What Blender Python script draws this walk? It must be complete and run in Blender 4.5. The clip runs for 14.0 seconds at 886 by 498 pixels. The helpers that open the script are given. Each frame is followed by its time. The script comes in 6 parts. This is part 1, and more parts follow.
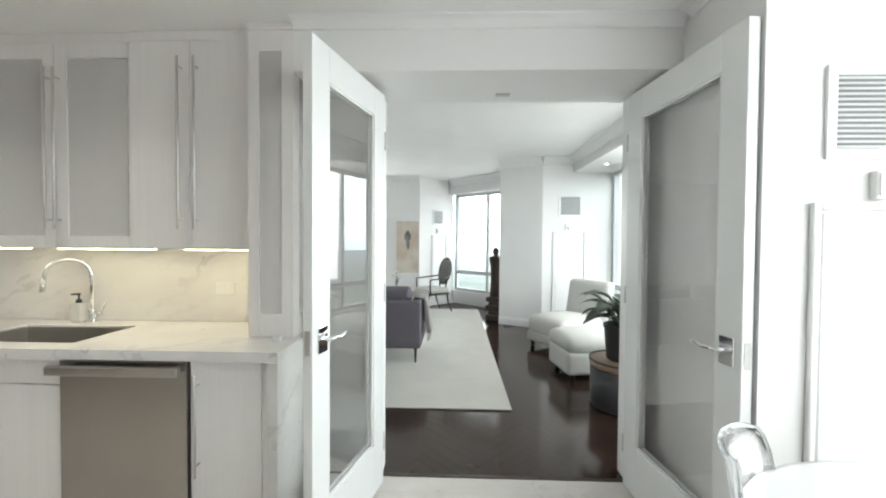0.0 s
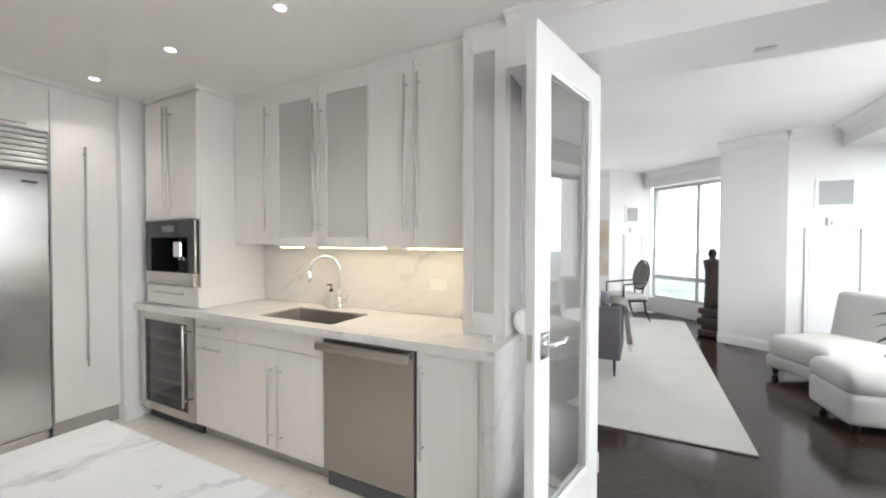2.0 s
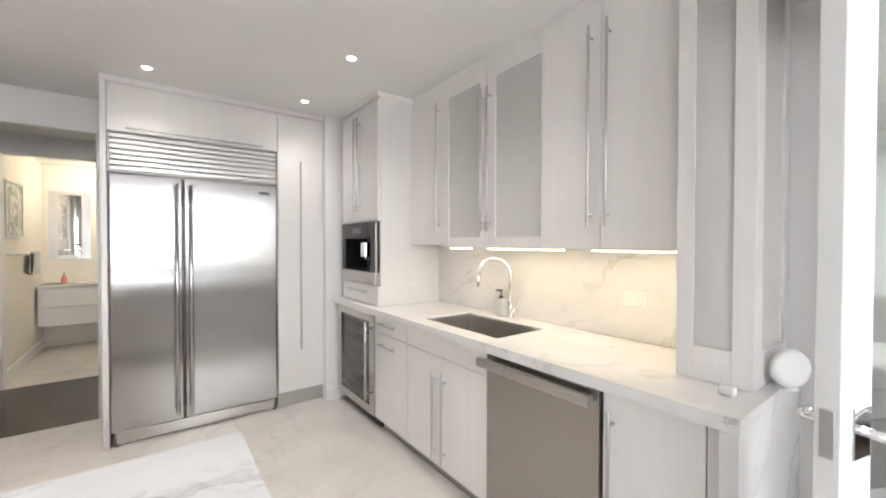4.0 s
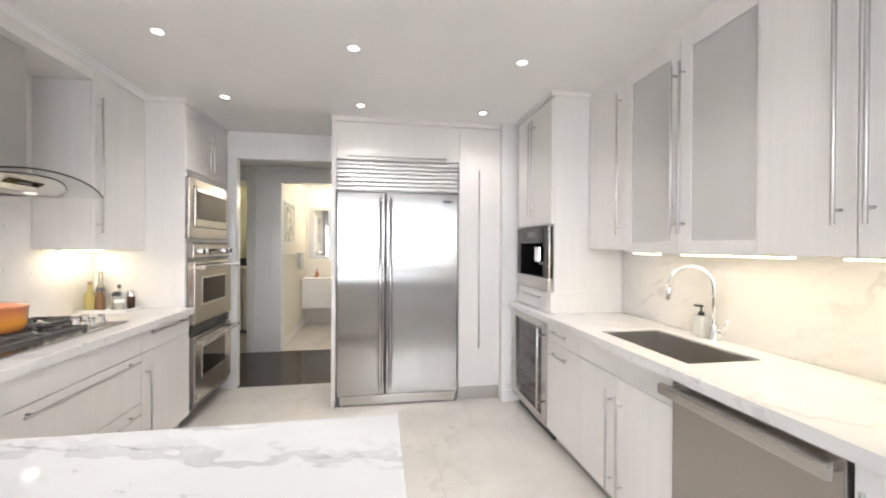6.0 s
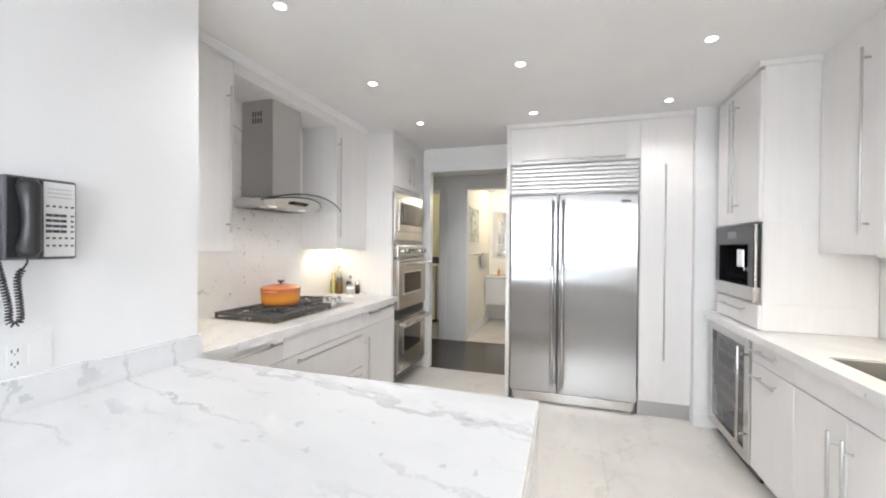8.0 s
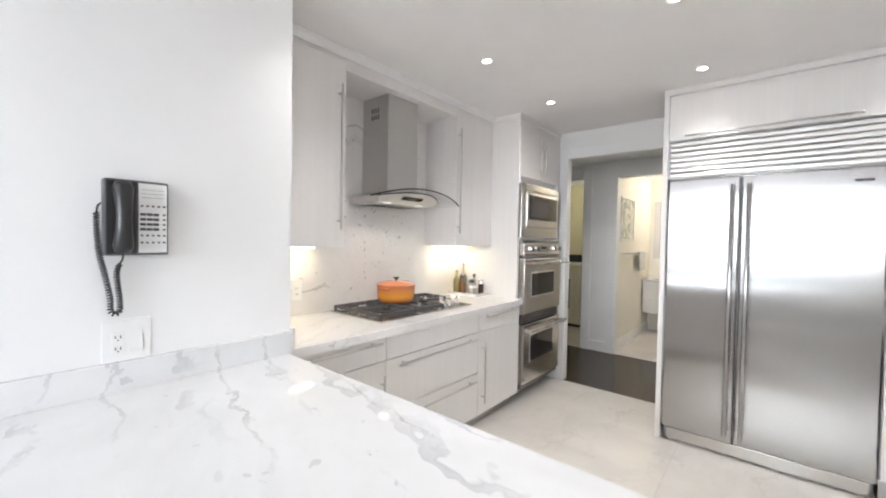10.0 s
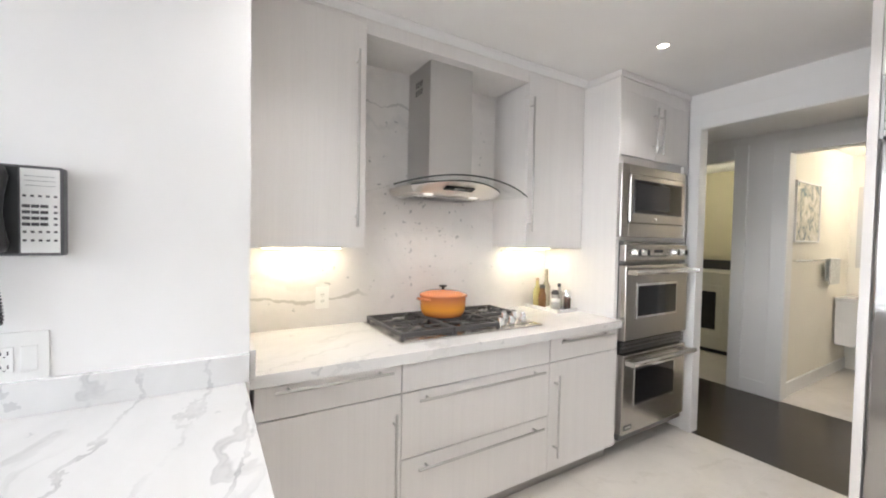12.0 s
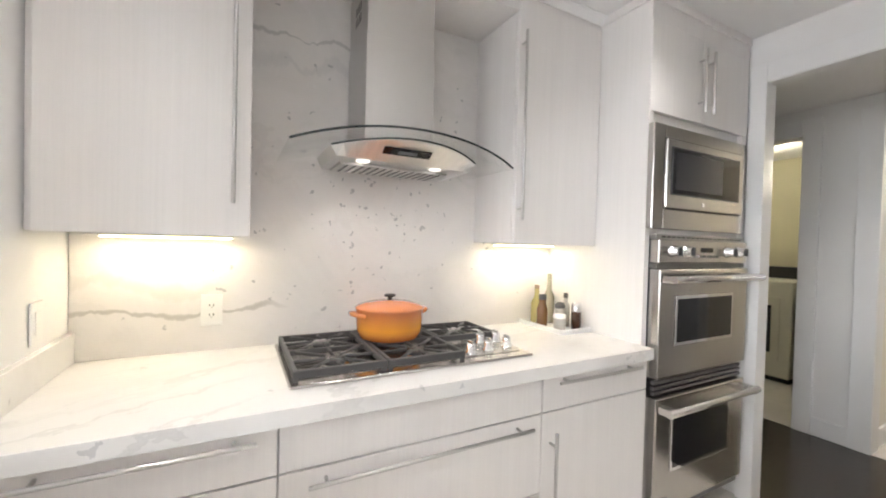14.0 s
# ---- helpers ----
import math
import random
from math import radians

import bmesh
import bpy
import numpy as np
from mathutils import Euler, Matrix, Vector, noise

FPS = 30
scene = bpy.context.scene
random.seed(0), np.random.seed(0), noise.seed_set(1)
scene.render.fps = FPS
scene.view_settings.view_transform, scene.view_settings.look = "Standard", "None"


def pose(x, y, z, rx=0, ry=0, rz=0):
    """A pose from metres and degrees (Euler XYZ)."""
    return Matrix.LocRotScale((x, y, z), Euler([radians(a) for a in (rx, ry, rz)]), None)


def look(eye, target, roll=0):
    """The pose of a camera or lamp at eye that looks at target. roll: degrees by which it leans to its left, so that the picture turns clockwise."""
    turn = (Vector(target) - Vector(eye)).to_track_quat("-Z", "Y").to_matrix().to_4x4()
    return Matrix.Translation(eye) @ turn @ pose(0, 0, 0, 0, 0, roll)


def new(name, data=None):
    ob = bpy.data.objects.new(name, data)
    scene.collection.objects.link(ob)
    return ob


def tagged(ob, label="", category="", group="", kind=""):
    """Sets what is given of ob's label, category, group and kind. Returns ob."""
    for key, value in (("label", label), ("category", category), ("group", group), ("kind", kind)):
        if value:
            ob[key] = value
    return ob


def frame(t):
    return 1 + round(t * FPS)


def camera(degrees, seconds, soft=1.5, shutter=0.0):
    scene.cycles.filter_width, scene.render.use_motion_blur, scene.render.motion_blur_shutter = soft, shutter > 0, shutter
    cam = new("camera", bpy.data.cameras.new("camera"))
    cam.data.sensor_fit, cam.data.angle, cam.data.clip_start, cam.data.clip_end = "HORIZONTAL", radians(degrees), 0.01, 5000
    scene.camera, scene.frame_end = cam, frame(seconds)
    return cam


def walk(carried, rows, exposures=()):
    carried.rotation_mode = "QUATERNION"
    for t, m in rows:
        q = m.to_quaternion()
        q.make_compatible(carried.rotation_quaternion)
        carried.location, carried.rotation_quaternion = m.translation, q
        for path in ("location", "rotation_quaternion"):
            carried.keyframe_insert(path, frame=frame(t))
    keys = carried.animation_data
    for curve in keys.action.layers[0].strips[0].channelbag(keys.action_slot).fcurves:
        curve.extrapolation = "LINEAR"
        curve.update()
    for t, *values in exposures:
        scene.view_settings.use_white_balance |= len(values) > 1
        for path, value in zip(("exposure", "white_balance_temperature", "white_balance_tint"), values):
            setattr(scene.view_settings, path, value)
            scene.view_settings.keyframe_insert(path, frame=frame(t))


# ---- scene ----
cam = camera(97.4, 14.0, soft=2.0)
PATH = [
    (0, (0.434, 0.571, 1.394), (0.374, 2.569, 1.351), 0.4),
    (0.5, (0.393, 0.557, 1.384), (0.112, 2.537, 1.343), 0.1),
    (1, (0.348, 0.563, 1.388), (-0.139, 2.502, 1.345), 0.1),
    (1.5, (0.308, 0.581, 1.389), (-0.387, 2.456, 1.344), 0.1),
    (2, (0.219, 0.644, 1.382), (-0.684, 2.428, 1.341), 0.1),
    (2.5, (0.11, 0.733, 1.381), (-0.984, 2.406, 1.338), 0.0),
    (3, (0.025, 0.825, 1.378), (-1.254, 2.362, 1.333), 0.0),
    (5.5, (0.018, 1.106, 1.367), (-1.905, 1.656, 1.358), 0.3),
    (6, (0.037, 1.105, 1.37), (-1.937, 1.428, 1.359), 0.3),
    (6.5, (0.059, 1.106, 1.368), (-1.939, 1.194, 1.356), 0.3),
    (7, (0.096, 1.132, 1.369), (-1.898, 0.975, 1.359), 0.4),
    (7.5, (0.14, 1.161, 1.368), (-1.821, 0.77, 1.359), 0.5),
    (8, (0.182, 1.237, 1.379), (-1.723, 0.628, 1.363), 0.5),
    (10.5, (-0.394, 1.311, 1.407), (-1.805, -0.105, 1.353), 1.0),
    (11, (-0.58, 1.285, 1.418), (-1.865, -0.247, 1.365), 0.9),
    (11.5, (-0.757, 1.271, 1.41), (-1.917, -0.363, 1.355), 1.0),
    (12, (-0.937, 1.208, 1.397), (-1.98, -0.512, 1.339), 1.1),
    (12.5, (-1.097, 1.124, 1.387), (-2.064, -0.642, 1.332), 1.1),
    (13, (-1.259, 1.013, 1.376), (-2.192, -0.763, 1.317), 1.4),
    (13.5, (-1.411, 0.909, 1.361), (-2.329, -0.867, 1.306), 1.5),
    (14, (-1.558, 0.78, 1.338), (-2.488, -0.991, 1.304), 1.5),
]
walk(cam, [(t, look(eye, target, roll)) for t, eye, target, roll in PATH],
     exposures=[(0, -0.07, 6500, 1), (0.5, 0.06, 6500, 3), (1.5, 0.09, 6550, 6), (3, 0.22, 6550, 9), (5, 0.46, 6550, 10), (8, 0.63, 6200, 8), (11, 0.60, 6300, 9), (14, 0.70, 6400, 9)])

# ---- world and large lights ----
world = bpy.data.worlds.new("overcast_sky")
scene.world = world
world.use_nodes = True
wn = world.node_tree
sky = wn.nodes.new("ShaderNodeTexSky")
sky.sky_type, sky.sun_disc = "NISHITA", False
sky.sun_elevation, sky.sun_rotation = radians(48), radians(110)
sky.dust_density, sky.air_density = 2.0, 1.0
wn.nodes["Background"].inputs["Strength"].default_value = 0.15
wn.links.new(sky.outputs[0], wn.nodes["Background"].inputs["Color"])


def lamp(name, kind, m, energy, colour=(1, 1, 1), **k):
    d = bpy.data.lights.new(name, kind)
    d.energy, d.color = energy, colour
    if kind == "AREA":
        d.shape, d.size, d.size_y = "RECTANGLE", k["w"], k["h"]
    if kind == "SPOT":
        d.spot_size, d.spot_blend, d.shadow_soft_size = radians(k["cone"]), 0.95, 0.03
    if kind == "SUN":
        d.angle = radians(k["wide"])
    ob = new(name, d)
    ob.matrix_world = m
    return ob


COOL, WARM = (1.0, 0.97, 1.0), (1.0, 0.84, 0.64)
lamp("sun", "SUN", look((6, -2, 8), (0, 0, 0)), 1.2, (1, 0.97, 0.93), wide=14)
lamp("kitchen_window_light", "AREA", look((2.93, 0.89, 1.86), (0, 0.89, 1.86)), 31, COOL, w=2.2, h=1.0)
# fill lamp added low in the opening, tilted up to brighten the ceiling
lamp("kitchen_window_ground_light", "AREA", look((2.92, 0.89, 1.13), (0, 0.89, 2.5)), 11, COOL, w=2.2, h=0.36)
lamp("living_window_light", "AREA", look((2.93, 4.3, 1.6), (0, 4.3, 1.5)), 46, COOL, w=2.3, h=1.6)
lamp("corner_window_light", "AREA", look((1.55, 8.62, 1.4), (0.87, 7.90, 1.3)), 30, COOL, w=2.2, h=1.9)
lamp("north_window_light", "AREA", look((-1.44, 8.93, 1.4), (-1.44, 7.9, 1.3)), 42, COOL, w=0.85, h=2.0)


# ---- materials ----
def mat(name, colour, rough=0.5, metal=0.0, **k):
    m = bpy.data.materials.new(name)
    m.use_nodes = True
    b = m.node_tree.nodes["Principled BSDF"]
    b.inputs["Base Color"].default_value = (*colour, 1)
    b.inputs["Roughness"].default_value, b.inputs["Metallic"].default_value = rough, metal
    for key, v in k.items():
        b.inputs[key.replace("_", " ")].default_value = v
    return m


def nodes(m):
    t = m.node_tree
    return t.nodes, t.links, t.nodes["Principled BSDF"]


def coords(m, scale=(1, 1, 1), turn=(0, 0, 0), obj=True, per_object=False):
    n, l, _ = nodes(m)
    if obj:
        src = n.new("ShaderNodeNewGeometry").outputs["Position"]
    else:
        src = n.new("ShaderNodeTexCoord").outputs["Object"]
    if per_object:
        info, add = n.new("ShaderNodeObjectInfo"), n.new("ShaderNodeVectorMath")
        mul = n.new("ShaderNodeVectorMath")
        mul.operation = "SCALE"
        mul.inputs[0].default_value, add.operation = (37.0, 21.0, 53.0), "ADD"
        l.new(info.outputs["Random"], mul.inputs["Scale"])
        l.new(src, add.inputs[0]), l.new(mul.outputs[0], add.inputs[1])
        src = add.outputs[0]
    mp = n.new("ShaderNodeMapping")
    mp.inputs["Scale"].default_value = scale
    mp.inputs["Rotation"].default_value = [radians(a) for a in turn]
    l.new(src, mp.inputs[0])
    return mp.outputs[0]


def noise_tex(m, vec, scale, detail=4.0, rough=0.55, distort=0.0):
    n, l, _ = nodes(m)
    t = n.new("ShaderNodeTexNoise")
    t.inputs["Scale"].default_value, t.inputs["Detail"].default_value = scale, detail
    t.inputs["Roughness"].default_value, t.inputs["Distortion"].default_value = rough, distort
    l.new(vec, t.inputs["Vector"])
    return t.outputs["Fac"]


def ramp(m, fac, *stops):
    n, l, _ = nodes(m)
    r = n.new("ShaderNodeValToRGB")
    e = r.color_ramp.elements
    while len(e) < len(stops):
        e.new(0.5)
    for el, (p, c) in zip(e, stops):
        el.position = p
        el.color = (*c, 1) if len(c) == 3 else c
    l.new(fac, r.inputs[0])
    return r.outputs[0]


def mix(m, fac, a, b, mode="MIX"):
    n, l, _ = nodes(m)
    x = n.new("ShaderNodeMix")
    x.data_type, x.blend_type = "RGBA", mode
    for sock, v in ((x.inputs[0], fac), (x.inputs[6], a), (x.inputs[7], b)):
        if isinstance(v, (int, float)):
            sock.default_value = v
        elif isinstance(v, tuple):
            sock.default_value = (*v, 1)
        else:
            l.new(v, sock)
    return x.outputs[2]


def bump(m, fac, strength=0.1, dist=0.002):
    n, l, b = nodes(m)
    u = n.new("ShaderNodeBump")
    u.inputs["Strength"].default_value, u.inputs["Distance"].default_value = strength, dist
    l.new(fac, u.inputs["Height"]), l.new(u.outputs[0], b.inputs["Normal"])


def setc(m, out, sock="Base Color"):
    n, l, b = nodes(m)
    l.new(out, b.inputs[sock])


def paint(name, colour, rough=0.55, amount=0.03):
    m = mat(name, colour, rough)
    v = coords(m)
    big, fine = noise_tex(m, v, 1.3, 3), noise_tex(m, v, 160, 3)
    dark = tuple(c * (1 - amount * 2) for c in colour)
    setc(m, ramp(m, big, (0.3, dark), (0.7, colour)))
    bump(m, fine, 0.06, 0.001)
    return m


def laminate(name, colour, axis="z"):
    """White wood-grain laminate, grain along an axis."""
    m = mat(name, colour, 0.38)
    sc = {"z": (150, 150, 2.2), "x": (2.2, 150, 150), "y": (150, 2.2, 150)}[axis]
    v = coords(m, sc, per_object=True)
    g = noise_tex(m, v, 1.0, 5, 0.6, 0.15)
    broad = noise_tex(m, coords(m, tuple(s * 0.13 for s in sc), per_object=True), 1.0, 3)
    dark = tuple(c * 0.945 for c in colour)
    c1 = ramp(m, g, (0.36, dark), (0.58, colour))
    c2 = ramp(m, broad, (0.3, tuple(c * 0.95 for c in colour)), (0.65, colour))
    setc(m, mix(m, 0.5, c1, c2))
    bump(m, g, 0.04, 0.0004)
    return m


def marble(name, base, vein, rough=0.12, scale=1.0, spots=0.5, turn=(20, 10, 35), width=0.035, amount=0.8, stretch=(1, 1, 1)):
    m = mat(name, base, rough)
    n, l, b = nodes(m)
    mp = n.new("ShaderNodeMapping")
    mp.inputs["Scale"].default_value = tuple(scale * q for q in stretch)
    l.new(coords(m, (1, 1, 1), turn), mp.inputs[0])
    v = mp.outputs[0]
    # veins: thin warped bands that run along the first axis and fade in and out
    def veins(freq, wid, warp, str_):
        w = n.new("ShaderNodeTexWave")
        w.wave_type, w.bands_direction, w.wave_profile = "BANDS", "Y", "SIN"
        for key, val in (("Scale", freq), ("Distortion", warp), ("Detail", 5.0), ("Detail Scale", 2.0), ("Detail Roughness", 0.66)):
            w.inputs[key].default_value = val
        l.new(v, w.inputs["Vector"])
        return ramp(m, w.outputs["Fac"], (1.0 - wid, (0, 0, 0)), (1.0 - wid * 0.25, (str_,) * 3), (1.0, (str_ * 0.7,) * 3))
    mask = ramp(m, noise_tex(m, v, 1.5, 5, 0.65), (0.42, (0, 0, 0)), (0.60, (1, 1, 1)))
    big = mix(m, 1.0, veins(0.75, width, 8.0, 1.0), mask, "MULTIPLY")
    small = mix(m, 1.0, veins(2.2, width * 1.3, 7.0, 0.7), ramp(m, noise_tex(m, v, 2.3, 5, 0.7), (0.50, (0, 0, 0)), (0.64, (1, 1, 1))), "MULTIPLY")
    lines = mix(m, 1.0, big, small, "ADD")
    cloud = ramp(m, noise_tex(m, v, 2.2, 6, 0.6, 0.6), (0.3, tuple(c * 0.88 for c in base)), (0.62, base))
    col = mix(m, mix(m, 1.0, lines, (amount,) * 3, "MULTIPLY"), cloud, vein)
    if spots:
        vt = n.new("ShaderNodeTexVoronoi")
        vt.inputs["Scale"].default_value, vt.inputs["Randomness"].default_value = 9.0, 1.0
        warp = n.new("ShaderNodeTexNoise")
        warp.inputs["Scale"].default_value = 14.0
        l.new(v, warp.inputs[0])
        l.new(mix(m, 0.06, v, warp.outputs["Color"]), vt.inputs["Vector"])
        dot = ramp(m, vt.outputs["Distance"], (0.17, (spots,) * 3), (0.24, (0, 0, 0)))
        area = ramp(m, noise_tex(m, v, 2.4, 3), (0.50, (0, 0, 0)), (0.60, (1, 1, 1)))
        col = mix(m, mix(m, 1.0, dot, area, "MULTIPLY"), col, tuple(c * 0.8 for c in vein))
    setc(m, col)
    return m


def brushed(name, colour, rough=0.24, axis="x"):
    m = mat(name, colour, rough, 1.0)
    sc = {"x": (3, 400, 400), "z": (400, 400, 3), "y": (400, 3, 400)}[axis]
    g = noise_tex(m, coords(m, sc), 1.0, 4)
    setc(m, ramp(m, g, (0.3, (rough * 0.88,) * 3), (0.7, (rough * 1.12,) * 3)), "Roughness")
    bump(m, g, 0.004, 0.0002)
    return m


def fabric(name, colour, scale=420, amount=0.2, rough=0.9):
    m = mat(name, colour, rough)
    v = coords(m, (1, 1, 1), obj=False)
    f, big = noise_tex(m, v, scale, 3), noise_tex(m, v, 3.5, 3)
    lo = tuple(c * (1 - amount) for c in colour)
    setc(m, mix(m, 0.4, ramp(m, f, (0.35, lo), (0.65, colour)), ramp(m, big, (0.3, lo), (0.7, colour))))
    bump(m, f, 0.35, 0.002)
    return m


def wood(name, light, dark, rough=0.4, scale=1.0, axis="x", per_object=False):
    m = mat(name, light, rough)
    sc = {"x": (2, 30, 30), "y": (30, 2, 30), "z": (30, 30, 2)}[axis]
    v = coords(m, tuple(s * scale for s in sc), obj=False, per_object=per_object)
    g = noise_tex(m, v, 1.2, 6, 0.6, 0.8)
    c = ramp(m, g, (0.3, dark), (0.72, light))
    if per_object:
        n, l, _ = nodes(m)
        info = n.new("ShaderNodeObjectInfo")
        tone = ramp(m, info.outputs["Random"], (0.0, (0.85, 0.84, 0.84)), (1.0, (1.12, 1.1, 1.08)))
        c = mix(m, 1.0, c, tone, "MULTIPLY")
    setc(m, c)
    setc(m, ramp(m, g, (0.2, (rough * 1.2,) * 3), (0.8, (rough * 0.8,) * 3)), "Roughness")
    bump(m, g, 0.08, 0.001)
    return m


def glow(name, colour, strength):
    m = mat(name, colour, 0.5)
    b = m.node_tree.nodes["Principled BSDF"]
    b.inputs["Emission Color"].default_value = (*colour, 1)
    b.inputs["Emission Strength"].default_value = strength
    return m


WALL = paint("wall_paint", (0.85, 0.845, 0.845))
CEIL = paint("ceiling_paint", (0.89, 0.885, 0.885), 0.7)
TRIM = paint("trim_paint", (0.84, 0.84, 0.845), 0.32, 0.01)
DOORPAINT = paint("door_paint", (0.85, 0.86, 0.86), 0.25, 0.01)
BATHWALL = paint("bath_paint", (0.83, 0.80, 0.73))
LAUNDRY = paint("laundry_paint", (0.66, 0.62, 0.44))
CAB = laminate("cabinet_laminate", (0.82, 0.80, 0.79))
CABH = laminate("cabinet_laminate_level", (0.82, 0.805, 0.79), "z")
INSIDE = paint("cabinet_inside", (0.82, 0.82, 0.82), 0.5)
MARBLE = marble("counter_marble", (0.755, 0.755, 0.76), (0.28, 0.285, 0.31), 0.06, 1.0, 0.0, (25, 15, -72), 0.034, 0.8, (0.5, 1.0, 1.0))
WORKTOP = marble("worktop_marble", (0.775, 0.765, 0.755), (0.46, 0.455, 0.455), 0.06, 1.1, 0.0, (35, 25, -20), 0.035, 0.5, (0.6, 1.0, 1.0))
SPLASH = marble("splash_marble", (0.82, 0.80, 0.79), (0.45, 0.44, 0.43), 0.10, 1.0, 0.0, (60, 20, 0), 0.03, 0.14, (0.8, 0.8, 1.2))


def level_vein(m, z0, x0, x1, half, colour, strength, amp=0.05):
    """One long wavering vein across a slab at height z0, between x0 and x1."""
    n, l, b = nodes(m)
    old = b.inputs["Base Color"].links[0].from_socket
    def calc(op, a, c):
        q = n.new("ShaderNodeMath")
        q.operation = op
        for i, v in enumerate((a, c)):
            if isinstance(v, (int, float)):
                q.inputs[i].default_value = v
            else:
                l.new(v, q.inputs[i])
        return q.outputs[0]
    xyz = n.new("ShaderNodeSeparateXYZ")
    l.new(coords(m), xyz.inputs[0])
    wave = noise_tex(m, coords(m, (1.0, 0.0, 0.35)), 4.0, 5, 0.6)
    thick = noise_tex(m, coords(m, (1.0, 0.0, 0.0)), 7.0, 3)
    off = calc("ABSOLUTE", calc("ADD", calc("SUBTRACT", xyz.outputs[2], z0), calc("MULTIPLY", calc("SUBTRACT", wave, 0.5), amp * 4)), 0)
    rel = calc("DIVIDE", off, calc("MAXIMUM", calc("MULTIPLY", calc("SUBTRACT", thick, 0.28), half * 4), half * 0.15))
    line = ramp(m, rel, (0.0, (strength,) * 3), (0.55, (strength * 0.8,) * 3), (1.0, (0, 0, 0)))
    mid = calc("DIVIDE", calc("ABSOLUTE", calc("SUBTRACT", xyz.outputs[0], (x0 + x1) / 2), 0), abs(x1 - x0) / 2)
    reach = ramp(m, mid, (0.75, (1, 1, 1)), (1.0, (0, 0, 0)))
    setc(m, mix(m, mix(m, 1.0, line, reach, "MULTIPLY"), old, colour))


SINKSPLASH = marble("sink_splash_marble", (0.82, 0.80, 0.79), (0.42, 0.41, 0.40), 0.10, 1.1, 0.0, (70, 0, 25), 0.045, 0.42, (0.6, 1.0, 1.0))
level_vein(SPLASH, 1.06, -0.85, -1.75, 0.011, (0.42, 0.41, 0.39), 0.75, 0.035)
level_vein(SPLASH, 1.16, -0.90, -1.55, 0.030, (0.60, 0.585, 0.56), 0.45, 0.06)
level_vein(SPLASH, 2.16, -1.50, -2.10, 0.010, (0.42, 0.42, 0.42), 0.6, 0.05)
level_vein(SPLASH, 2.05, -1.50, -2.05, 0.035, (0.60, 0.60, 0.60), 0.4, 0.08)


def flecks(m, centre, reach, scale, colour):
    """Grey mineral flecks, thickest round a centre on the slab."""
    n, l, b = nodes(m)
    old = b.inputs["Base Color"].links[0].from_socket
    v = coords(m)
    d = n.new("ShaderNodeVectorMath")
    d.operation, d.inputs[1].default_value = "DISTANCE", centre
    l.new(v, d.inputs[0])
    near = ramp(m, d.outputs["Value"], (0.0, (1, 1, 1)), (reach, (0.22, 0.22, 0.22)), (min(reach * 2.4, 1.0), (0.05, 0.05, 0.05)))
    w = n.new("ShaderNodeTexNoise")
    w.inputs["Scale"].default_value, w.inputs["Detail"].default_value = 30.0, 3.0
    l.new(v, w.inputs[0])
    vt = n.new("ShaderNodeTexVoronoi")
    vt.inputs["Scale"].default_value = scale
    l.new(mix(m, 0.07, v, w.outputs["Color"]), vt.inputs["Vector"])
    pick = n.new("ShaderNodeSeparateColor")
    l.new(vt.outputs["Color"], pick.inputs[0])
    gate = n.new("ShaderNodeMath")
    gate.operation = "LESS_THAN"
    l.new(pick.outputs[0], gate.inputs[0]), l.new(near, gate.inputs[1])
    size = n.new("ShaderNodeMath")
    size.operation, size.inputs[1].default_value = "MULTIPLY", 0.40
    l.new(pick.outputs[1], size.inputs[0])
    dot = n.new("ShaderNodeMath")
    dot.operation = "LESS_THAN"
    l.new(vt.outputs["Distance"], dot.inputs[0]), l.new(size.outputs[0], dot.inputs[1])
    both = n.new("ShaderNodeMath")
    both.operation = "MULTIPLY"
    l.new(gate.outputs[0], both.inputs[0]), l.new(dot.outputs[0], both.inputs[1])
    soft = n.new("ShaderNodeMath")
    soft.operation, soft.inputs[1].default_value = "MULTIPLY", 0.66
    l.new(both.outputs[0], soft.inputs[0])
    setc(m, mix(m, soft.outputs[0], old, colour))


flecks(SPLASH, (-2.08, -0.93, 1.48), 0.30, 36.0, (0.34, 0.35, 0.37))
flecks(MARBLE, (-0.6, 0.5, 0.9), 0.08, 30.0, (0.52, 0.53, 0.55))
flecks(WORKTOP, (-3.0, -0.3, 0.9), 0.10, 24.0, (0.50, 0.50, 0.51))
FLOORM = marble("floor_marble", (0.72, 0.685, 0.64), (0.50, 0.46, 0.41), 0.06, 0.9, 0.25, (0, 0, 20), 0.03, 0.35)
GROUT = paint("floor_grout", (0.70, 0.67, 0.63), 0.7)
STEEL = brushed("brushed_steel", (0.56, 0.54, 0.515))
STEELV = brushed("brushed_steel_upright", (0.45, 0.44, 0.435), 0.21, "y")
# upright brushing: mirror images are drawn out sideways
_n, _l, _b = nodes(STEELV)
_t = _n.new("ShaderNodeTangent")
_t.direction_type, _t.axis = "RADIAL", "Z"
_b.inputs["Anisotropic"].default_value = 0.98
_l.new(_t.outputs[0], _b.inputs["Tangent"])
STEELD = brushed("dishwasher_steel", (0.40, 0.378, 0.36), 0.24)
SINKM = brushed("sink_steel", (0.50, 0.48, 0.465), 0.40)
NICKEL = mat("nickel", (0.60, 0.59, 0.58), 0.30, 1.0)
CHROME = mat("chrome", (0.86, 0.87, 0.88), 0.06, 1.0)
BLACK = mat("black_plastic", (0.02, 0.02, 0.022), 0.35)
BLACKG = mat("black_glass", (0.012, 0.012, 0.014), 0.05)
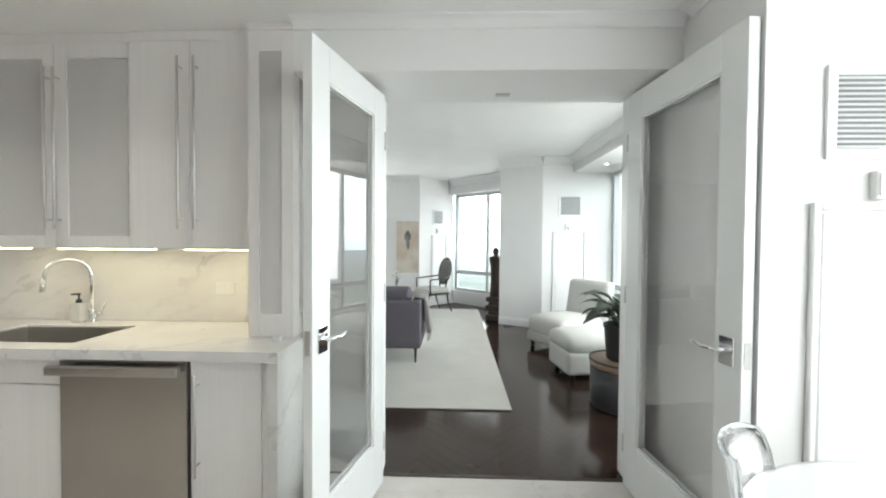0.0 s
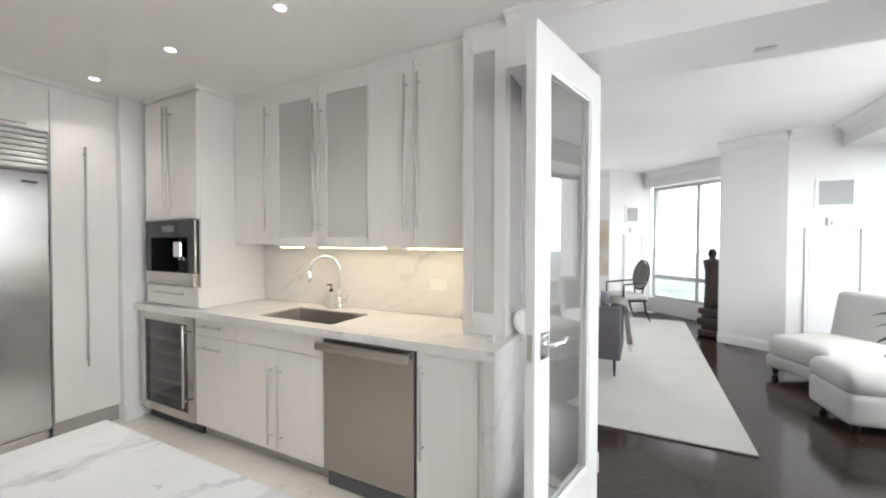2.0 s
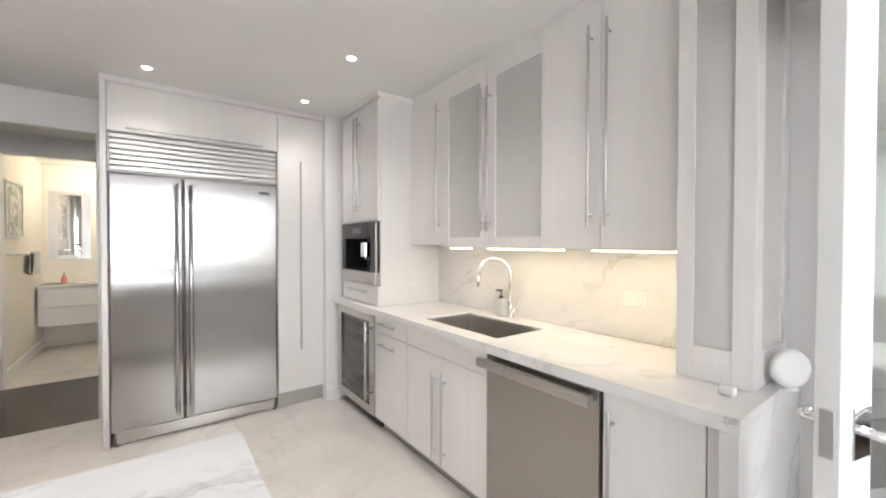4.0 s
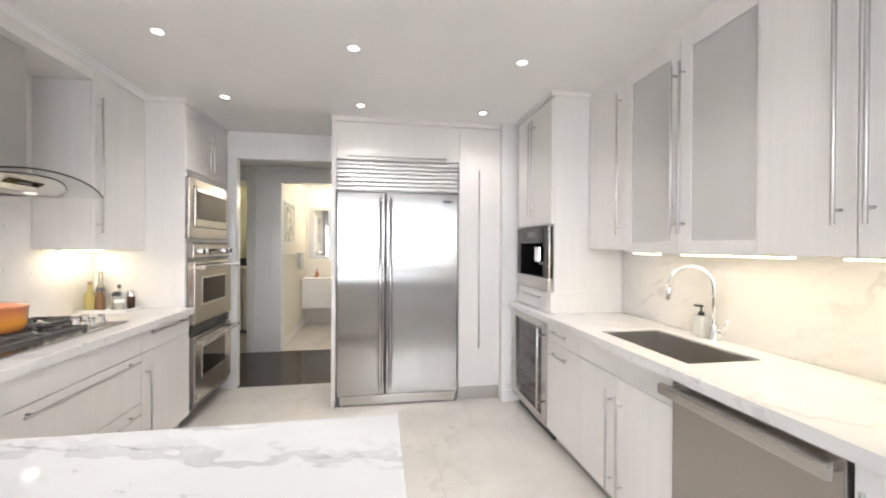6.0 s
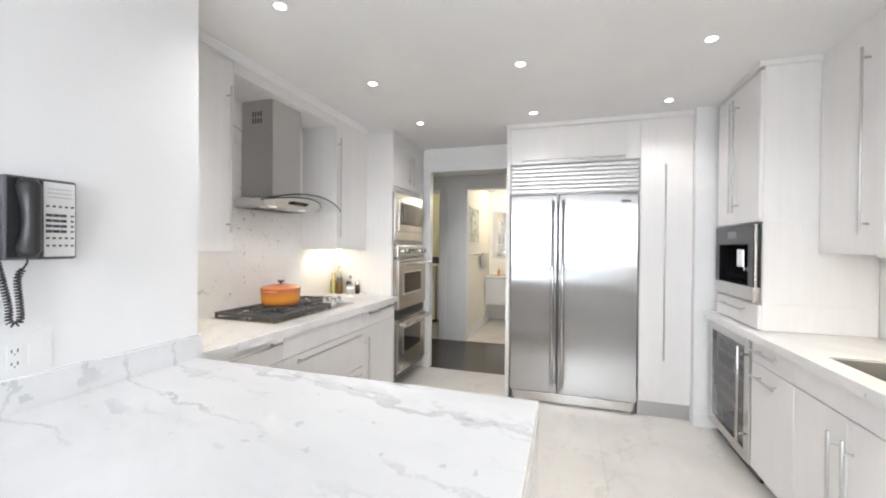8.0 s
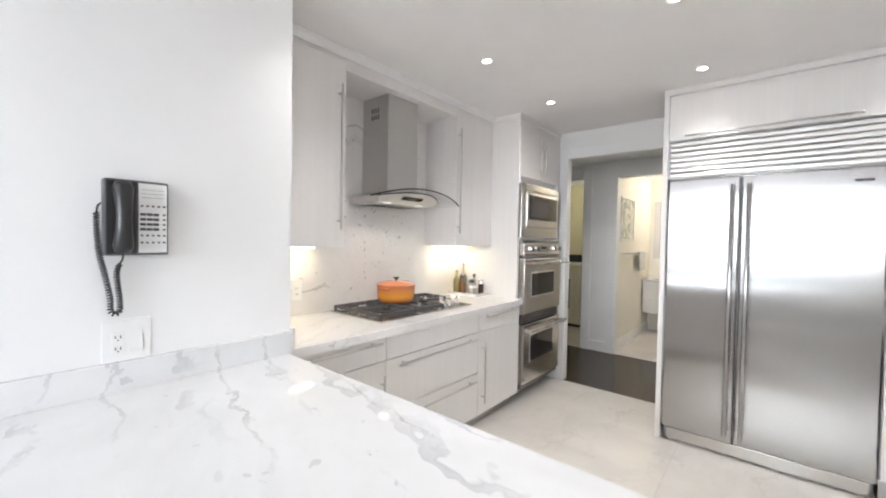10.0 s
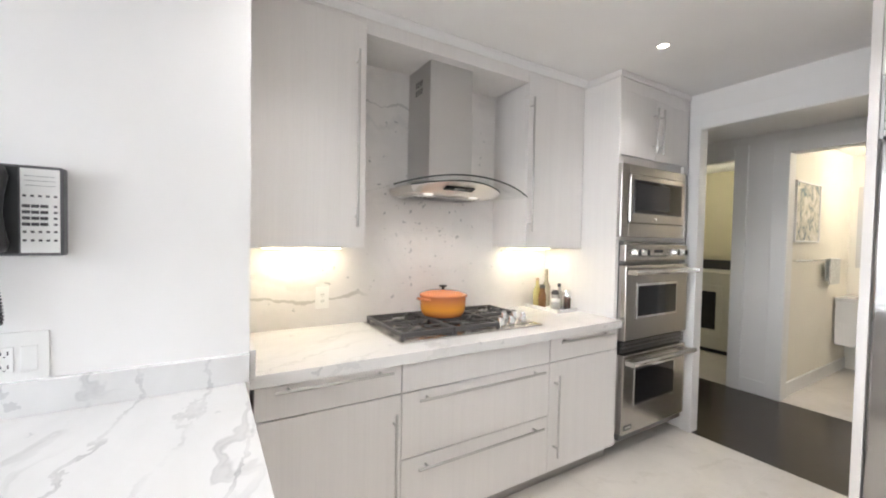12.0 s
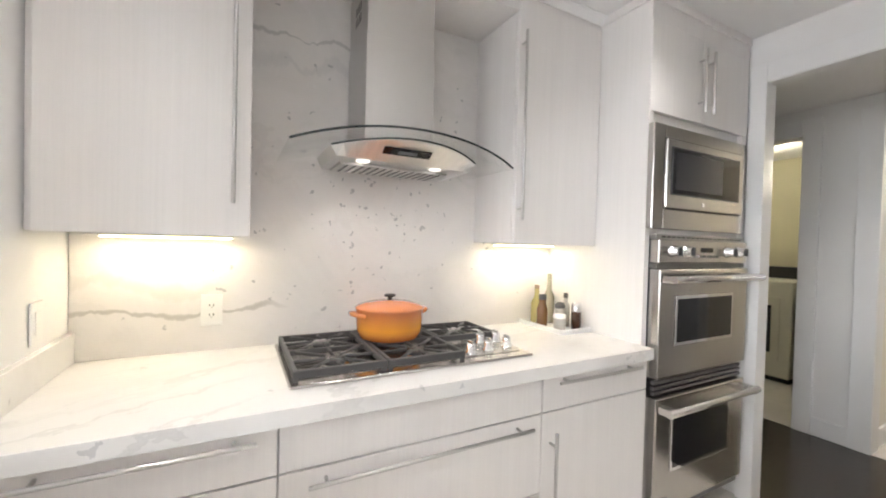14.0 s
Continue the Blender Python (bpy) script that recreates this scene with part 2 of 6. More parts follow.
IRON = mat("cast_iron", (0.055, 0.054, 0.055), 0.5)
bump(IRON, noise_tex(IRON, coords(IRON), 350, 3), 0.2, 0.001)
GREYP = mat("grey_plastic", (0.09, 0.09, 0.10), 0.45)
WHITEP = mat("white_plastic", (0.82, 0.82, 0.81), 0.35)
KEY = mat("dark_key", (0.05, 0.05, 0.055), 0.5)
INK = mat("ink_grey", (0.25, 0.25, 0.26), 0.6)


def sheet_glass(name, tint, gloss=0.045, slope=0.45):
    """A thin clear pane: light goes straight through, and gloss grows with the slant of the view."""
    m = bpy.data.materials.new(name)
    m.use_nodes = True
    n, l = m.node_tree.nodes, m.node_tree.links
    n.remove(n["Principled BSDF"])
    t, g, f, x = n.new("ShaderNodeBsdfTransparent"), n.new("ShaderNodeBsdfGlossy"), n.new("ShaderNodeLayerWeight"), n.new("ShaderNodeMixShader")
    p, q = n.new("ShaderNodeMath"), n.new("ShaderNodeMath")
    p.operation, q.operation = "POWER", "MULTIPLY_ADD"
    p.inputs[1].default_value, q.inputs[1].default_value, q.inputs[2].default_value = 4.0, slope, gloss
    t.inputs["Color"].default_value = (*tint, 1)
    g.inputs["Roughness"].default_value = 0.01
    l.new(f.outputs["Facing"], p.inputs[0]), l.new(p.outputs[0], q.inputs[0])
    l.new(q.outputs[0], x.inputs[0]), l.new(t.outputs[0], x.inputs[1]), l.new(g.outputs[0], x.inputs[2])
    l.new(x.outputs[0], n["Material Output"].inputs["Surface"])
    return m


GLASS = sheet_glass("clear_glass", (0.985, 0.99, 0.985), 0.02)
DOORGLASS = sheet_glass("door_glass", (0.99, 0.99, 0.985), 0.12, 1.4)
HOODGLASS = sheet_glass("hood_glass", (0.985, 0.99, 0.985), 0.02)
EDGE = mat("glass_edge", (0.02, 0.03, 0.03), 0.15)
FROST = mat("frosted_glass", (0.86, 0.845, 0.83), 0.24, 0.0, Transmission_Weight=0.46, IOR=1.25)
ACRYL = mat("clear_acrylic", (0.97, 0.98, 1.0), 0.02, 0.0, Transmission_Weight=1.0, IOR=1.49)
MIRROR = mat("mirror_silver", (0.9, 0.9, 0.9), 0.02, 1.0)
DARKWOOD = wood("parquet_wood", (0.050, 0.031, 0.023), (0.020, 0.012, 0.010), 0.13, 1.0, "x", True)
DARKJOINT = mat("parquet_joint", (0.022, 0.014, 0.011), 0.3)
HALLWOOD = wood("hall_wood", (0.04, 0.028, 0.022), (0.015, 0.011, 0.009), 0.22, 1.0, "y")
RUG = fabric("rug_wool", (0.60, 0.585, 0.55), 260, 0.16)
SOFA = fabric("sofa_fabric", (0.135, 0.125, 0.15), 500, 0.2)
CREAM = fabric("cream_fabric", (0.58, 0.58, 0.56), 500, 0.12)
THROW = fabric("throw_wool", (0.55, 0.52, 0.50), 200, 0.3)
EBONY = wood("ebony", (0.05, 0.032, 0.025), (0.018, 0.012, 0.010), 0.3, 1.0, "z")
STATUE = wood("carved_wood", (0.075, 0.05, 0.04), (0.03, 0.02, 0.017), 0.5, 1.0, "z")
TAN = wood("tan_wood", (0.30, 0.20, 0.13), (0.20, 0.13, 0.08), 0.45)
DRUM = fabric("drum_grey", (0.055, 0.055, 0.06), 300, 0.25, 0.7)
POTM = mat("charcoal_pot", (0.045, 0.045, 0.048), 0.55)
LEAF = mat("leaf_green", (0.055, 0.085, 0.05), 0.62)
setc(LEAF, ramp(LEAF, noise_tex(LEAF, coords(LEAF, obj=False), 12, 4), (0.35, (0.035, 0.05, 0.035)), (0.7, (0.11, 0.13, 0.10))))
SOIL = mat("soil", (0.03, 0.022, 0.017), 0.9)
# faint glow given to the hood's lamp covers
HOODGLOW = glow("hood_cover_glow", (1.0, 0.95, 0.86), 0.8)
LED = glow("led_strip", (1.0, 0.86, 0.45), 9.0)
BULB = glow("downlight_bulb", (1.0, 0.93, 0.80), 14.0)
# enamel that runs from amber at the base to red-orange at the rim
ENAMEL = mat("orange_enamel", (0.75, 0.26, 0.04), 0.16, 0.0, Coat_Weight=0.4)
_n, _l, _b = nodes(ENAMEL)
_g = _n.new("ShaderNodeSeparateXYZ")
_l.new(coords(ENAMEL, (1, 1, 7.5), obj=False), _g.inputs[0])
setc(ENAMEL, ramp(ENAMEL, _g.outputs[2], (0.02, (0.46, 0.13, 0.04)), (0.35, (0.80, 0.33, 0.035)), (0.75, (0.62, 0.20, 0.055)), (0.95, (0.50, 0.14, 0.06))))


# ---- mesh helpers ----
def bx(x0, x1, y0, y1, z0, z1, bev=0.0015, bm=None):
    bm = bm or bmesh.new()
    x0, x1, y0, y1, z0, z1 = min(x0, x1), max(x0, x1), min(y0, y1), max(y0, y1), min(z0, z1), max(z0, z1)
    r = bmesh.ops.create_cube(bm, size=1)
    vs = r["verts"]
    for v in vs:
        v.co = Vector(((x0 + x1) / 2 + v.co.x * (x1 - x0), (y0 + y1) / 2 + v.co.y * (y1 - y0), (z0 + z1) / 2 + v.co.z * (z1 - z0)))
    if bev:
        es = list({e for v in vs for e in v.link_edges})
        bmesh.ops.bevel(bm, geom=es, offset=min(bev, 0.45 * min(x1 - x0, y1 - y0, z1 - z0)), segments=2, profile=0.5, affect="EDGES")
    return bm


def bxs(rows, bev=0.0015):
    bm = bmesh.new()
    for r in rows:
        bx(*r, bev=bev, bm=bm)
    return bm


def tube(points, r, bm=None, seg=12, caps=True):
    """A round bar along points; r may be a list."""
    bm = bm or bmesh.new()
    pts = [Vector(p) for p in points]
    rs = r if isinstance(r, (list, tuple)) else [r] * len(pts)
    rings, up = [], None
    for i, p in enumerate(pts):
        d = (pts[min(i + 1, len(pts) - 1)] - pts[max(i - 1, 0)]).normalized()
        if up is None:
            up = d.orthogonal().normalized()
        up = (up - d * up.dot(d)).normalized()
        side = d.cross(up)
        rings.append([bm.verts.new(p + rs[i] * (math.cos(a) * up + math.sin(a) * side)) for a in (2 * math.pi * k / seg for k in range(seg))])
    for a, b in zip(rings, rings[1:]):
        for k in range(seg):
            bm.faces.new((a[k], a[(k + 1) % seg], b[(k + 1) % seg], b[k])).smooth = True
    if caps:
        bm.faces.new(list(reversed(rings[0]))), bm.faces.new(rings[-1])
    return bm


def lathe(profile, seg=28, at=(0, 0, 0), bm=None, sx=1.0, sy=1.0):
    bm = bm or bmesh.new()
    rings = []
    for r, z in profile:
        if r < 1e-6:
            rings.append([bm.verts.new((at[0], at[1], at[2] + z))])
        else:
            rings.append([bm.verts.new((at[0] + sx * r * math.cos(a), at[1] + sy * r * math.sin(a), at[2] + z)) for a in (2 * math.pi * k / seg for k in range(seg))])
    for a, b in zip(rings, rings[1:]):
        for k in range(seg):
            k2 = (k + 1) % seg
            f = [a[k % len(a)], a[k2 % len(a)], b[k2 % len(b)], b[k % len(b)]]
            f = list(dict.fromkeys(f))
            if len(f) > 2:
                bm.faces.new(f).smooth = True
    return bm


def prism(poly, z0, z1, bm=None, bev=0.0):
    """A flat outline in x, y drawn up from z0 to z1."""
    bm = bm or bmesh.new()
    a = [bm.verts.new((x, y, z0)) for x, y in poly]
    b = [bm.verts.new((x, y, z1)) for x, y in poly]
    n = len(poly)
    fs = [bm.faces.new(list(reversed(a))), bm.faces.new(b)] + [bm.faces.new((a[i], a[(i + 1) % n], b[(i + 1) % n], b[i])) for i in range(n)]
    bmesh.ops.recalc_face_normals(bm, faces=fs)
    if bev:
        bmesh.ops.bevel(bm, geom=list({e for f in fs for e in f.edges}), offset=bev, segments=2, affect="EDGES")
    return bm


def swap(bm, order):
    """Turns the axes round: order "yzx" puts old y in x, and so on."""
    for v in bm.verts:
        d = {"x": v.co.x, "y": v.co.y, "z": v.co.z}
        v.co = Vector([d[c] for c in order])
    bmesh.ops.recalc_face_normals(bm, faces=bm.faces)
    return bm


def soft_box(w, d, h, at=(0, 0, 0), bev=0.04, puff=0.0, bm=None):
    """A padded block standing on at."""
    bm2 = bmesh.new()
    bx(-w / 2, w / 2, -d / 2, d / 2, 0, h, bev=0, bm=bm2)
    bmesh.ops.bevel(bm2, geom=list(bm2.edges), offset=min(bev, 0.45 * min(w, d, h)), segments=4, profile=0.5, affect="EDGES")
    bmesh.ops.subdivide_edges(bm2, edges=[e for e in bm2.edges if e.calc_length() > 0.1], cuts=5, use_grid_fill=True)
    for v in bm2.verts:
        q = (1 - (2 * v.co.x / w) ** 2) * (1 - (2 * v.co.y / d) ** 2)
        if v.co.z > h * 0.6:
            v.co.z += puff * max(q, 0)
        v.co += Vector(at)
    for f in bm2.faces:
        f.smooth = True
    if bm is None:
        return bm2
    me = bpy.data.meshes.new("tmp")
    bm2.to_mesh(me), bm.from_mesh(me), bm2.free()
    bpy.data.meshes.remove(me)
    return bm


ORIGIN = {}


def mesh_ob(name, bm, material):
    me = bpy.data.meshes.new(name)
    bm.normal_update()
    bm.to_mesh(me), bm.free()
    me.materials.append(material)
    return new(name, me)


def thing(name, label, category, base=(0, 0, 0), rz=0.0, group="", world=True, kind=""):
    """An Empty at the base of a thing. world: its parts are given in the world's metres."""
    ob = new(name)
    ob.empty_display_size = 0.1
    ob.matrix_basis = pose(*base, 0, 0, rz)
    ORIGIN[ob] = Vector(base) if world else Vector((0, 0, 0))
    return tagged(ob, label, category, group, kind)


def part(name, bm, material, parent, label=""):
    off = ORIGIN.get(parent, Vector((0, 0, 0)))
    for v in bm.verts:
        v.co -= off
    ob = mesh_ob(name, bm, material)
    ob.parent = parent
    ORIGIN[ob] = off
    return tagged(ob, label)


def setting(name, bm, material, label="", category=""):
    return tagged(mesh_ob(name, bm, material), label, category or name.split("_")[0], kind="structure")


def single(name, bm, material, label, category, group=""):
    """A thing of one mesh, its origin at its base."""
    c = [v.co for v in bm.verts]
    o = Vector((sum(v.x for v in c) / len(c), sum(v.y for v in c) / len(c), min(v.z for v in c)))
    for v in bm.verts:
        v.co -= o
    ob = mesh_ob(name, bm, material)
    ob.location = o
    return tagged(ob, label, category, group)


def bar(face, p, length, upright=True, r=0.0065, out=0.035, ends=0.05):
    """A bar handle with two posts. face: the way its door looks ("-y", "+y", "+x", "-x"); p: its middle on the door's face."""
    n = {"-y": Vector((0, -1, 0)), "+y": Vector((0, 1, 0)), "+x": Vector((1, 0, 0)), "-x": Vector((-1, 0, 0))}[face]
    d = Vector((0, 0, 1)) if upright else (Vector((1, 0, 0)) if face[1] == "y" else Vector((0, 1, 0)))
    p = Vector(p)
    a, b = p + n * out - d * length / 2, p + n * out + d * length / 2
    bm = tube([a, a + d * 0.003, b - d * 0.003, b], [r * 0.8, r, r, r * 0.8])
    for s in (-1, 1):
        q = p + d * s * (length / 2 - ends)
        tube([q - n * 0.001, q + n * out], r * 0.75, bm, 10)
    return bm

# ---- large structure ----
CZ, LZ = 2.47, 2.72  # kitchen and living room ceilings
FX = 2.85  # inner face of the window front


def outline_wall(name, poly, z0, z1, material=None, label="white painted wall"):
    return setting(name, prism(poly, z0, z1), material or WALL, label, "wall")


# kitchen
setting("floor_kitchen", bxs([(-3.985, FX, -0.97, 2.845, -0.12, -0.006)], 0), GROUT, "polished cream marble kitchen floor with hairline joints", "floor")
setting("ceiling_kitchen", bxs([(-4.1, FX + 0.2, -1.1, 2.5, CZ, CZ + 0.1), (-4.1, -0.36, 2.5, 2.87, CZ, CZ + 0.1)], 0), CEIL, "smooth white kitchen ceiling", "ceiling")
outline_wall("wall_stove", [(-4.1, -1.1), (-1.06, -1.1), (-1.06, -0.95), (-4.1, -0.95)], 0, CZ)
outline_wall("wall_phone", [(-1.06, -1.1), (FX + 0.2, -1.1), (FX + 0.2, -0.24), (-1.06, -0.24)], 0, CZ, label="pale painted wall pier with the telephone on it")
outline_wall("wall_vent", [(1.53, 2.0), (FX + 0.2, 2.0), (FX + 0.2, 2.95), (1.53, 2.95)], 0, LZ + 0.1)
setting("wall_header", bxs([(-0.3745, 1.53, 2.5, 2.95, 2.23, LZ + 0.1)], 0), WALL, "white painted header over the double doors", "wall")
outline_wall("wall_sink", [(-4.1, 2.87), (-0.03, 2.87), (-0.03, 2.95), (-4.1, 2.95)], 0, LZ + 0.1)
setting("wall_pillar", bxs([(-3.985, -3.29, 2.18, 2.87, 0, CZ)], 0), WALL, "narrow white painted wall pillar beside the tall cupboard", "wall")
setting("wall_fridge", bxs([(-4.1, -3.985, 0.68, 2.87, 0, CZ)], 0), WALL, "white wall behind the refrigerator", "wall")
setting("wall_doorway", bxs([(-4.062, -3.985, -0.95, -0.256, 0, CZ), (-4.062, -3.985, -0.256, 0.68, 2.222, CZ)], 0), WALL, "white wall with an open doorway to the hall", "wall")
setting("trim_doorway", bxs([(-3.985, -3.965, -0.322, -0.247, 0, 2.312), (-3.985, -3.965, -0.2465, 0.685, 2.216, 2.312),
                             (-4.066, -3.9655, -0.2558, -0.2475, 0, 2.215), (-4.066, -3.9655, -0.2465, 0.63, 2.2085, 2.2155), (-4.066, -3.983, 0.632, 0.679, 0, 2.215)], 0.002), TRIM, "white painted door casing", "trim")
# window front: breast below, lintel above, piers between
setting("wall_front", bxs([(FX, FX + 0.2, -0.24, 2.0, 0, 0.66), (FX, FX + 0.2, -0.24, 2.0, 2.38, CZ),
                           (FX, FX + 0.2, 2.95, 6.78, 0, 0.3), (FX, FX + 0.2, 2.95, 6.78, 2.48, LZ),
                           (FX, FX + 0.2, 2.95, 3.0, 0.3, 2.48)], 0), WALL, "white wall under and over the window front", "wall")


def window_front(name, y0, y1, z0, z1, mull=0.70):
    w = tagged(new(name), "wide fixed window with a grey metal frame", "window", kind="structure")
    w.location = (FX + 0.1, (y0 + y1) / 2, z0)
    ORIGIN[w] = w.location.copy()
    xm = FX + 0.1
    n = max(2, round((y1 - y0) / 1.15))
    rows = [(xm - 0.04, xm + 0.04, y0, y1, z0, z0 + 0.06), (xm - 0.04, xm + 0.04, y0, y1, z1 - 0.06, z1), (xm - 0.04, xm + 0.04, y0 + 0.06, y1 - 0.06, mull - 0.04, mull + 0.04)]
    for i in range(n + 1):
        y = y0 + (y1 - y0 - 0.06) * i / n
        rows.append((xm - 0.045, xm + 0.045, y, y + 0.06, z0 + 0.001, z1 - 0.001))
    part("window_frame", bxs(rows, 0.004), ALU, w)
    for i in range(n):
        a = y0 + (y1 - y0 - 0.06) * i / n + 0.058
        b = y0 + (y1 - y0 - 0.06) * (i + 1) / n + 0.002
        for c, d in ((z0 + 0.058, mull - 0.038), (mull + 0.038, z1 - 0.058)):
            part("pane", bxs([(xm - 0.004, xm + 0.004, a, b, c, d)], 0), GLASS, w).visible_shadow = False


ALU = paint("window_aluminium", (0.58, 0.59, 0.60), 0.35, 0.02)
window_front("window_1", -0.24, 2.0, 0.66, 2.38, 0.88)
window_front("window_2", 3.0, 6.78, 0.3, 2.48)

# crown and cove mouldings round the kitchen
CROWN = [(0, 0), (0.075, 0), (0.072, 0.012), (0.045, 0.028), (0.024, 0.055), (0.012, 0.075), (0, 0.08)]


def moulding(name, a, b, out, z, profile=None, label="white crown moulding"):
    """A moulding under a ceiling at z from a to b in plan; out: the way it looks."""
    bm = bmesh.new()
    rings = []
    for p in (a, b):
        rings.append([bm.verts.new((p[0] + out[0] * u, p[1] + out[1] * u, z - w)) for u, w in (profile or CROWN)])
    n = len(rings[0])
    fs = [bm.faces.new((rings[0][i], rings[0][(i + 1) % n], rings[1][(i + 1) % n], rings[1][i])) for i in range(n)]
    fs += [bm.faces.new(rings[0]), bm.faces.new(list(reversed(rings[1])))]
    bmesh.ops.recalc_face_normals(bm, faces=fs)
    return setting(name, bm, TRIM, label, "trim")


moulding("trim_crown_header", (-0.37, 2.499), (1.525, 2.499), (0, -1), CZ - 0.001, [(u, w * 0.5) for u, w in CROWN])
moulding("trim_crown_side", (1.529, 2.002), (1.529, 2.42), (-1, 0), CZ - 0.001, [(u, w * 0.5) for u, w in CROWN])
setting("wall_side", bxs([(1.5305, 1.55, 1.999, 2.5, 0, CZ - 0.0005)], 0), WALL, "white painted wall return beside the glass door", "wall")

# living room
setting("floor_living", bxs([(-4.6, FX, 2.845, 11.0, -0.12, -0.008)], 0), DARKJOINT, "dark stained parquet floor with a glossy finish", "floor")
setting("ceiling_living", bxs([(-4.8, FX + 0.2, 2.7, 11.2, LZ, LZ + 0.1)], 0), CEIL, "smooth white living room ceiling", "ceiling")
COL = [(1.19, 7.14), (1.82, 6.78), (3.3, 6.78), (3.3, 8.5), (1.85, 8.3)]
outline_wall("wall_column", COL, 0, LZ, label="white painted angled pier with a wall vent and panel")
# slanted window wall: from (0.40, 9.34) to (2.2, 7.62)
FA, FB = Vector((0.40, 9.36)), Vector((2.3, 7.56))
FD = (FB - FA).normalized()
FN = Vector((FD.y, -FD.x))
if FN.y > 0:
    FN = -FN


def slant(s, o=0.0):
    p = FA + FD * s + FN * o
    return (p.x, p.y)


LEN = (FB - FA).length
outline_wall("wall_slant_sill", [slant(0), slant(LEN), slant(LEN, -0.25), slant(0, -0.25)], 0, 0.28, label="low white sill wall under the corner window")
outline_wall("wall_slant_head", [slant(0, 0.16), slant(LEN, 0.16), slant(LEN, -0.25), slant(0, -0.25)], 2.42, LZ, label="white bulkhead over the corner window")
VB = FA + FN * 0.98  # near end of the wall that carries the small vent
VB = (VB.x - 0.02, VB.y)
outline_wall("wall_small_vent", [tuple(FA), VB, (VB[0] - 0.12, VB[1] + 0.12), (FA.x - 0.2, FA.y + 0.25)], 0, LZ, label="white painted wall with a small vent and panel")
outline_wall("wall_painting", [VB, (-0.98, VB[1]), (-0.98, VB[1] + 0.12), (VB[0] - 0.12, VB[1] + 0.12)], 0, LZ, label="off-white painted wall with a framed picture")
outline_wall("wall_living_west", [(-4.6, 2.95), (-4.6, 11), (-4.75, 11), (-4.75, 2.95)], 0, LZ)
# unseen closing wall, added here so the door glass mirrors white
outline_wall("wall_living_north", [(-4.6, 8.74), (-1.901, 8.74), (-1.901, 8.86), (-4.6, 8.86)], 0, LZ)
outline_wall("wall_living_north_sill", [(-1.9, 8.74), (-0.981, 8.74), (-0.981, 8.86), (-1.9, 8.86)], 0, 0.28)
sw = tagged(new("window_3"), "tall corner window with grey metal frame, bright sky", "window", kind="structure")


def slant_block(s0, s1, o0, o1, z0, z1):
    return prism([slant(s0, o0), slant(s1, o0), slant(s1, o1), slant(s0, o1)], z0, z1)


for s in (0.02, 0.92, 1.60):
    part("window_frame", slant_block(s, s + 0.06, -0.04, -0.13, 0.28, 2.42), ALU, sw)
for z in (0.28, 0.66, 2.36):
    part("window_frame", slant_block(0.0805, LEN, -0.05, -0.12, z, z + 0.06 + 0.02 * (z == 0.66)), ALU, sw)
for s0, s1 in ((0.08, 0.92), (0.98, 1.60), (1.66, LEN)):
    for z0, z1 in ((0.341, 0.659), (0.741, 2.359)):
        part("pane", slant_block(s0, s1, -0.082, -0.088, z0, z1), GLASS, sw).visible_shadow = False
nw = tagged(new("window_4"), "tall living room window with grey frame", "window", kind="structure")
part("window_frame", bxs([(-1.9, -0.981, 8.77, 8.84, 0.28, 0.34), (-1.9, -0.981, 8.77, 8.84, 2.38, 2.44), (-1.9, -0.981, 8.77, 8.84, 0.66, 0.74), (-1.03, -0.981, 8.765, 8.845, 0.341, 2.379), (-1.9, -1.85, 8.765, 8.845, 0.341, 2.379)], 0.004), ALU, nw)
part("pane", bxs([(-1.85, -1.03, 8.80, 8.806, 0.74, 2.38)], 0), GLASS, nw).visible_shadow = False
part("pane", bxs([(-1.85, -1.03, 8.80, 8.806, 0.34, 0.66)], 0), GLASS, nw).visible_shadow = False
setting("wall_living_north_head", bxs([(-1.9, -0.981, 8.74, 8.86, 2.44, LZ)], 0), WALL, "white bulkhead over the living room window", "wall")
setting("soffit_living", bxs([(2.30, FX, 2.95, 6.78, 2.48, LZ)], 0), WALL, "lowered white soffit along the window front", "ceiling")
moulding("trim_crown_column", (1.19, 7.14), (1.82, 6.78), (-0.496, -0.868), LZ - 0.001, [(u * 1.5, w * 1.5) for u, w in CROWN])
moulding("trim_crown_vent", (1.82, 6.779), (2.30, 6.779), (0, -1), LZ - 0.001, [(u * 1.5, w * 1.5) for u, w in CROWN])
moulding("trim_crown_soffit", (2.299, 2.96), (2.299, 6.66), (-1, 0), LZ - 0.001, [(u * 1.5, w * 1.5) for u, w in CROWN])
moulding("trim_crown_slant", slant(0.1, 0.161), slant(LEN - 0.4, 0.161), tuple(FN), LZ - 0.001, [(u * 1.5, w * 1.5) for u, w in CROWN])
moulding("trim_crown_painting", (-0.98, VB[1] - 0.001), (VB[0], VB[1] - 0.001), (0, -1), LZ - 0.001, [(u * 1.5, w * 1.5) for u, w in CROWN])
BASEB = [(0, 0), (0.018, 0), (0.018, -0.10), (0.011, -0.115), (0.010, -0.13), (0, -0.13)]
moulding("baseboard_column", (1.19, 7.14), (1.82, 6.78), (-0.496, -0.868), 0.0, BASEB, "white baseboard")
moulding("baseboard_vent", (1.82, 6.78), (FX, 6.78), (0, -1), 0.0, BASEB, "white baseboard")
moulding("baseboard_small_vent", VB, tuple(FA), tuple(FD), 0.0, BASEB, "white baseboard")
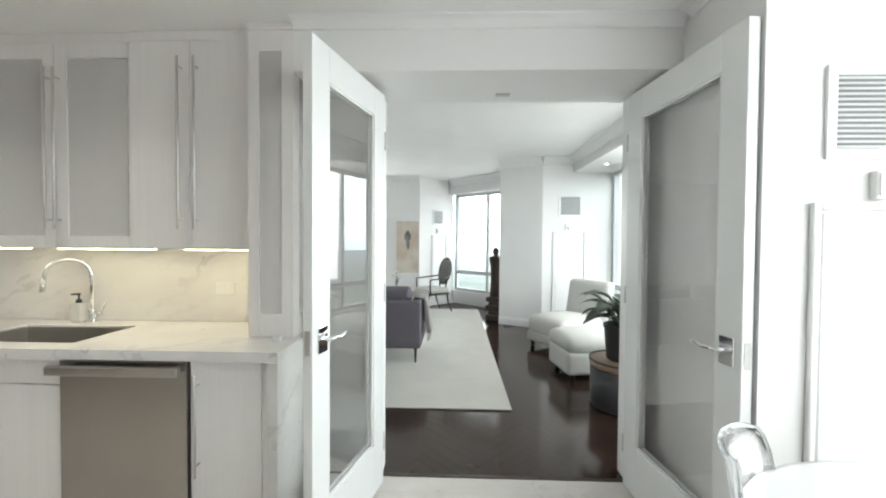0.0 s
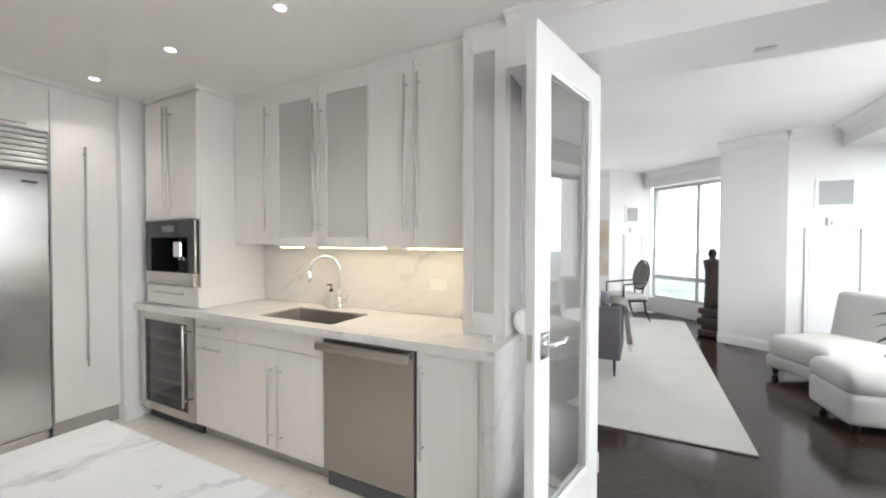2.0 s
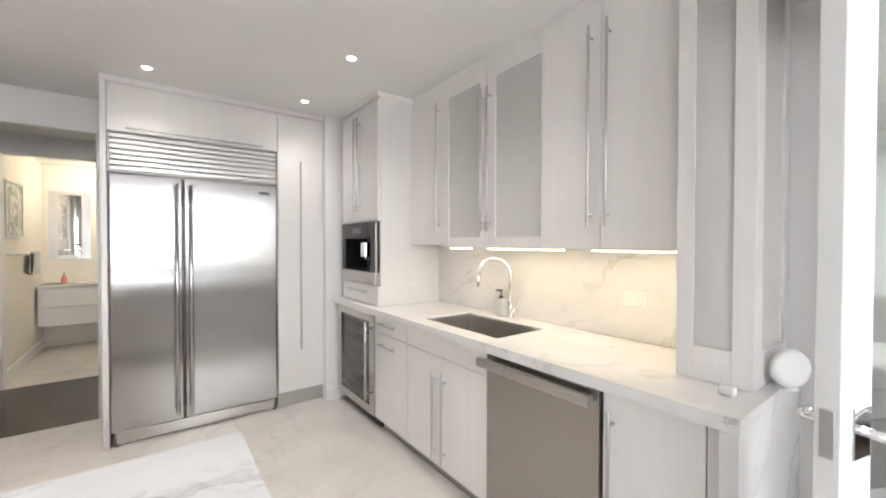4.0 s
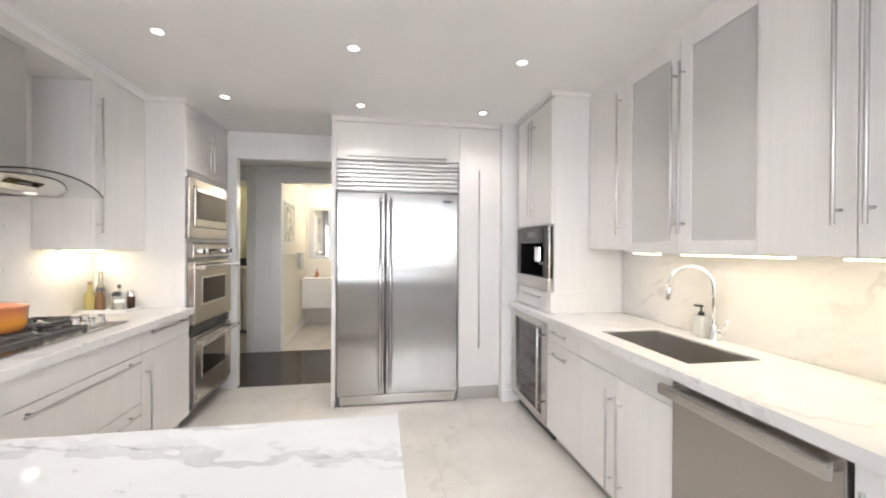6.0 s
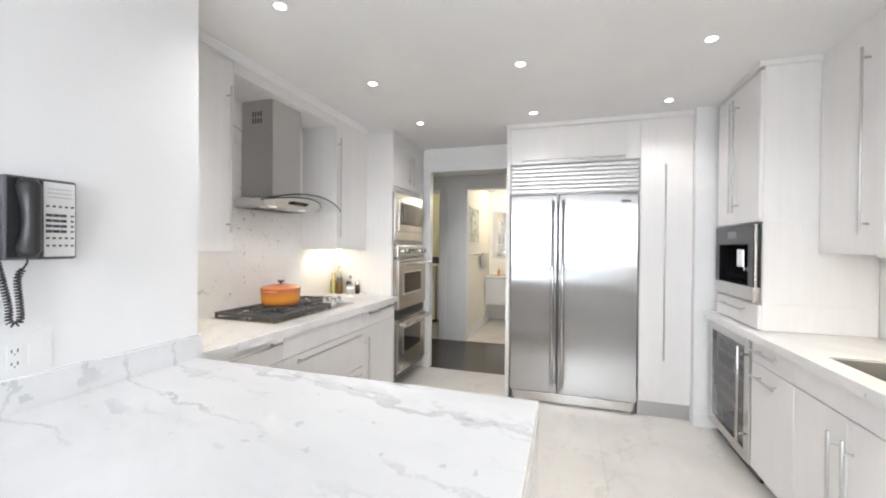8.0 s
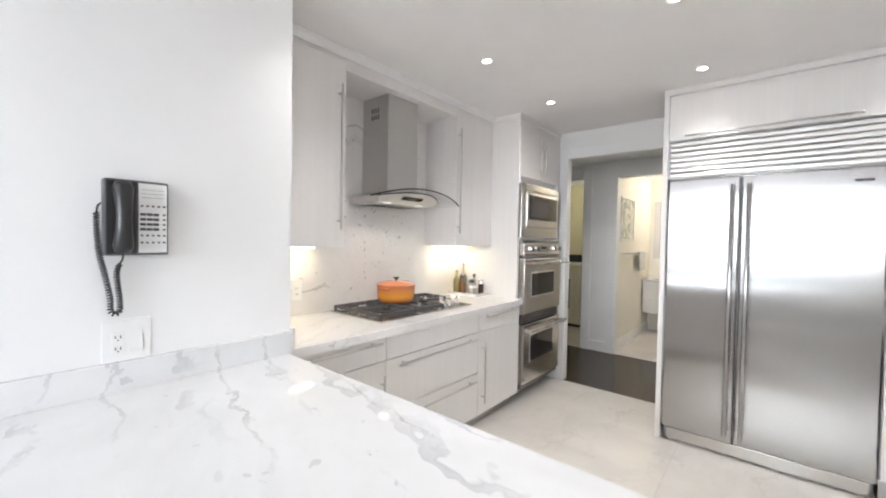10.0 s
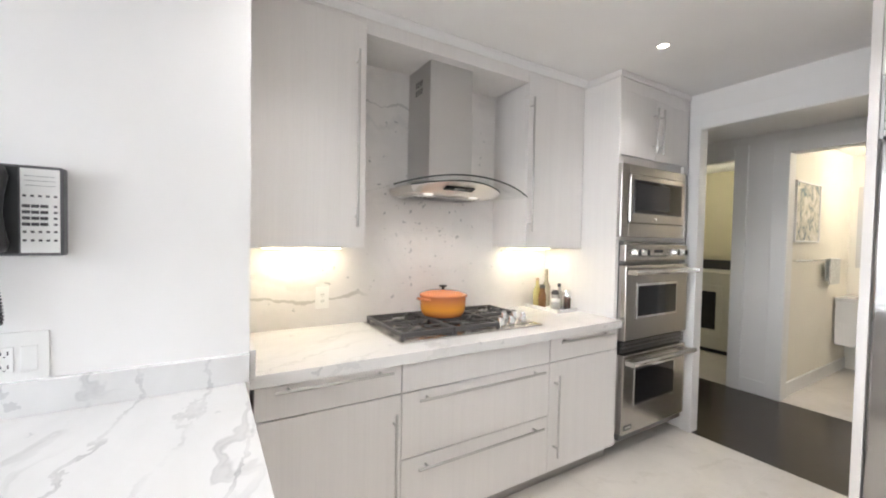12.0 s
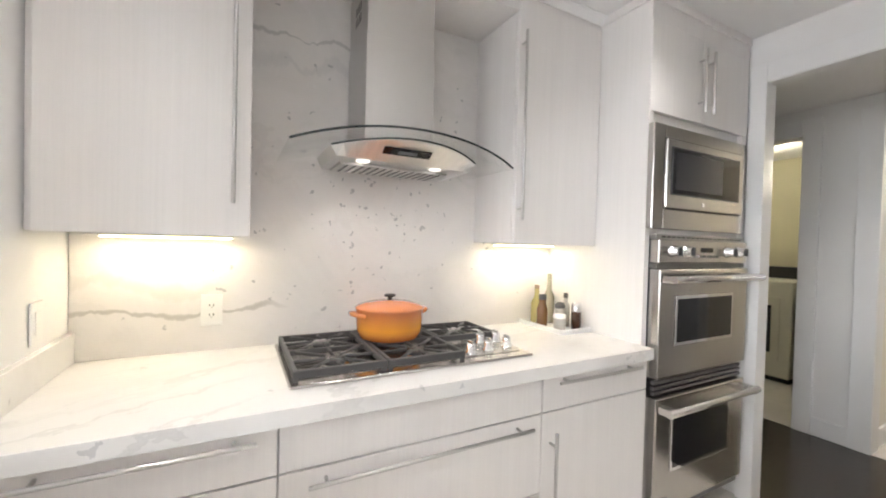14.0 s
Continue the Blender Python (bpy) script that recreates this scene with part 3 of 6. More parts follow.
moulding("baseboard_pillar", (-3.29, 2.18), (-3.29, 2.30), (1, 0), 0.0, BASEB, "white baseboard")
moulding("baseboard_kitchen", (1.56, 2.0), (FX, 2.0), (0, -1), 0.0, BASEB, "white baseboard")

# hall, bathroom and laundry beyond the doorway
setting("floor_hall", bxs([(-5.30, -3.985, -2.2, 2.2, -0.12, 0.0)], 0), HALLWOOD, "dark glossy wooden hall floor", "floor")
setting("ceiling_hall", bxs([(-7.6, -4.1, -3.2, 2.3, 2.40, 2.5)], 0), CEIL, "white hall ceiling", "ceiling")
for i, r in enumerate(((-0.57, -0.15, 0, 2.4), (0.72, 2.2, 0, 2.4), (-2.2, -1.42, 0, 2.4), (-1.42, -0.57, 2.2, 2.4), (-0.15, 0.72, 2.2, 2.4))):
    setting("wall_hall_%d" % (i + 1), bxs([(-5.42, -5.30, *r)], 0), WALL, "white hall wall beside the doorways", "wall")
# unseen wall added to keep sky light from leaking into the hall
setting("wall_hall_side", bxs([(-4.1, -3.99, -2.2, -1.1005, 0, 2.4)], 0), WALL, "unseen white wall closing the hall's side", "wall")
setting("wall_hall_ends", bxs([(-7.5, -4.1, -2.3, -2.2, 0, 2.4), (-7.5, -3.99, 2.2, 2.3, 0, 2.4)], 0), WALL, "white wall closing the hall", "wall")
setting("trim_hall", bxs([(-5.30, -5.28, -0.57, -0.46, 0, 2.32), (-5.30, -5.28, -1.53, -1.42, 0, 2.32), (-5.30, -5.28, -1.419, -0.571, 2.2, 2.32),
                          (-5.30, -5.28, -0.265, -0.15, 0, 2.32), (-5.30, -5.28, -0.149, 0.72, 2.2, 2.32), (-5.30, -5.28, 0.721, 0.83, 0, 2.32),
                          (-5.30, -5.285, -0.459, -0.266, 0, 0.13)], 0.003), TRIM, "white door casings and baseboard in the hall", "trim")
setting("floor_bath", bxs([(-7.2, -5.301, -0.18, 2.2, -0.12, 0.002)], 0), FLOORM, "cream stone bathroom floor", "floor")
setting("wall_bath", bxs([(-7.3, -7.15, -0.18, 2.2, 0, 2.4), (-7.3, -5.42, -0.30, -0.18, 0, 2.4)], 0), BATHWALL, "warm cream bathroom wall", "wall")
setting("floor_laundry", bxs([(-7.2, -5.301, -2.2, -0.301, -0.12, 0.002)], 0), FLOORM, "cream tiled laundry floor", "floor")
setting("wall_laundry", bxs([(-7.3, -7.15, -2.2, -0.30, 0, 2.4)], 0), LAUNDRY, "yellow-green painted laundry wall", "wall")
setting("baseboard_bath", bxs([(-7.149, -5.43, -0.179, -0.165, 0.003, 0.13)], 0.002), TRIM, "white baseboard", "trim")

# ground far below the tower, with distance haze painted into its colour
GROUND = mat("far_ground", (0.3, 0.34, 0.28), 1.0)
_v = coords(GROUND, (0.02, 0.02, 0.02))
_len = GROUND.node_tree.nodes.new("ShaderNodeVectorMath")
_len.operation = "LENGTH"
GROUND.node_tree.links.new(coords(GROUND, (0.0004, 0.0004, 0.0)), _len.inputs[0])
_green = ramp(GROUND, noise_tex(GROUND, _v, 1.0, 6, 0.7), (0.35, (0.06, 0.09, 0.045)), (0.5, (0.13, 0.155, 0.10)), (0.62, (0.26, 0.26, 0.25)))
# painted haze: the greens fade to pale grey-blue away from the origin
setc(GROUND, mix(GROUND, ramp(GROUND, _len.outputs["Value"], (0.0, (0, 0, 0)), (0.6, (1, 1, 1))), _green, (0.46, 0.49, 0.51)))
setting("ground", prism([(-3000, -3000), (3000, -3000), (3000, 3000), (-3000, 3000)], -61, -60), GROUND, "green parkland and rooftops far below, distance haze in the colour", "ground")


# bright overcast sky and haze all round, far off
HAZE = glow("overcast_haze", (0.93, 0.97, 1.0), 4.2)
_n, _l, _b = nodes(HAZE)
_z = _n.new("ShaderNodeSeparateXYZ")
_l.new(coords(HAZE, (1, 1, 0.01)), _z.inputs[0])
setc(HAZE, ramp(HAZE, _z.outputs[2], (0.0, (0.50, 0.56, 0.58)), (0.35, (0.86, 0.90, 0.93)), (0.8, (0.95, 0.98, 1.0))), "Emission Color")
ring = bmesh.new()
lo = [ring.verts.new((2500 * math.cos(a), 2500 * math.sin(a), -80)) for a in (2 * math.pi * k / 96 for k in range(96))]
hi = [ring.verts.new((2500 * math.cos(a), 2500 * math.sin(a), 1500)) for a in (2 * math.pi * k / 96 for k in range(96))]
for k in range(96):
    ring.faces.new((lo[k], hi[k], hi[(k + 1) % 96], lo[(k + 1) % 96]))
setting("backdrop", ring, HAZE, "bright overcast sky with distant haze", "sky")


# ---- double glass doors ----
def glass_door(name, hinge, free, label, face):
    """A leaf from its hinge to its free edge in plan; face: +1 or -1, the side on which the lever shows."""
    h, f = Vector(hinge), Vector(free)
    w = (f - h).length
    rz = math.degrees(math.atan2(f.y - h.y, f.x - h.x))
    d = thing(name, label, "door", (h.x, h.y, 0), rz, world=False, kind="structure")
    t = 0.022
    part("stile", bxs([(0, 0.125, -t, t, 0.012, 2.205)], 0.003), DOORPAINT, d)
    part("stile", bxs([(w - 0.125, w, -t, t, 0.012, 2.205)], 0.003), DOORPAINT, d)
    part("rail", bxs([(0.1251, w - 0.1251, -t, t, 2.058, 2.205)], 0.003), DOORPAINT, d)
    part("rail", bxs([(0.1251, w - 0.1251, -t, t, 0.012, 0.28)], 0.003), DOORPAINT, d)
    beads = []
    for s in (-1, 1):
        a, b = sorted((s * 0.008, s * 0.016))
        beads += [(0.125, 0.137, a, b, 0.28, 2.058), (w - 0.137, w - 0.125, a, b, 0.28, 2.058), (0.137, w - 0.137, a, b, 2.046, 2.058), (0.137, w - 0.137, a, b, 0.28, 0.292)]
    part("glazing_bead", bxs(beads, 0.002), DOORPAINT, d)
    sheet = bxs([(0.126, w - 0.126, -0.004, 0.004, 0.281, 2.057)], 0)
    sheet.faces.ensure_lookup_table()
    sheet.normal_update()
    bmesh.ops.delete(sheet, geom=[f for f in sheet.faces if f.normal.y * face > 0.9], context="FACES_ONLY")
    part("pane", sheet, DOORGLASS, d).visible_shadow = False
    lev = None
    for s in (-1, 1):
        plate = part("handle_plate", bxs([(w - 0.098, w - 0.028, min(s * t, s * (t + 0.009)), max(s * t, s * (t + 0.009)), 0.93, 1.04)], 0.003), CHROME, d, "square chrome lever handle plate")
        x = w - 0.063
        bm = tube([(x, s * (t + 0.008), 0.988), (x, s * (t + 0.045), 0.988)], 0.010)
        tube([(x + 0.006, s * (t + 0.047), 0.988), (x - 0.03, s * (t + 0.050), 0.990), (x - 0.07, s * (t + 0.052), 0.984), (x - 0.11, s * (t + 0.050), 0.996), (x - 0.135, s * (t + 0.047), 0.990)], [0.009, 0.0085, 0.0075, 0.006, 0.004], bm)
        part("lever", bm, CHROME, plate)
    part("latch_plate", bxs([(w, w + 0.002, -0.012, 0.012, 0.93, 1.03)], 0.0006), NICKEL, d, "nickel latch plate")
    if face < 0:
        part("flush_bolt", bxs([(w, w + 0.0015, -0.010, 0.010, 1.80, 1.97)], 0.0005), NICKEL, d, "flush bolt in the edge")
    for z in (0.25, 1.1, 1.95):
        part("hinge", tube([(-0.003, face * t, z - 0.05), (-0.003, face * t, z + 0.05)], 0.006), NICKEL, d)
    return d


glass_door("door_1", (0.015, 2.762), (-0.148, 2.094), "open white glazed French door with a chrome lever", 1)
glass_door("door_2", (1.425, 2.80), (1.500, 2.010), "open white glazed French door beside the wall", -1)
setting("trim_door_frame", bxs([(-0.03, 0.012, 2.775, 2.955, 0, 2.23), (1.437, 1.5295, 2.81, 2.955, 0, 2.23)], 0.003), TRIM, "white painted door jambs", "trim")
setting("wall_jamb_left", bxs([(-0.0295, -0.0285, 2.87, 2.95, 0, 2.23)], 0), WALL, "white wall end", "wall")
setting("threshold", bxs([(0.01, 1.435, 2.83, 2.86, -0.006, 0.003)], 0.001), EBONY, "dark wooden threshold strip", "trim")
single("roller_catch", bxs([(0.66, 0.74, 2.80, 2.835, 2.222, 2.2305)], 0.003), NICKEL, "nickel roller catch in the door head", "door catch")


# ---- kitchen: sink side ----
SC, SF = 0.900, 2.275  # counter top and cabinet fronts
KZ = 0.10


def front(parent, name, face, at, a0, a1, z0, z1, handle=None, thick=0.02, material=None, gap=0.0018):
    """A door or drawer front in the plane at; a0..a1 along the wall. handle: None or (upright, a, z, length)."""
    s = -1 if face[0] == "-" else 1
    d = sorted((at, at - s * thick))
    r = (a0 + gap, a1 - gap, d[0], d[1], z0 + gap, z1 - gap) if face[1] == "y" else (d[0], d[1], a0 + gap, a1 - gap, z0 + gap, z1 - gap)
    o = part(name, bxs([r], 0.0018), material or CAB, parent)
    if handle:
        up, a, z, ln = handle
        p = (a, at, z) if face[1] == "y" else (at, a, z)
        part("handle", bar(face, p, ln, up), NICKEL, o, "brushed nickel bar handle")
    return o


def base_unit(name, face, at, back, a0, a1, fronts, label, category="base cabinet", z1=0.853):
    """fronts: rows of (name, a0, a1, z0, z1, handle)."""
    s = -1 if face[0] == "-" else 1
    mid = (a0 + a1) / 2
    c = thing(name, label, category, (mid, (at + back) / 2, 0) if face[1] == "y" else ((at + back) / 2, mid, 0))
    d = sorted((at - s * 0.021, back))
    k = sorted((at - s * 0.07, back))
    body = (a0 + 0.0005, a1 - 0.0005, d[0], d[1], KZ, z1) if face[1] == "y" else (d[0], d[1], a0 + 0.0005, a1 - 0.0005, KZ, z1)
    toe = (a0 + 0.0005, a1 - 0.0005, k[0], k[1], 0, KZ - 0.0005) if face[1] == "y" else (k[0], k[1], a0 + 0.0005, a1 - 0.0005, 0, KZ - 0.0005)
    part("body", bxs([body], 0.001), CAB, c)
    part("toe_kick", bxs([toe], 0.001), TOE, c, "grey metal toe kick")
    for n, b0, b1, z0, zz, h in fronts:
        front(c, n, face, at, b0, b1, z0, zz, h)
    return c


TOE = brushed("toe_metal", (0.50, 0.49, 0.48), 0.4)
base_unit("drawer_cabinet", "-y", SF, 2.86, -2.545, -2.095, [("drawer", -2.545, -2.095, 0.728, 0.85, (False, -2.345, 0.800, 0.26)), ("door", -2.545, -2.095, KZ, 0.726, (False, -2.345, 0.655, 0.26))], "white wood-grain base cabinet with drawer and pull-out")


def sink_unit():
    c = base_unit("sink_cabinet", "-y", SF, 2.86, -2.095, -1.352, [("panel", -2.095, -1.352, 0.728, 0.85, None), ("door", -2.095, -1.7235, KZ, 0.726, (True, -1.775, 0.40, 0.50)), ("door", -1.7235, -1.352, KZ, 0.726, (True, -1.687, 0.40, 0.50))], "white wood-grain two-door cabinet under the sink", z1=0.66)


sink_unit()


def dishwasher():
    c = thing("dishwasher", "stainless steel dishwasher with a wide bar handle", "dishwasher", (-1.05, 2.55, 0))
    part("body", bxs([(-1.347, -0.757, 2.30, 2.84, 0.0, 0.848)], 0.002), GREYP, c)
    door = part("door", bxs([(-1.346, -0.760, 2.262, 2.299, 0.11, 0.842)], 0.004), STEELD, c)
    bm = bxs([(-1.352, -0.754, 2.196, 2.222, 0.792, 0.836)], 0.008)
    part("handle", bm, STEEL, door, "flat stainless steel bar handle")
    for x in (-1.31, -0.796):
        part("handle_post", bxs([(x - 0.02, x + 0.02, 2.2225, 2.2615, 0.800, 0.828)], 0.003), STEEL, door)
    part("toe_kick", bxs([(-1.346, -0.760, 2.33, 2.345, 0.003, 0.108)], 0.001), TOE, c)


dishwasher()
base_unit("end_cabinet", "-y", SF, 2.86, -0.752, -0.385, [("door", -0.752, -0.425, KZ, 0.85, (True, -0.712, 0.56, 0.46)), ("filler", -0.425, -0.385, KZ, 0.85, None)], "narrow white wood-grain base cabinet at the counter's end")


def sink_counter():
    c = thing("sink_counter", "white veined marble worktop with a waterfall end", "countertop", (-1.8, 2.55, SC - 0.045))
    x0, x1, y0, y1 = -3.255, -0.335, 2.235, 2.848
    a, b, d, e = -1.992, -1.357, 2.342, 2.702
    # one slab with the sink's opening cut through it
    bm = bmesh.new()
    loops = [[bm.verts.new((x, y, z)) for x, y in ((p, q), (r, q), (r, t), (p, t))] for z in (SC - 0.045, SC) for p, r, q, t in ((x0, x1, y0, y1), (a, b, d, e))]
    for k in range(4):
        n = (k + 1) % 4
        for f, g in ((0, 1), (2, 3), (0, 2), (1, 3)):
            bm.faces.new((loops[f][k], loops[f][n], loops[g][n], loops[g][k]))
    bmesh.ops.recalc_face_normals(bm, faces=bm.faces)
    part("slab", bm, WORKTOP, c)
    part("waterfall_end", bxs([(-0.383, x1, y0, y1 + 0.02, 0.001, SC - 0.0455)], 0.002), WORKTOP, c)
    part("backsplash", bxs([(-2.54, -0.60, 2.849, 2.869, SC + 0.0005, 1.345)], 0.001), SINKSPLASH, c)


sink_counter()


def sink():
    s = thing("kitchen_sink", "square undermounted stainless steel sink", "sink", (-1.69, 2.54, SC - 0.24))
    a, b, d, e, z = -1.9915, -1.3575, 2.3425, 2.7015, SC - 0.010
    w = 0.003
    part("basin", bxs([(a, a + w, d, e, z - 0.226, z), (b - w, b, d, e, z - 0.226, z), (a + w, b - w, d, d + w, z - 0.226, z), (a + w, b - w, e - w, e, z - 0.226, z), (a, b, d, e, z - 0.229, z - 0.2261)], 0), SINKM, s)
    part("drain", lathe([(0.0, 0.003), (0.03, 0.003), (0.042, 0.0), (0.042, -0.004)], 20, (-1.69, 2.52, z - 0.2255)), CHROME, s)


sink()


def faucet():
    x, y = -1.69, 2.785
    f = thing("faucet", "tall chrome gooseneck faucet with a side lever", "faucet", (x, y, SC))
    part("base", lathe([(0.0, 0), (0.027, 0), (0.027, 0.006), (0.021, 0.010), (0.021, 0.075), (0.017, 0.085), (0.0, 0.085)], 20, (x, y, SC)), CHROME, f)
    dx, dy, rr = -0.70, -0.71, 0.098
    pts = [(x, y, SC + 0.08), (x, y, SC + 0.270)]
    for k in range(1, 15):
        a = math.pi * 0.94 * k / 14
        pts.append((x + dx * rr * (1 - math.cos(a)), y + dy * rr * (1 - math.cos(a)), SC + 0.275 + rr * math.sin(a)))
    e = pts[-1]
    pts.append((e[0] + dx * 0.004, e[1] + dy * 0.004, e[2] - 0.03))
    part("neck", tube(pts, 0.011, seg=14), CHROME, f)
    part("spray_head", tube([(e[0] + dx * 0.004, e[1] + dy * 0.004, e[2] - 0.028), (e[0] + dx * 0.012, e[1] + dy * 0.012, e[2] - 0.10)], [0.0125, 0.015]), CHROME, f)
    bm = tube([(x + 0.02, y, SC + 0.05), (x + 0.055, y, SC + 0.05)], 0.014)
    tube([(x + 0.05, y, SC + 0.055), (x + 0.075, y - 0.005, SC + 0.09), (x + 0.088, y - 0.008, SC + 0.125)], [0.006, 0.005, 0.004], bm)
    part("lever", bm, CHROME, f)


faucet()


def soap():
    x, y = -1.775, 2.79
    s = thing("soap_dispenser", "clear soap bottle with a black pump by the faucet", "soap bottle", (x, y, SC))
    part("bottle", bxs([(x - 0.035, x + 0.035, y - 0.028, y + 0.028, SC, SC + 0.115)], 0.01), SOAPG, s)
    bm = tube([(x, y, SC + 0.113), (x, y, SC + 0.135)], [0.016, 0.014])
    tube([(x, y, SC + 0.13), (x, y, SC + 0.165)], 0.005, bm)
    tube([(x + 0.01, y, SC + 0.165), (x - 0.035, y - 0.01, SC + 0.163)], 0.006, bm)
    part("pump", bm, BLACK, s, "black plastic pump")


SOAPG = mat("soap_bottle", (0.80, 0.80, 0.78), 0.15, 0.0, Transmission_Weight=0.3)
soap()


def wine_cooler():
    w = thing("wine_cooler", "under-counter wine cooler with steel-framed glass door", "wine cooler", (-2.9, 2.55, 0))
    a, b, z0, z1 = -3.235, -2.55, 0.10, 0.846
    part("case", bxs([(a + 0.01, a + 0.03, 2.31, 2.84, z0, z1), (b - 0.03, b - 0.01, 2.31, 2.84, z0, z1), (a + 0.03, b - 0.03, 2.31, 2.84, z0, z0 + 0.02), (a + 0.03, b - 0.03, 2.31, 2.84, z1 - 0.02, z1), (a + 0.03, b - 0.03, 2.82, 2.84, z0 + 0.02, z1 - 0.02)], 0), GREYP, w)
    f = part("door_frame", bxs([(a, a + 0.07, 2.265, 2.308, z0, z1), (b - 0.07, b, 2.265, 2.308, z0, z1), (a + 0.07, b - 0.07, 2.265, 2.308, z0, z0 + 0.06), (a + 0.07, b - 0.07, 2.265, 2.308, z1 - 0.06, z1)], 0.002), STEEL, w)
    part("pane", bxs([(a + 0.069, b - 0.069, 2.28, 2.286, z0 + 0.059, z1 - 0.059)], 0), SMOKE, f, "smoked glass pane").visible_shadow = False
    part("handle", bar("-y", (b - 0.055, 2.265, 0.50), 0.58, r=0.009, out=0.04), STEEL, f)
    for i in range(6):
        z = z0 + 0.10 + 0.105 * i
        part("shelf", bxs([(a + 0.04, b - 0.04, 2.315, 2.335, z, z + 0.022)], 0.002), TAN, w, "wooden shelf front")
    random.seed(5)
    for i in range(6):
        for k in range(4):
            if random.random() < 0.55:
                x, z = a + 0.13 + 0.135 * k, z0 + 0.165 + 0.105 * i
                part("bottle", swap(lathe([(0, 0), (0.034, 0.004), (0.036, 0.012), (0.036, 0.19), (0.014, 0.25), (0.014, 0.3), (0, 0.3)], 14), "xzy"), BOTTLE, w, "wine bottle").location += Vector((x, 2.36, z)) - ORIGIN[w] * 0 - Vector((0, 0, 0))
    part("toe_grille", bxs([(a, b, 2.33, 2.35, 0.003, 0.098)], 0.001), BLACK, w)


SMOKE = sheet_glass("smoked_glass", (0.62, 0.62, 0.62), 0.10)
BOTTLE = mat("bottle_glass", (0.02, 0.03, 0.02), 0.08)
wine_cooler()


def tower():
    a, b, yf = -3.20, -2.542, 2.30
    t = thing("coffee_tower", "tall white wood-grain cabinet around a coffee machine", "cabinet", (-2.87, 2.57, SC))
    part("lower_box", bxs([(a, b, yf + 0.021, 2.848, SC + 0.001, 1.058)], 0.001), CAB, t)
    part("upper_box", bxs([(a, b, yf + 0.021, 2.848, 1.53, 2.435)], 0.001), CAB, t)
    part("side_panel", bxs([(a, a + 0.02, yf + 0.021, 2.848, 1.0585, 1.5295)], 0.001), CAB, t)
    part("side_panel", bxs([(b - 0.02, b, yf + 0.021, 2.848, 1.0585, 1.5295)], 0.001), CAB, t)
    front(t, "drawer", "-y", yf, a, b, SC + 0.006, 1.05, (False, -2.87, 1.0, 0.40))
    m = (a + b) / 2
    front(t, "door", "-y", yf, a, m, 1.535, 2.42, (True, m - 0.03, 1.98, 0.74))
    front(t, "door", "-y", yf, m, b, 1.535, 2.42, (True, m + 0.03, 1.98, 0.74))
    part("cornice", bxs([(a, b + 0.012, yf - 0.012, 2.848, 2.4355, CZ - 0.0005)], 0.002), CAB, t)


tower()


def coffee_machine():
    a, b, yf = -3.178, -2.564, 2.283
    c = thing("coffee_machine", "built-in black and steel coffee machine", "coffee machine", (-2.87, 2.5, 1.06))
    part("case", bxs([(a, b, 2.50, 2.80, 1.061, 1.527)], 0.002), GREYP, c)
    part("top_panel", bxs([(a, b, yf, 2.499, 1.405, 1.527)], 0.003), BLACKG, c, "black glass control panel")
    part("display", bxs([(-2.95, -2.80, yf - 0.002, yf - 0.0005, 1.445, 1.490)], 0.0005), SCREEN, c)
    part("bottom_panel", bxs([(a, b, yf, 2.499, 1.061, 1.150)], 0.003), STEEL, c, "brushed steel drip drawer")
    part("side_panel", bxs([(a, a + 0.075, yf, 2.499, 1.1505, 1.4045)], 0.002), BLACKG, c)
    part("side_panel", bxs([(b - 0.075, b, yf, 2.499, 1.1505, 1.4045)], 0.002), BLACKG, c)
    part("niche_back", bxs([(a + 0.0755, b - 0.0755, 2.48, 2.4985, 1.1505, 1.4045)], 0.001), BLACK, c)
    part("spout", bxs([(-2.835, -2.745, yf + 0.01, yf + 0.10, 1.26, 1.375)], 0.008), CHROME, c, "chrome coffee spout")
    for x in (-2.815, -2.765):
        part("nozzle", tube([(x, yf + 0.05, 1.262), (x, yf + 0.05, 1.235)], 0.008), CHROME, c)
    for u in (a - 0.008, b):
        part("edge_trim", bxs([(u, u + 0.008, yf + 0.004, yf + 0.016, 1.061, 1.527)], 0.001), STEEL, c)


SCREEN = mat("display_grey", (0.16, 0.17, 0.18), 0.15)
coffee_machine()


def upper_solid(name, face, at, back, a0, a1, z0, z1, doors, label):
    c = thing(name, label, "wall cabinet", ((a0 + a1) / 2, (at + back) / 2, z0))
    s = -1 if face[0] == "-" else 1
    d = sorted((at - s * 0.021, back))
    part("body", bxs([(a0 + 0.0005, a1 - 0.0005, d[0], d[1], z0, z1)], 0.001), CAB, c)
    for b0, b1, h in doors:
        front(c, "door", face, at, b0, b1, z0 - 0.004, z1, h)
    k = sorted((at - s * 0.004, back))
    part("cornice", bxs([(a0, a1, k[0], k[1], z1 + 0.0005, CZ - 0.0005)], 0.001), CAB, c)
    return c


UB, UT, UF = 1.347, 2.418, 2.56
upper_solid("wall_cabinet", "-y", UF + 0.02, 2.848, -2.54, -2.102, UB + 0.01, UT, [(-2.54, -2.102, (True, -2.165, 1.89, 0.88))], "single-door white wood-grain wall cabinet with a long handle")
upper_solid("wall_cabinet", "-y", UF, 2.848, -1.262, -0.622, UB, UT, [(-1.262, -0.942, (True, -0.985, 1.885, 0.88)), (-0.942, -0.622, (True, -0.90, 1.885, 0.88))], "two-door white wood-grain wall cabinet with long handles")


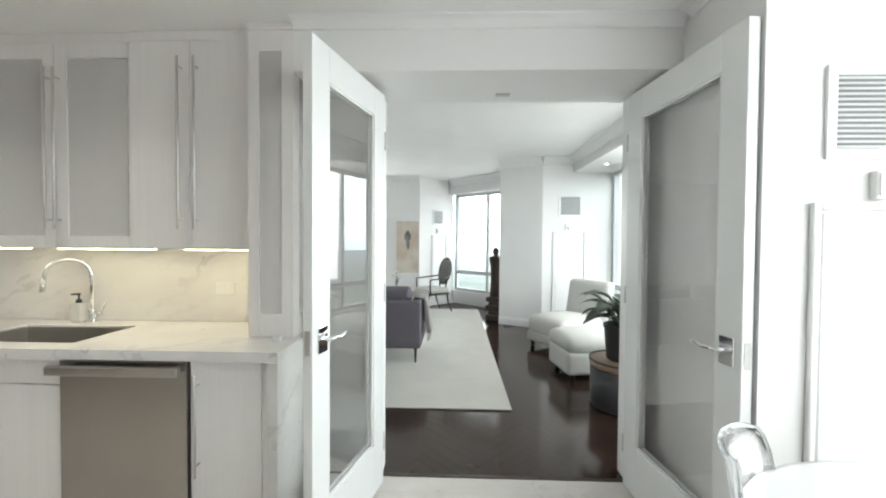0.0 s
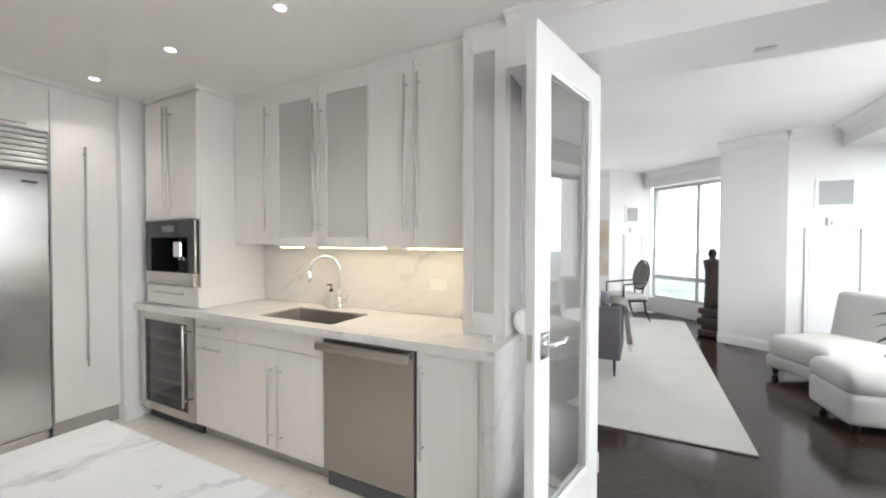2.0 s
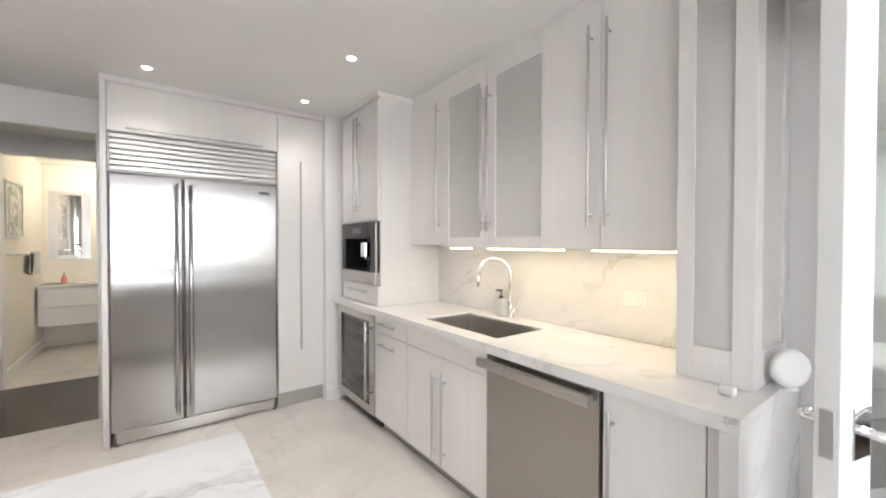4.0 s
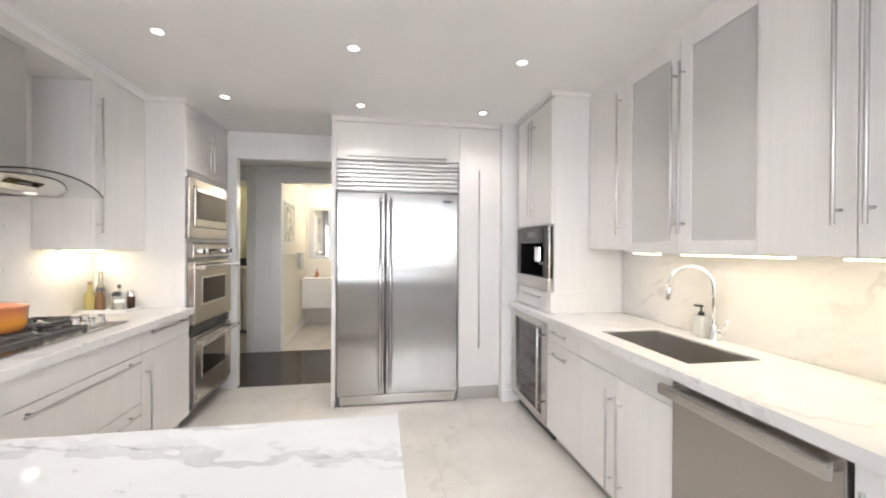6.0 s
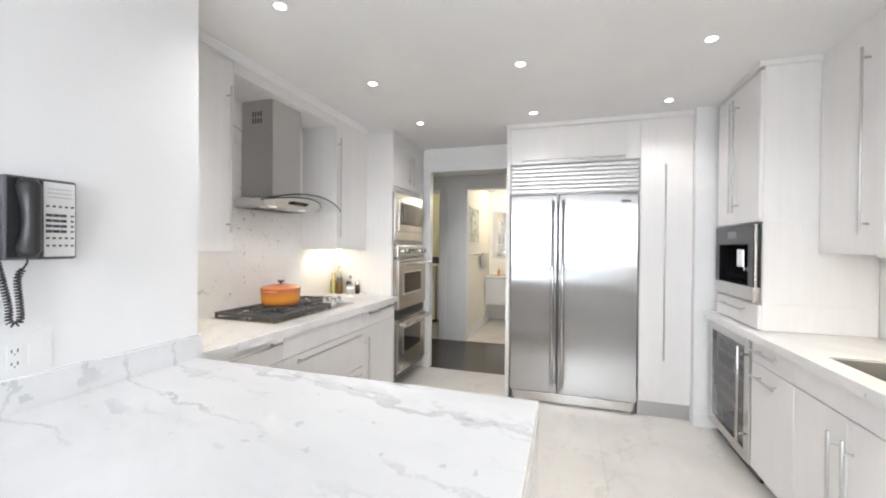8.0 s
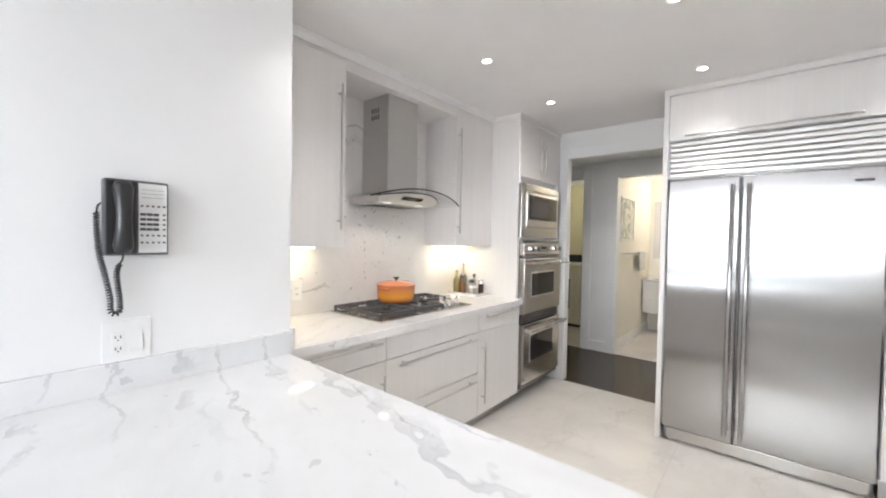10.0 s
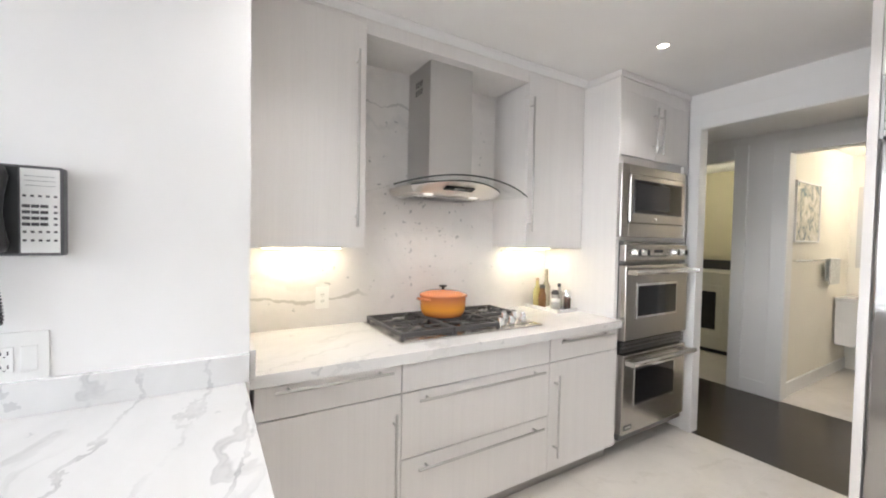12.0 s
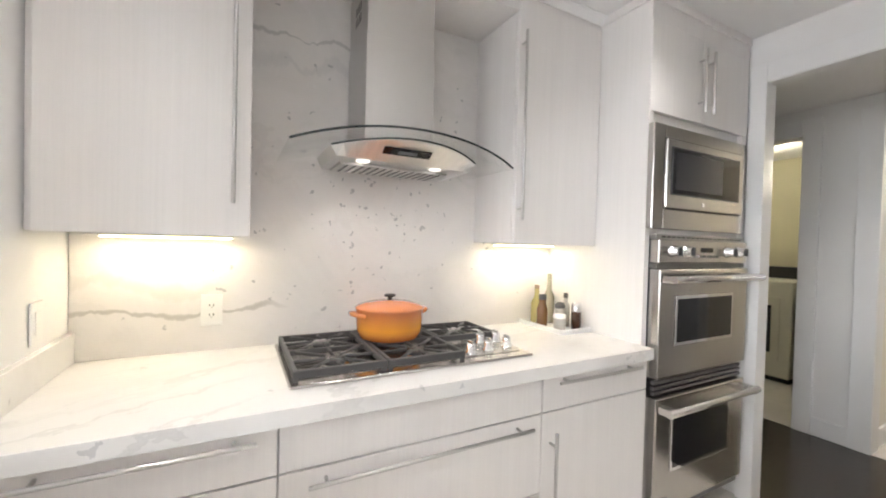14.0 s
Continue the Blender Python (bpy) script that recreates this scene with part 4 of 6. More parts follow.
def glass_cabinet():
    a0, a1, at = -2.1015, -1.2625, UF + 0.014
    c = thing("glass_wall_cabinet", "white wall cabinet with two frosted glass doors", "wall cabinet", (-1.67, 2.7, UB))
    rows = [(a0 + 0.0005, a0 + 0.02, at + 0.021, 2.848, UB, UT), (a1 - 0.02, a1 - 0.0005, at + 0.021, 2.848, UB, UT), (a0 + 0.02, a1 - 0.02, at + 0.021, 2.848, UB, UB + 0.02), (a0 + 0.02, a1 - 0.02, at + 0.021, 2.848, UT - 0.02, UT), (a0 + 0.02, a1 - 0.02, 2.838, 2.848, UB + 0.02, UT - 0.02)]
    part("body", bxs(rows, 0.0), INSIDE, c)
    for z in (1.62, 1.88, 2.14):
        part("shelf", bxs([(a0 + 0.021, a1 - 0.021, at + 0.024, 2.837, z, z + 0.022)], 0.001), INSIDE, c)
    part("cornice", bxs([(a0, a1, at + 0.004, 2.848, UT + 0.0005, CZ - 0.0005)], 0.001), CAB, c)
    m = -1.682
    for b0, b1, hx, sl, sr in ((a0, m, m - 0.022, 0.045, 0.062), (m, a1, m + 0.030, 0.070, 0.020)):
        g = 0.0018
        d = part("door", bxs([(b0 + g, b0 + sl, at, at + 0.02, UB - 0.004, UT - g), (b1 - sr, b1 - g, at, at + 0.02, UB - 0.004, UT - g), (b0 + sl + 0.0001, b1 - sr - 0.0001, at, at + 0.02, UT - 0.082, UT - g), (b0 + sl + 0.0001, b1 - sr - 0.0001, at, at + 0.02, UB - 0.004, UB + 0.058)], 0.0012), CAB, c)
        part("pane", bxs([(b0 + sl - 0.001, b1 - sr + 0.001, at + 0.006, at + 0.011, UB + 0.057, UT - 0.081)], 0), FROST, d, "frosted glass pane").visible_shadow = False
        part("handle", bar("-y", (hx, at, 1.86), 0.84), NICKEL, d, "brushed nickel bar handle")


glass_cabinet()


def corner_tower():
    a, b, f, k, z0, z1 = -0.605, -0.375, 2.50, 2.868, SC + 0.001, 2.435
    c = thing("glass_tower_cabinet", "tall white corner cabinet with frosted glass front and side", "cabinet", (-0.49, 2.68, SC))
    part("body", bxs([(a, a + 0.018, f + 0.021, k, z0, z1), (a + 0.018, b - 0.021, k - 0.018, k, z0, z1), (a + 0.018, b - 0.021, f + 0.021, k - 0.018, z0, z0 + 0.02), (a + 0.018, b - 0.021, f + 0.021, k - 0.018, z1 - 0.02, z1)], 0), INSIDE, c)
    for z in (1.25, 1.58, 1.92):
        part("shelf", bxs([(a + 0.019, b - 0.03, f + 0.03, k - 0.019, z, z + 0.008)], 0.001), GLASS, c)
    d = part("front_frame", bxs([(a, a + 0.055, f, f + 0.02, z0, z1), (b - 0.06, b, f, f + 0.02, z0, z1), (a + 0.0551, b - 0.0601, f, f + 0.02, z1 - 0.10, z1), (a + 0.0551, b - 0.0601, f, f + 0.02, z0, z0 + 0.115)], 0.0012), CAB, c)
    part("pane", bxs([(a + 0.054, b - 0.059, f + 0.007, f + 0.012, z0 + 0.114, z1 - 0.099)], 0), FROST, d, "frosted glass pane").visible_shadow = False
    e = part("side_frame", bxs([(b - 0.02, b, f + 0.0205, f + 0.075, z0, z1), (b - 0.02, b, k - 0.06, k, z0, z1), (b - 0.02, b, f + 0.0751, k - 0.0601, z1 - 0.10, z1), (b - 0.02, b, f + 0.0751, k - 0.0601, z0, z0 + 0.115)], 0.0012), CAB, c)
    part("pane", bxs([(b - 0.013, b - 0.008, f + 0.074, k - 0.059, z0 + 0.114, z1 - 0.099)], 0), FROST, e, "frosted glass pane").visible_shadow = False
    part("cornice", bxs([(a, b, f - 0.008, k, z1 + 0.0005, CZ - 0.0005)], 0.002), CAB, c)


corner_tower()


def strip(x0, x1, y, z, group):
    s = thing("cabinet_light", "slim warm LED strip light under the wall cabinets", "strip light", ((x0 + x1) / 2, y, z - 0.014), group=group)
    part("housing", bxs([(x0, x1, y - 0.016, y + 0.016, z - 0.009, z - 0.0005)], 0.001), NICKEL, s)
    part("diffuser", bxs([(x0 + 0.004, x1 - 0.004, y - 0.013, y + 0.013, z - 0.014, z - 0.0092)], 0.001), LED, s, "glowing warm diffuser")
    lamp("cabinet_lamp", "AREA", look(((x0 + x1) / 2, y, z - 0.018), ((x0 + x1) / 2, y + 0.001, 0)), 0.7 * (x1 - x0) / 0.35, WARM, w=x1 - x0, h=0.02)


for x0, x1 in ((-2.078, -1.875), (-1.712, -1.175), (-1.013, -0.655)):
    strip(x0, x1, 2.62, UB, "under-cabinet lights over the sink")

for x in (-0.42,):
    single("power_adapter", bxs([(x - 0.022, x + 0.022, 2.40, 2.43, SC, SC + 0.028)], 0.006), WHITEP, "small white plug adapter lying on the marble", "adapter")
hub = thing("smart_speaker", "round white tabletop speaker beside the corner cabinet", "speaker", (-0.316, 2.63, SC), -35, world=False)
bm = swap(lathe([(0, -0.016), (0.045, -0.016), (0.06, -0.011), (0.064, 0.0), (0.06, 0.011), (0.045, 0.016), (0, 0.016)], 32), "zxy")
for v in bm.verts:
    v.co.z += 0.068
part("shell", bm, WHITEP, hub)
part("foot", lathe([(0, 0), (0.028, 0), (0.026, 0.006), (0, 0.008)], 20, sx=0.6), WHITEP, hub)


# ---- kitchen: refrigerator wall ----
DIMGLASS = mat("dim_glass", (0.05, 0.05, 0.055), 0.12)
DULL = mat("dull_steel", (0.42, 0.415, 0.41), 0.42, 1.0)
CHIMNEY = brushed("chimney_steel", (0.60, 0.59, 0.58), 0.42, "x")
HOODSTEEL = brushed("hood_steel", (0.66, 0.65, 0.64), 0.36)
FF = -3.345


def fridge():
    y0, y1 = 0.744, 1.799
    f = thing("refrigerator", "wide built-in stainless steel side-by-side refrigerator", "refrigerator", (-3.6, 1.26, 0))
    part("body", bxs([(-3.96, FF - 0.041, y0, y1, 0.085, 2.105)], 0.002), DULL, f)
    ys = 1.158
    for a, b, hy in ((y0, ys, ys - 0.042), (ys, y1, ys + 0.042)):
        d = part("door", bxs([(FF - 0.04, FF, a + 0.002, b - 0.002, 0.095, 1.838)], 0.012), STEELV, f)
        part("handle", bar("+x", (FF, hy, 0.97), 1.62, r=0.013, out=0.055, ends=0.08), STEELV, d, "long round steel handle")
    part("badge", bxs([(FF + 0.0004, FF + 0.002, 1.66, 1.735, 1.757, 1.772)], 0.0005), GREYP, f)
    g = part("grille", bxs([(FF - 0.04, FF - 0.03, y0, y1, 1.845, 2.103), (FF - 0.03, FF - 0.002, y0, y0 + 0.012, 1.845, 2.103), (FF - 0.03, FF - 0.002, y1 - 0.012, y1, 1.845, 2.103)], 0.001), DULL, f)
    for i in range(7):
        z = 1.853 + i * 0.0358
        bm = prism([(FF - 0.028, z), (FF - 0.004, z), (FF - 0.001, z + 0.005), (FF - 0.001, z + 0.022), (FF - 0.008, z + 0.032), (FF - 0.028, z + 0.032)], y0 + 0.013, y1 - 0.013)
        part("slat", swap(bm, "xzy"), HOODSTEEL, g)
    part("base_grille", bxs([(-3.41, FF - 0.015, y0 + 0.03, y1 - 0.03, 0.012, 0.091)], 0.003), STEEL, f)
    for y in (y0 + 0.03, y1 - 0.03):
        part("foot", tube([(FF - 0.03, y, 0.0), (FF - 0.03, y, 0.088)], 0.016), DULL, f)


fridge()
s = thing("fridge_surround", "white wood-grain panels and bridge cupboard round the refrigerator", "cabinet", (-3.6, 1.2, 0))
part("side_panel", bxs([(-3.984, FF + 0.002, 0.708, 0.741, 0, 2.43)], 0.0015), CAB, s)
part("bridge_body", bxs([(-3.984, FF - 0.021, 0.7415, 1.800, 2.108, 2.43)], 0.001), CAB, s)
front(s, "flap_door", "+x", FF, 0.7415, 1.800, 2.110, 2.398, (False, 1.262, 2.132, 0.84))
part("cornice", bxs([(-3.984, FF + 0.004, 0.708, 2.179, 2.4305, CZ - 0.0005)], 0.002), CAB, s)
p = thing("pantry_cupboard", "tall narrow white wood-grain pantry cupboard with a long handle", "cupboard", (-3.6, 1.99, 0))
part("body", bxs([(-3.984, FF - 0.021, 1.8010, 2.179, 0.12, 2.43)], 0.001), CAB, p)
front(p, "door", "+x", FF, 1.8010, 2.179, 0.125, 2.398, (True, 1.978, 1.262, 1.57))
part("toe_kick", bxs([(-3.984, FF - 0.03, 1.8010, 2.179, 0.0, 0.119)], 0.001), TOE, p, "grey metal toe kick")


# ---- kitchen: stove side ----
TC, TF = 0.905, -0.30
base_unit("base_cabinet", "+y", TF, -0.94, -1.657, -1.078, [("drawer", -1.657, -1.078, 0.72, 0.856, (False, -1.375, 0.829, 0.46)), ("door", -1.657, -1.078, KZ, 0.718, (True, -1.621, 0.42, 0.46))], "white wood-grain base cabinet with drawer over door", z1=0.856)
base_unit("drawer_cabinet", "+y", TF, -0.94, -2.553, -1.6575, [("panel", -2.553, -1.6575, 0.72, 0.856, None), ("drawer", -2.553, -1.6575, 0.425, 0.718, (False, -2.11, 0.685, 0.76)), ("drawer", -2.553, -1.6575, KZ, 0.423, (False, -2.11, 0.378, 0.76))], "wide white wood-grain cabinet with two deep drawers", z1=0.856)
base_unit("base_cabinet", "+y", TF, -0.94, -3.150, -2.5535, [("drawer", -3.150, -2.5535, 0.72, 0.856, (False, -2.84, 0.833, 0.465)), ("door", -3.150, -2.5535, KZ, 0.718, (True, -2.598, 0.42, 0.46))], "white wood-grain base cabinet with drawer over door", z1=0.856)
c = thing("stove_counter", "white veined marble worktop with a full-height splashback", "countertop", (-2.1, -0.6, 0.857))
part("slab", bxs([(-3.149, -1.062, -0.949, -0.268, 0.857, TC)], 0.002), WORKTOP, c)
part("backsplash", bxs([(-3.149, -1.062, -0.949, -0.93, TC + 0.0005, CZ - 0.001)], 0.001), SPLASH, c)
part("end_splash", bxs([(-1.0795, -1.0605, -0.929, -0.238, TC + 0.0005, 1.005)], 0.001), WORKTOP, c)
VB_, VT_, VF = 1.342, 2.418, -0.60
upper_solid("wall_cabinet", "+y", VF, -0.929, -1.589, -1.062, VB_, VT_, [(-1.589, -1.080, (True, -1.541, 1.853, 0.825))], "single-door white wood-grain wall cabinet with a long handle")
upper_solid("wall_cabinet", "+y", VF, -0.929, -3.149, -2.634, VB_, VT_, [(-3.149, -2.634, (True, -2.651, 1.857, 0.825))], "single-door white wood-grain wall cabinet with a long handle")
setting("soffit_hood", bxs([(-2.6335, -1.5895, -0.929, VF - 0.002, 2.365, CZ - 0.0005)], 0.001), CAB, "white panel over the hood niche", "ceiling")
strip(-1.54, -1.16, -0.84, VB_, "under-cabinet lights over the stove")
strip(-3.09, -2.70, -0.84, VB_, "under-cabinet lights over the stove")
moulding("trim_crown_stove", (-1.06, VF + 0.0015), (-3.15, VF + 0.0015), (0, 1), CZ - 0.001, [(u * 0.5, w * 0.45) for u, w in CROWN])


def hood():
    cx = -2.113
    h = thing("range_hood", "stainless steel chimney hood with a curved glass canopy", "range hood", (cx, -0.7, 1.56))
    ch = part("chimney", bxs([(cx - 0.142, cx + 0.142, -0.928, -0.662, 1.712, 2.12)], 0.0015), CHIMNEY, h)
    up = part("upper_chimney", bxs([(cx - 0.139, cx + 0.139, -0.928, -0.665, 2.1205, 2.364)], 0.0015), CHIMNEY, h)
    for sx in (-1, 1):
        for i in range(4):
            for k in range(2):
                y, z = -0.765 - 0.022 * i, 2.27 - 0.045 * k
                x = cx + sx * 0.1392
                part("vent_slot", bxs([(x - 0.0006, x + 0.0006, y - 0.0055, y + 0.0055, z - 0.017, z + 0.017)], 0), BLACK, up)
    # canopy: an arched sheet of glass
    n, w, yb, yf = 28, 0.424, -0.905, -0.440
    bm = bmesh.new()
    def arch(u):
        return 1.642 + 0.074 * (1 - u * u)
    prof = []
    for i in range(n + 1):
        u = -1 + 2 * i / n
        front_y = yf - 0.055 * abs(u) ** 3
        prof.append((cx + u * w, arch(u), front_y))
    vs = [[bm.verts.new((x, y, z + dz)) for dz in (0, 0.007) for y in (yb, fy)] for x, z, fy in prof]
    for a, b in zip(vs, vs[1:]):
        for i, j in ((0, 1), (3, 2), (1, 3), (2, 0)):
            f = bm.faces.new((a[i], a[j], b[j], b[i]))
            f.smooth = True
    bm.faces.new((vs[0][0], vs[0][2], vs[0][3], vs[0][1])), bm.faces.new((vs[-1][0], vs[-1][1], vs[-1][3], vs[-1][2]))
    bmesh.ops.recalc_face_normals(bm, faces=bm.faces)
    part("canopy", bm, HOODGLASS, h, "curved clear glass canopy").visible_shadow = False
    part("canopy_edge", tube([(x, fy + 0.001, z + 0.0035) for x, z, fy in prof], 0.0042, seg=8), EDGE, h, "dark polished glass edge")
    # steel body under the glass: curved top edge, sloping front
    bm = bmesh.new()
    rings = []
    m = 16
    for i in range(m + 1):
        u = -1 + 2 * i / m
        x, top, fy = cx - 0.02 + u * 0.295, 1.673 + 0.030 * (1 - u * u), -0.50 - 0.11 * u * u
        rings.append([bm.verts.new(q) for q in ((x, -0.90, top), (x, fy, top), (x, fy + 0.001, top - 0.009), (cx - 0.02 + u * 0.275, -0.615, 1.634), (cx - 0.02 + u * 0.275, -0.90, 1.632))])
    for a, b in zip(rings, rings[1:]):
        for i in range(5):
            bm.faces.new((a[i], a[(i + 1) % 5], b[(i + 1) % 5], b[i])).smooth = i in (0, 1)
    bm.faces.new(rings[0]), bm.faces.new(list(reversed(rings[-1])))
    bmesh.ops.recalc_face_normals(bm, faces=bm.faces)
    part("body", bm, HOODSTEEL, h)
    part("body_edge", tube([(cx - 0.02 + u * 0.295, -0.498 - 0.11 * u * u, 1.670 + 0.030 * (1 - u * u)) for u in (-1 + k / 12 for k in range(25))], 0.0035, seg=8), EDGE, h, "dark front edge line")
    mid, dn, nn = Vector((-0.556, 1.665)), Vector((-0.876, -0.482)), Vector((0.482, -0.876))
    quad = [tuple(mid + dn * a + nn * b) for a, b in ((-0.017, 0.0), (-0.017, 0.006), (0.017, 0.006), (0.017, 0.0))]
    strip_ = part("control_panel", swap(prism(quad, -2.195, -2.010), "zxy"), BLACKG, h, "black glass control strip")
    quad = [tuple(mid + dn * a + nn * b) for a, b in ((-0.008, 0.0062), (-0.008, 0.007), (0.008, 0.007), (0.008, 0.0062))]
    part("display", swap(prism(quad, -2.140, -2.065), "zxy"), SCREEN, strip_, "grey display")
    part("filter", bxs([(cx - 0.225, cx + 0.225, -0.88, -0.690, 1.622, 1.6315)], 0.001), HOODSTEEL, h)
    for i in range(14):
        x = cx - 0.195 + 0.030 * i
        part("filter_slot", bxs([(x - 0.005, x + 0.005, -0.86, -0.700, 1.6205, 1.6218)], 0), BLACK, h)
    # real covers; their glow and the spots are added to brighten the splashback
    for x in (cx - 0.15, cx + 0.15):
        part("hood_lamp", lathe([(0, -0.004), (0.022, -0.004), (0.026, 0)], 18, (x, -0.652, 1.6325)), HOODGLOW, h, "hood lamp cover with an added glow")
        lamp("hood_spot", "SPOT", look((x, -0.652, 1.624), (x, -0.69, 0.9)), 2.8, (1, 0.93, 0.84), cone=150)


hood()


def cooktop():
    a, b, y0, y1 = -2.580, -1.690, -0.885, -0.385
    c = thing("gas_cooktop", "stainless gas cooktop with black cast-iron grates", "cooktop", (-2.13, -0.61, TC))
    part("tray", bxs([(a, b, y0, y1, TC + 0.0005, TC + 0.012)], 0.005), STEEL, c)
    part("spill_pan", bxs([(a + 0.03, b - 0.03, y0 + 0.03, y1 - 0.05, TC + 0.0125, TC + 0.0145)], 0.002), STEEL, c)
    spans = [(b - 0.012, b - 0.30, y0 + 0.02, y1 - 0.02), (b - 0.304, b - 0.592, y0 + 0.02, y1 - 0.02), (b - 0.596, a + 0.012, y0 + 0.02, -0.62)]
    z0, z1 = TC + 0.030, TC + 0.048
    burners = []
    for x1, x0, q0, q1 in spans:
        rows = [(x0, x1, q0, q0 + 0.016, z0 - 0.006, z1), (x0, x1, q1 - 0.016, q1, z0 - 0.006, z1), (x0, x0 + 0.014, q0 + 0.016, q1 - 0.016, z0, z1), (x1 - 0.014, x1, q0 + 0.016, q1 - 0.016, z0, z1)]
        for px in (x0 + 0.008, x1 - 0.008):
            for py in (q0 + 0.008, q1 - 0.008):
                rows.append((px - 0.008, px + 0.008, py - 0.008, py + 0.008, TC + 0.0125, z0))
        cx = (x0 + x1) / 2
        cells = [(q0, q1)] if q1 - q0 < 0.3 else [(q0, (q0 + q1) / 2), ((q0 + q1) / 2, q1)]
        if len(cells) == 2:
            ym = (q0 + q1) / 2
            rows.append((x0 + 0.014, x1 - 0.014, ym - 0.007, ym + 0.007, z0, z1))
        bm = bxs(rows, 0.003)
        for d0, d1 in cells:
            cy = (d0 + d1) / 2
            burners.append((cx, cy))
            for k in range(8):
                an = math.pi * k / 4 + math.pi / 8 * 0
                far = min(abs((x1 - x0) / 2 / max(abs(math.cos(an)), 1e-6)), abs((d1 - d0) / 2 / max(abs(math.sin(an)), 1e-6))) - 0.008
                e = (cx + far * math.cos(an), cy + far * math.sin(an))
                i = (cx + 0.035 * math.cos(an), cy + 0.035 * math.sin(an))
                tube([(e[0], e[1], z1 - 0.007), (i[0], i[1], z1 - 0.005)], [0.0065, 0.005], bm, 6)
        part("grate", bm, IRON, c, "black cast-iron grate")
    for x, y in burners:
        bn = part("burner", lathe([(0, 0.006), (0.045, 0.006), (0.05, 0.0), (0.05, -0.004)], 20, (x, y, TC + 0.018)), STEEL, c)
        part("burner_cap", lathe([(0, 0.008), (0.030, 0.008), (0.034, 0.003), (0.034, 0.0)], 20, (x, y, TC + 0.0245)), BLACK, bn)
    for i, (x, y) in enumerate(((-2.345, -0.470), (-2.435, -0.485), (-2.465, -0.590), (-2.535, -0.500), (-2.545, -0.590))):
        k = part("knob", lathe([(0, 0.040), (0.016, 0.040), (0.018, 0.036), (0.017, 0.014), (0.023, 0.010), (0.024, 0)], 20, (x, y, TC + 0.0125)), CHROME, c, "chrome control knob")
        part("knob_grip", bxs([(x - 0.004, x + 0.004, y - 0.018, y + 0.018, TC + 0.0515, TC + 0.062)], 0.002), CHROME, k)


cooktop()


def dutch_oven():
    x, y, z = -2.100, -0.70, TC + 0.0485
    p = thing("dutch_oven", "orange enamelled cast-iron casserole on the cooktop", "cooking pot", (x, y, z), 10, world=False)
    R = 0.132
    part("pot", lathe([(0, 0), (R * 0.80, 0), (R * 0.90, 0.006), (R * 0.97, 0.03), (R, 0.08), (R * 1.01, 0.112), (R * 1.02, 0.115), (R * 0.97, 0.115), (R * 0.96, 0.08), (R * 0.85, 0.012), (0, 0.010)], 48), ENAMEL, p)
    part("lid", lathe([(R * 0.97, 0.1155), (R * 1.03, 0.1155), (R * 1.035, 0.121), (R * 0.95, 0.128), (R * 0.70, 0.139), (R * 0.35, 0.146), (0, 0.148)], 48), LIDM, p, "orange enamelled lid")
    part("knob", lathe([(0.008, 0.147), (0.009, 0.158), (0.022, 0.163), (0.024, 0.168), (0.020, 0.172), (0, 0.173)], 20), BLACK, p, "black lid knob")
    for s in (-1, 1):
        part("handle", tube([(s * R * 0.98, -0.045, 0.098), (s * (R + 0.022), -0.035, 0.103), (s * (R + 0.030), 0, 0.105), (s * (R + 0.022), 0.035, 0.103), (s * R * 0.98, 0.045, 0.098)], 0.0085, seg=10), ENAMEL, p)


LIDM = mat("lid_enamel", (0.60, 0.20, 0.07), 0.22, 0.0, Coat_Weight=0.5)
bump(LIDM, noise_tex(LIDM, coords(LIDM), 40, 2), 0.02, 0.001)
dutch_oven()


def oven_tower():
    a, b, TF = -3.942, -3.151, -0.333
    t = thing("oven_tower", "tall white wood-grain housing for microwave and ovens", "cabinet", (-3.55, -0.62, 0))
    part("plinth", bxs([(a, b, -0.949, TF - 0.10, 0.0, 0.105)], 0.001), TOE, t)
    part("side_panel", bxs([(b - 0.032, b, -0.949, TF, 0.1055, 2.43)], 0.001), CAB, t)
    part("side_panel", bxs([(a - 0.03, a + 0.022, -0.949, TF, 0.1055, 2.43)], 0.001), CAB, t)
    part("divider", bxs([(a + 0.0225, b - 0.0325, -0.949, TF - 0.003, 1.402, 1.425)], 0.001), CAB, t)
    part("upper_box", bxs([(a + 0.0225, b - 0.0325, -0.949, TF - 0.021, 1.905, 2.43)], 0.001), CAB, t)
    m = (a + b) / 2
    front(t, "door", "+y", TF + 0.004, a, m, 1.945, 2.352, (True, m - 0.035, 2.14, 0.30))
    front(t, "door", "+y", TF + 0.004, m, b, 1.945, 2.352, (True, m + 0.035, 2.14, 0.30))
    part("cornice", bxs([(a - 0.03, b + 0.01, -0.949, TF + 0.010, 2.4305, CZ - 0.0005)], 0.002), CAB, t)
    part("fascia", bxs([(a + 0.0226, b - 0.0326, TF - 0.02, TF - 0.0005, 2.354, 2.4302)], 0.001), CAB, t)


oven_tower()


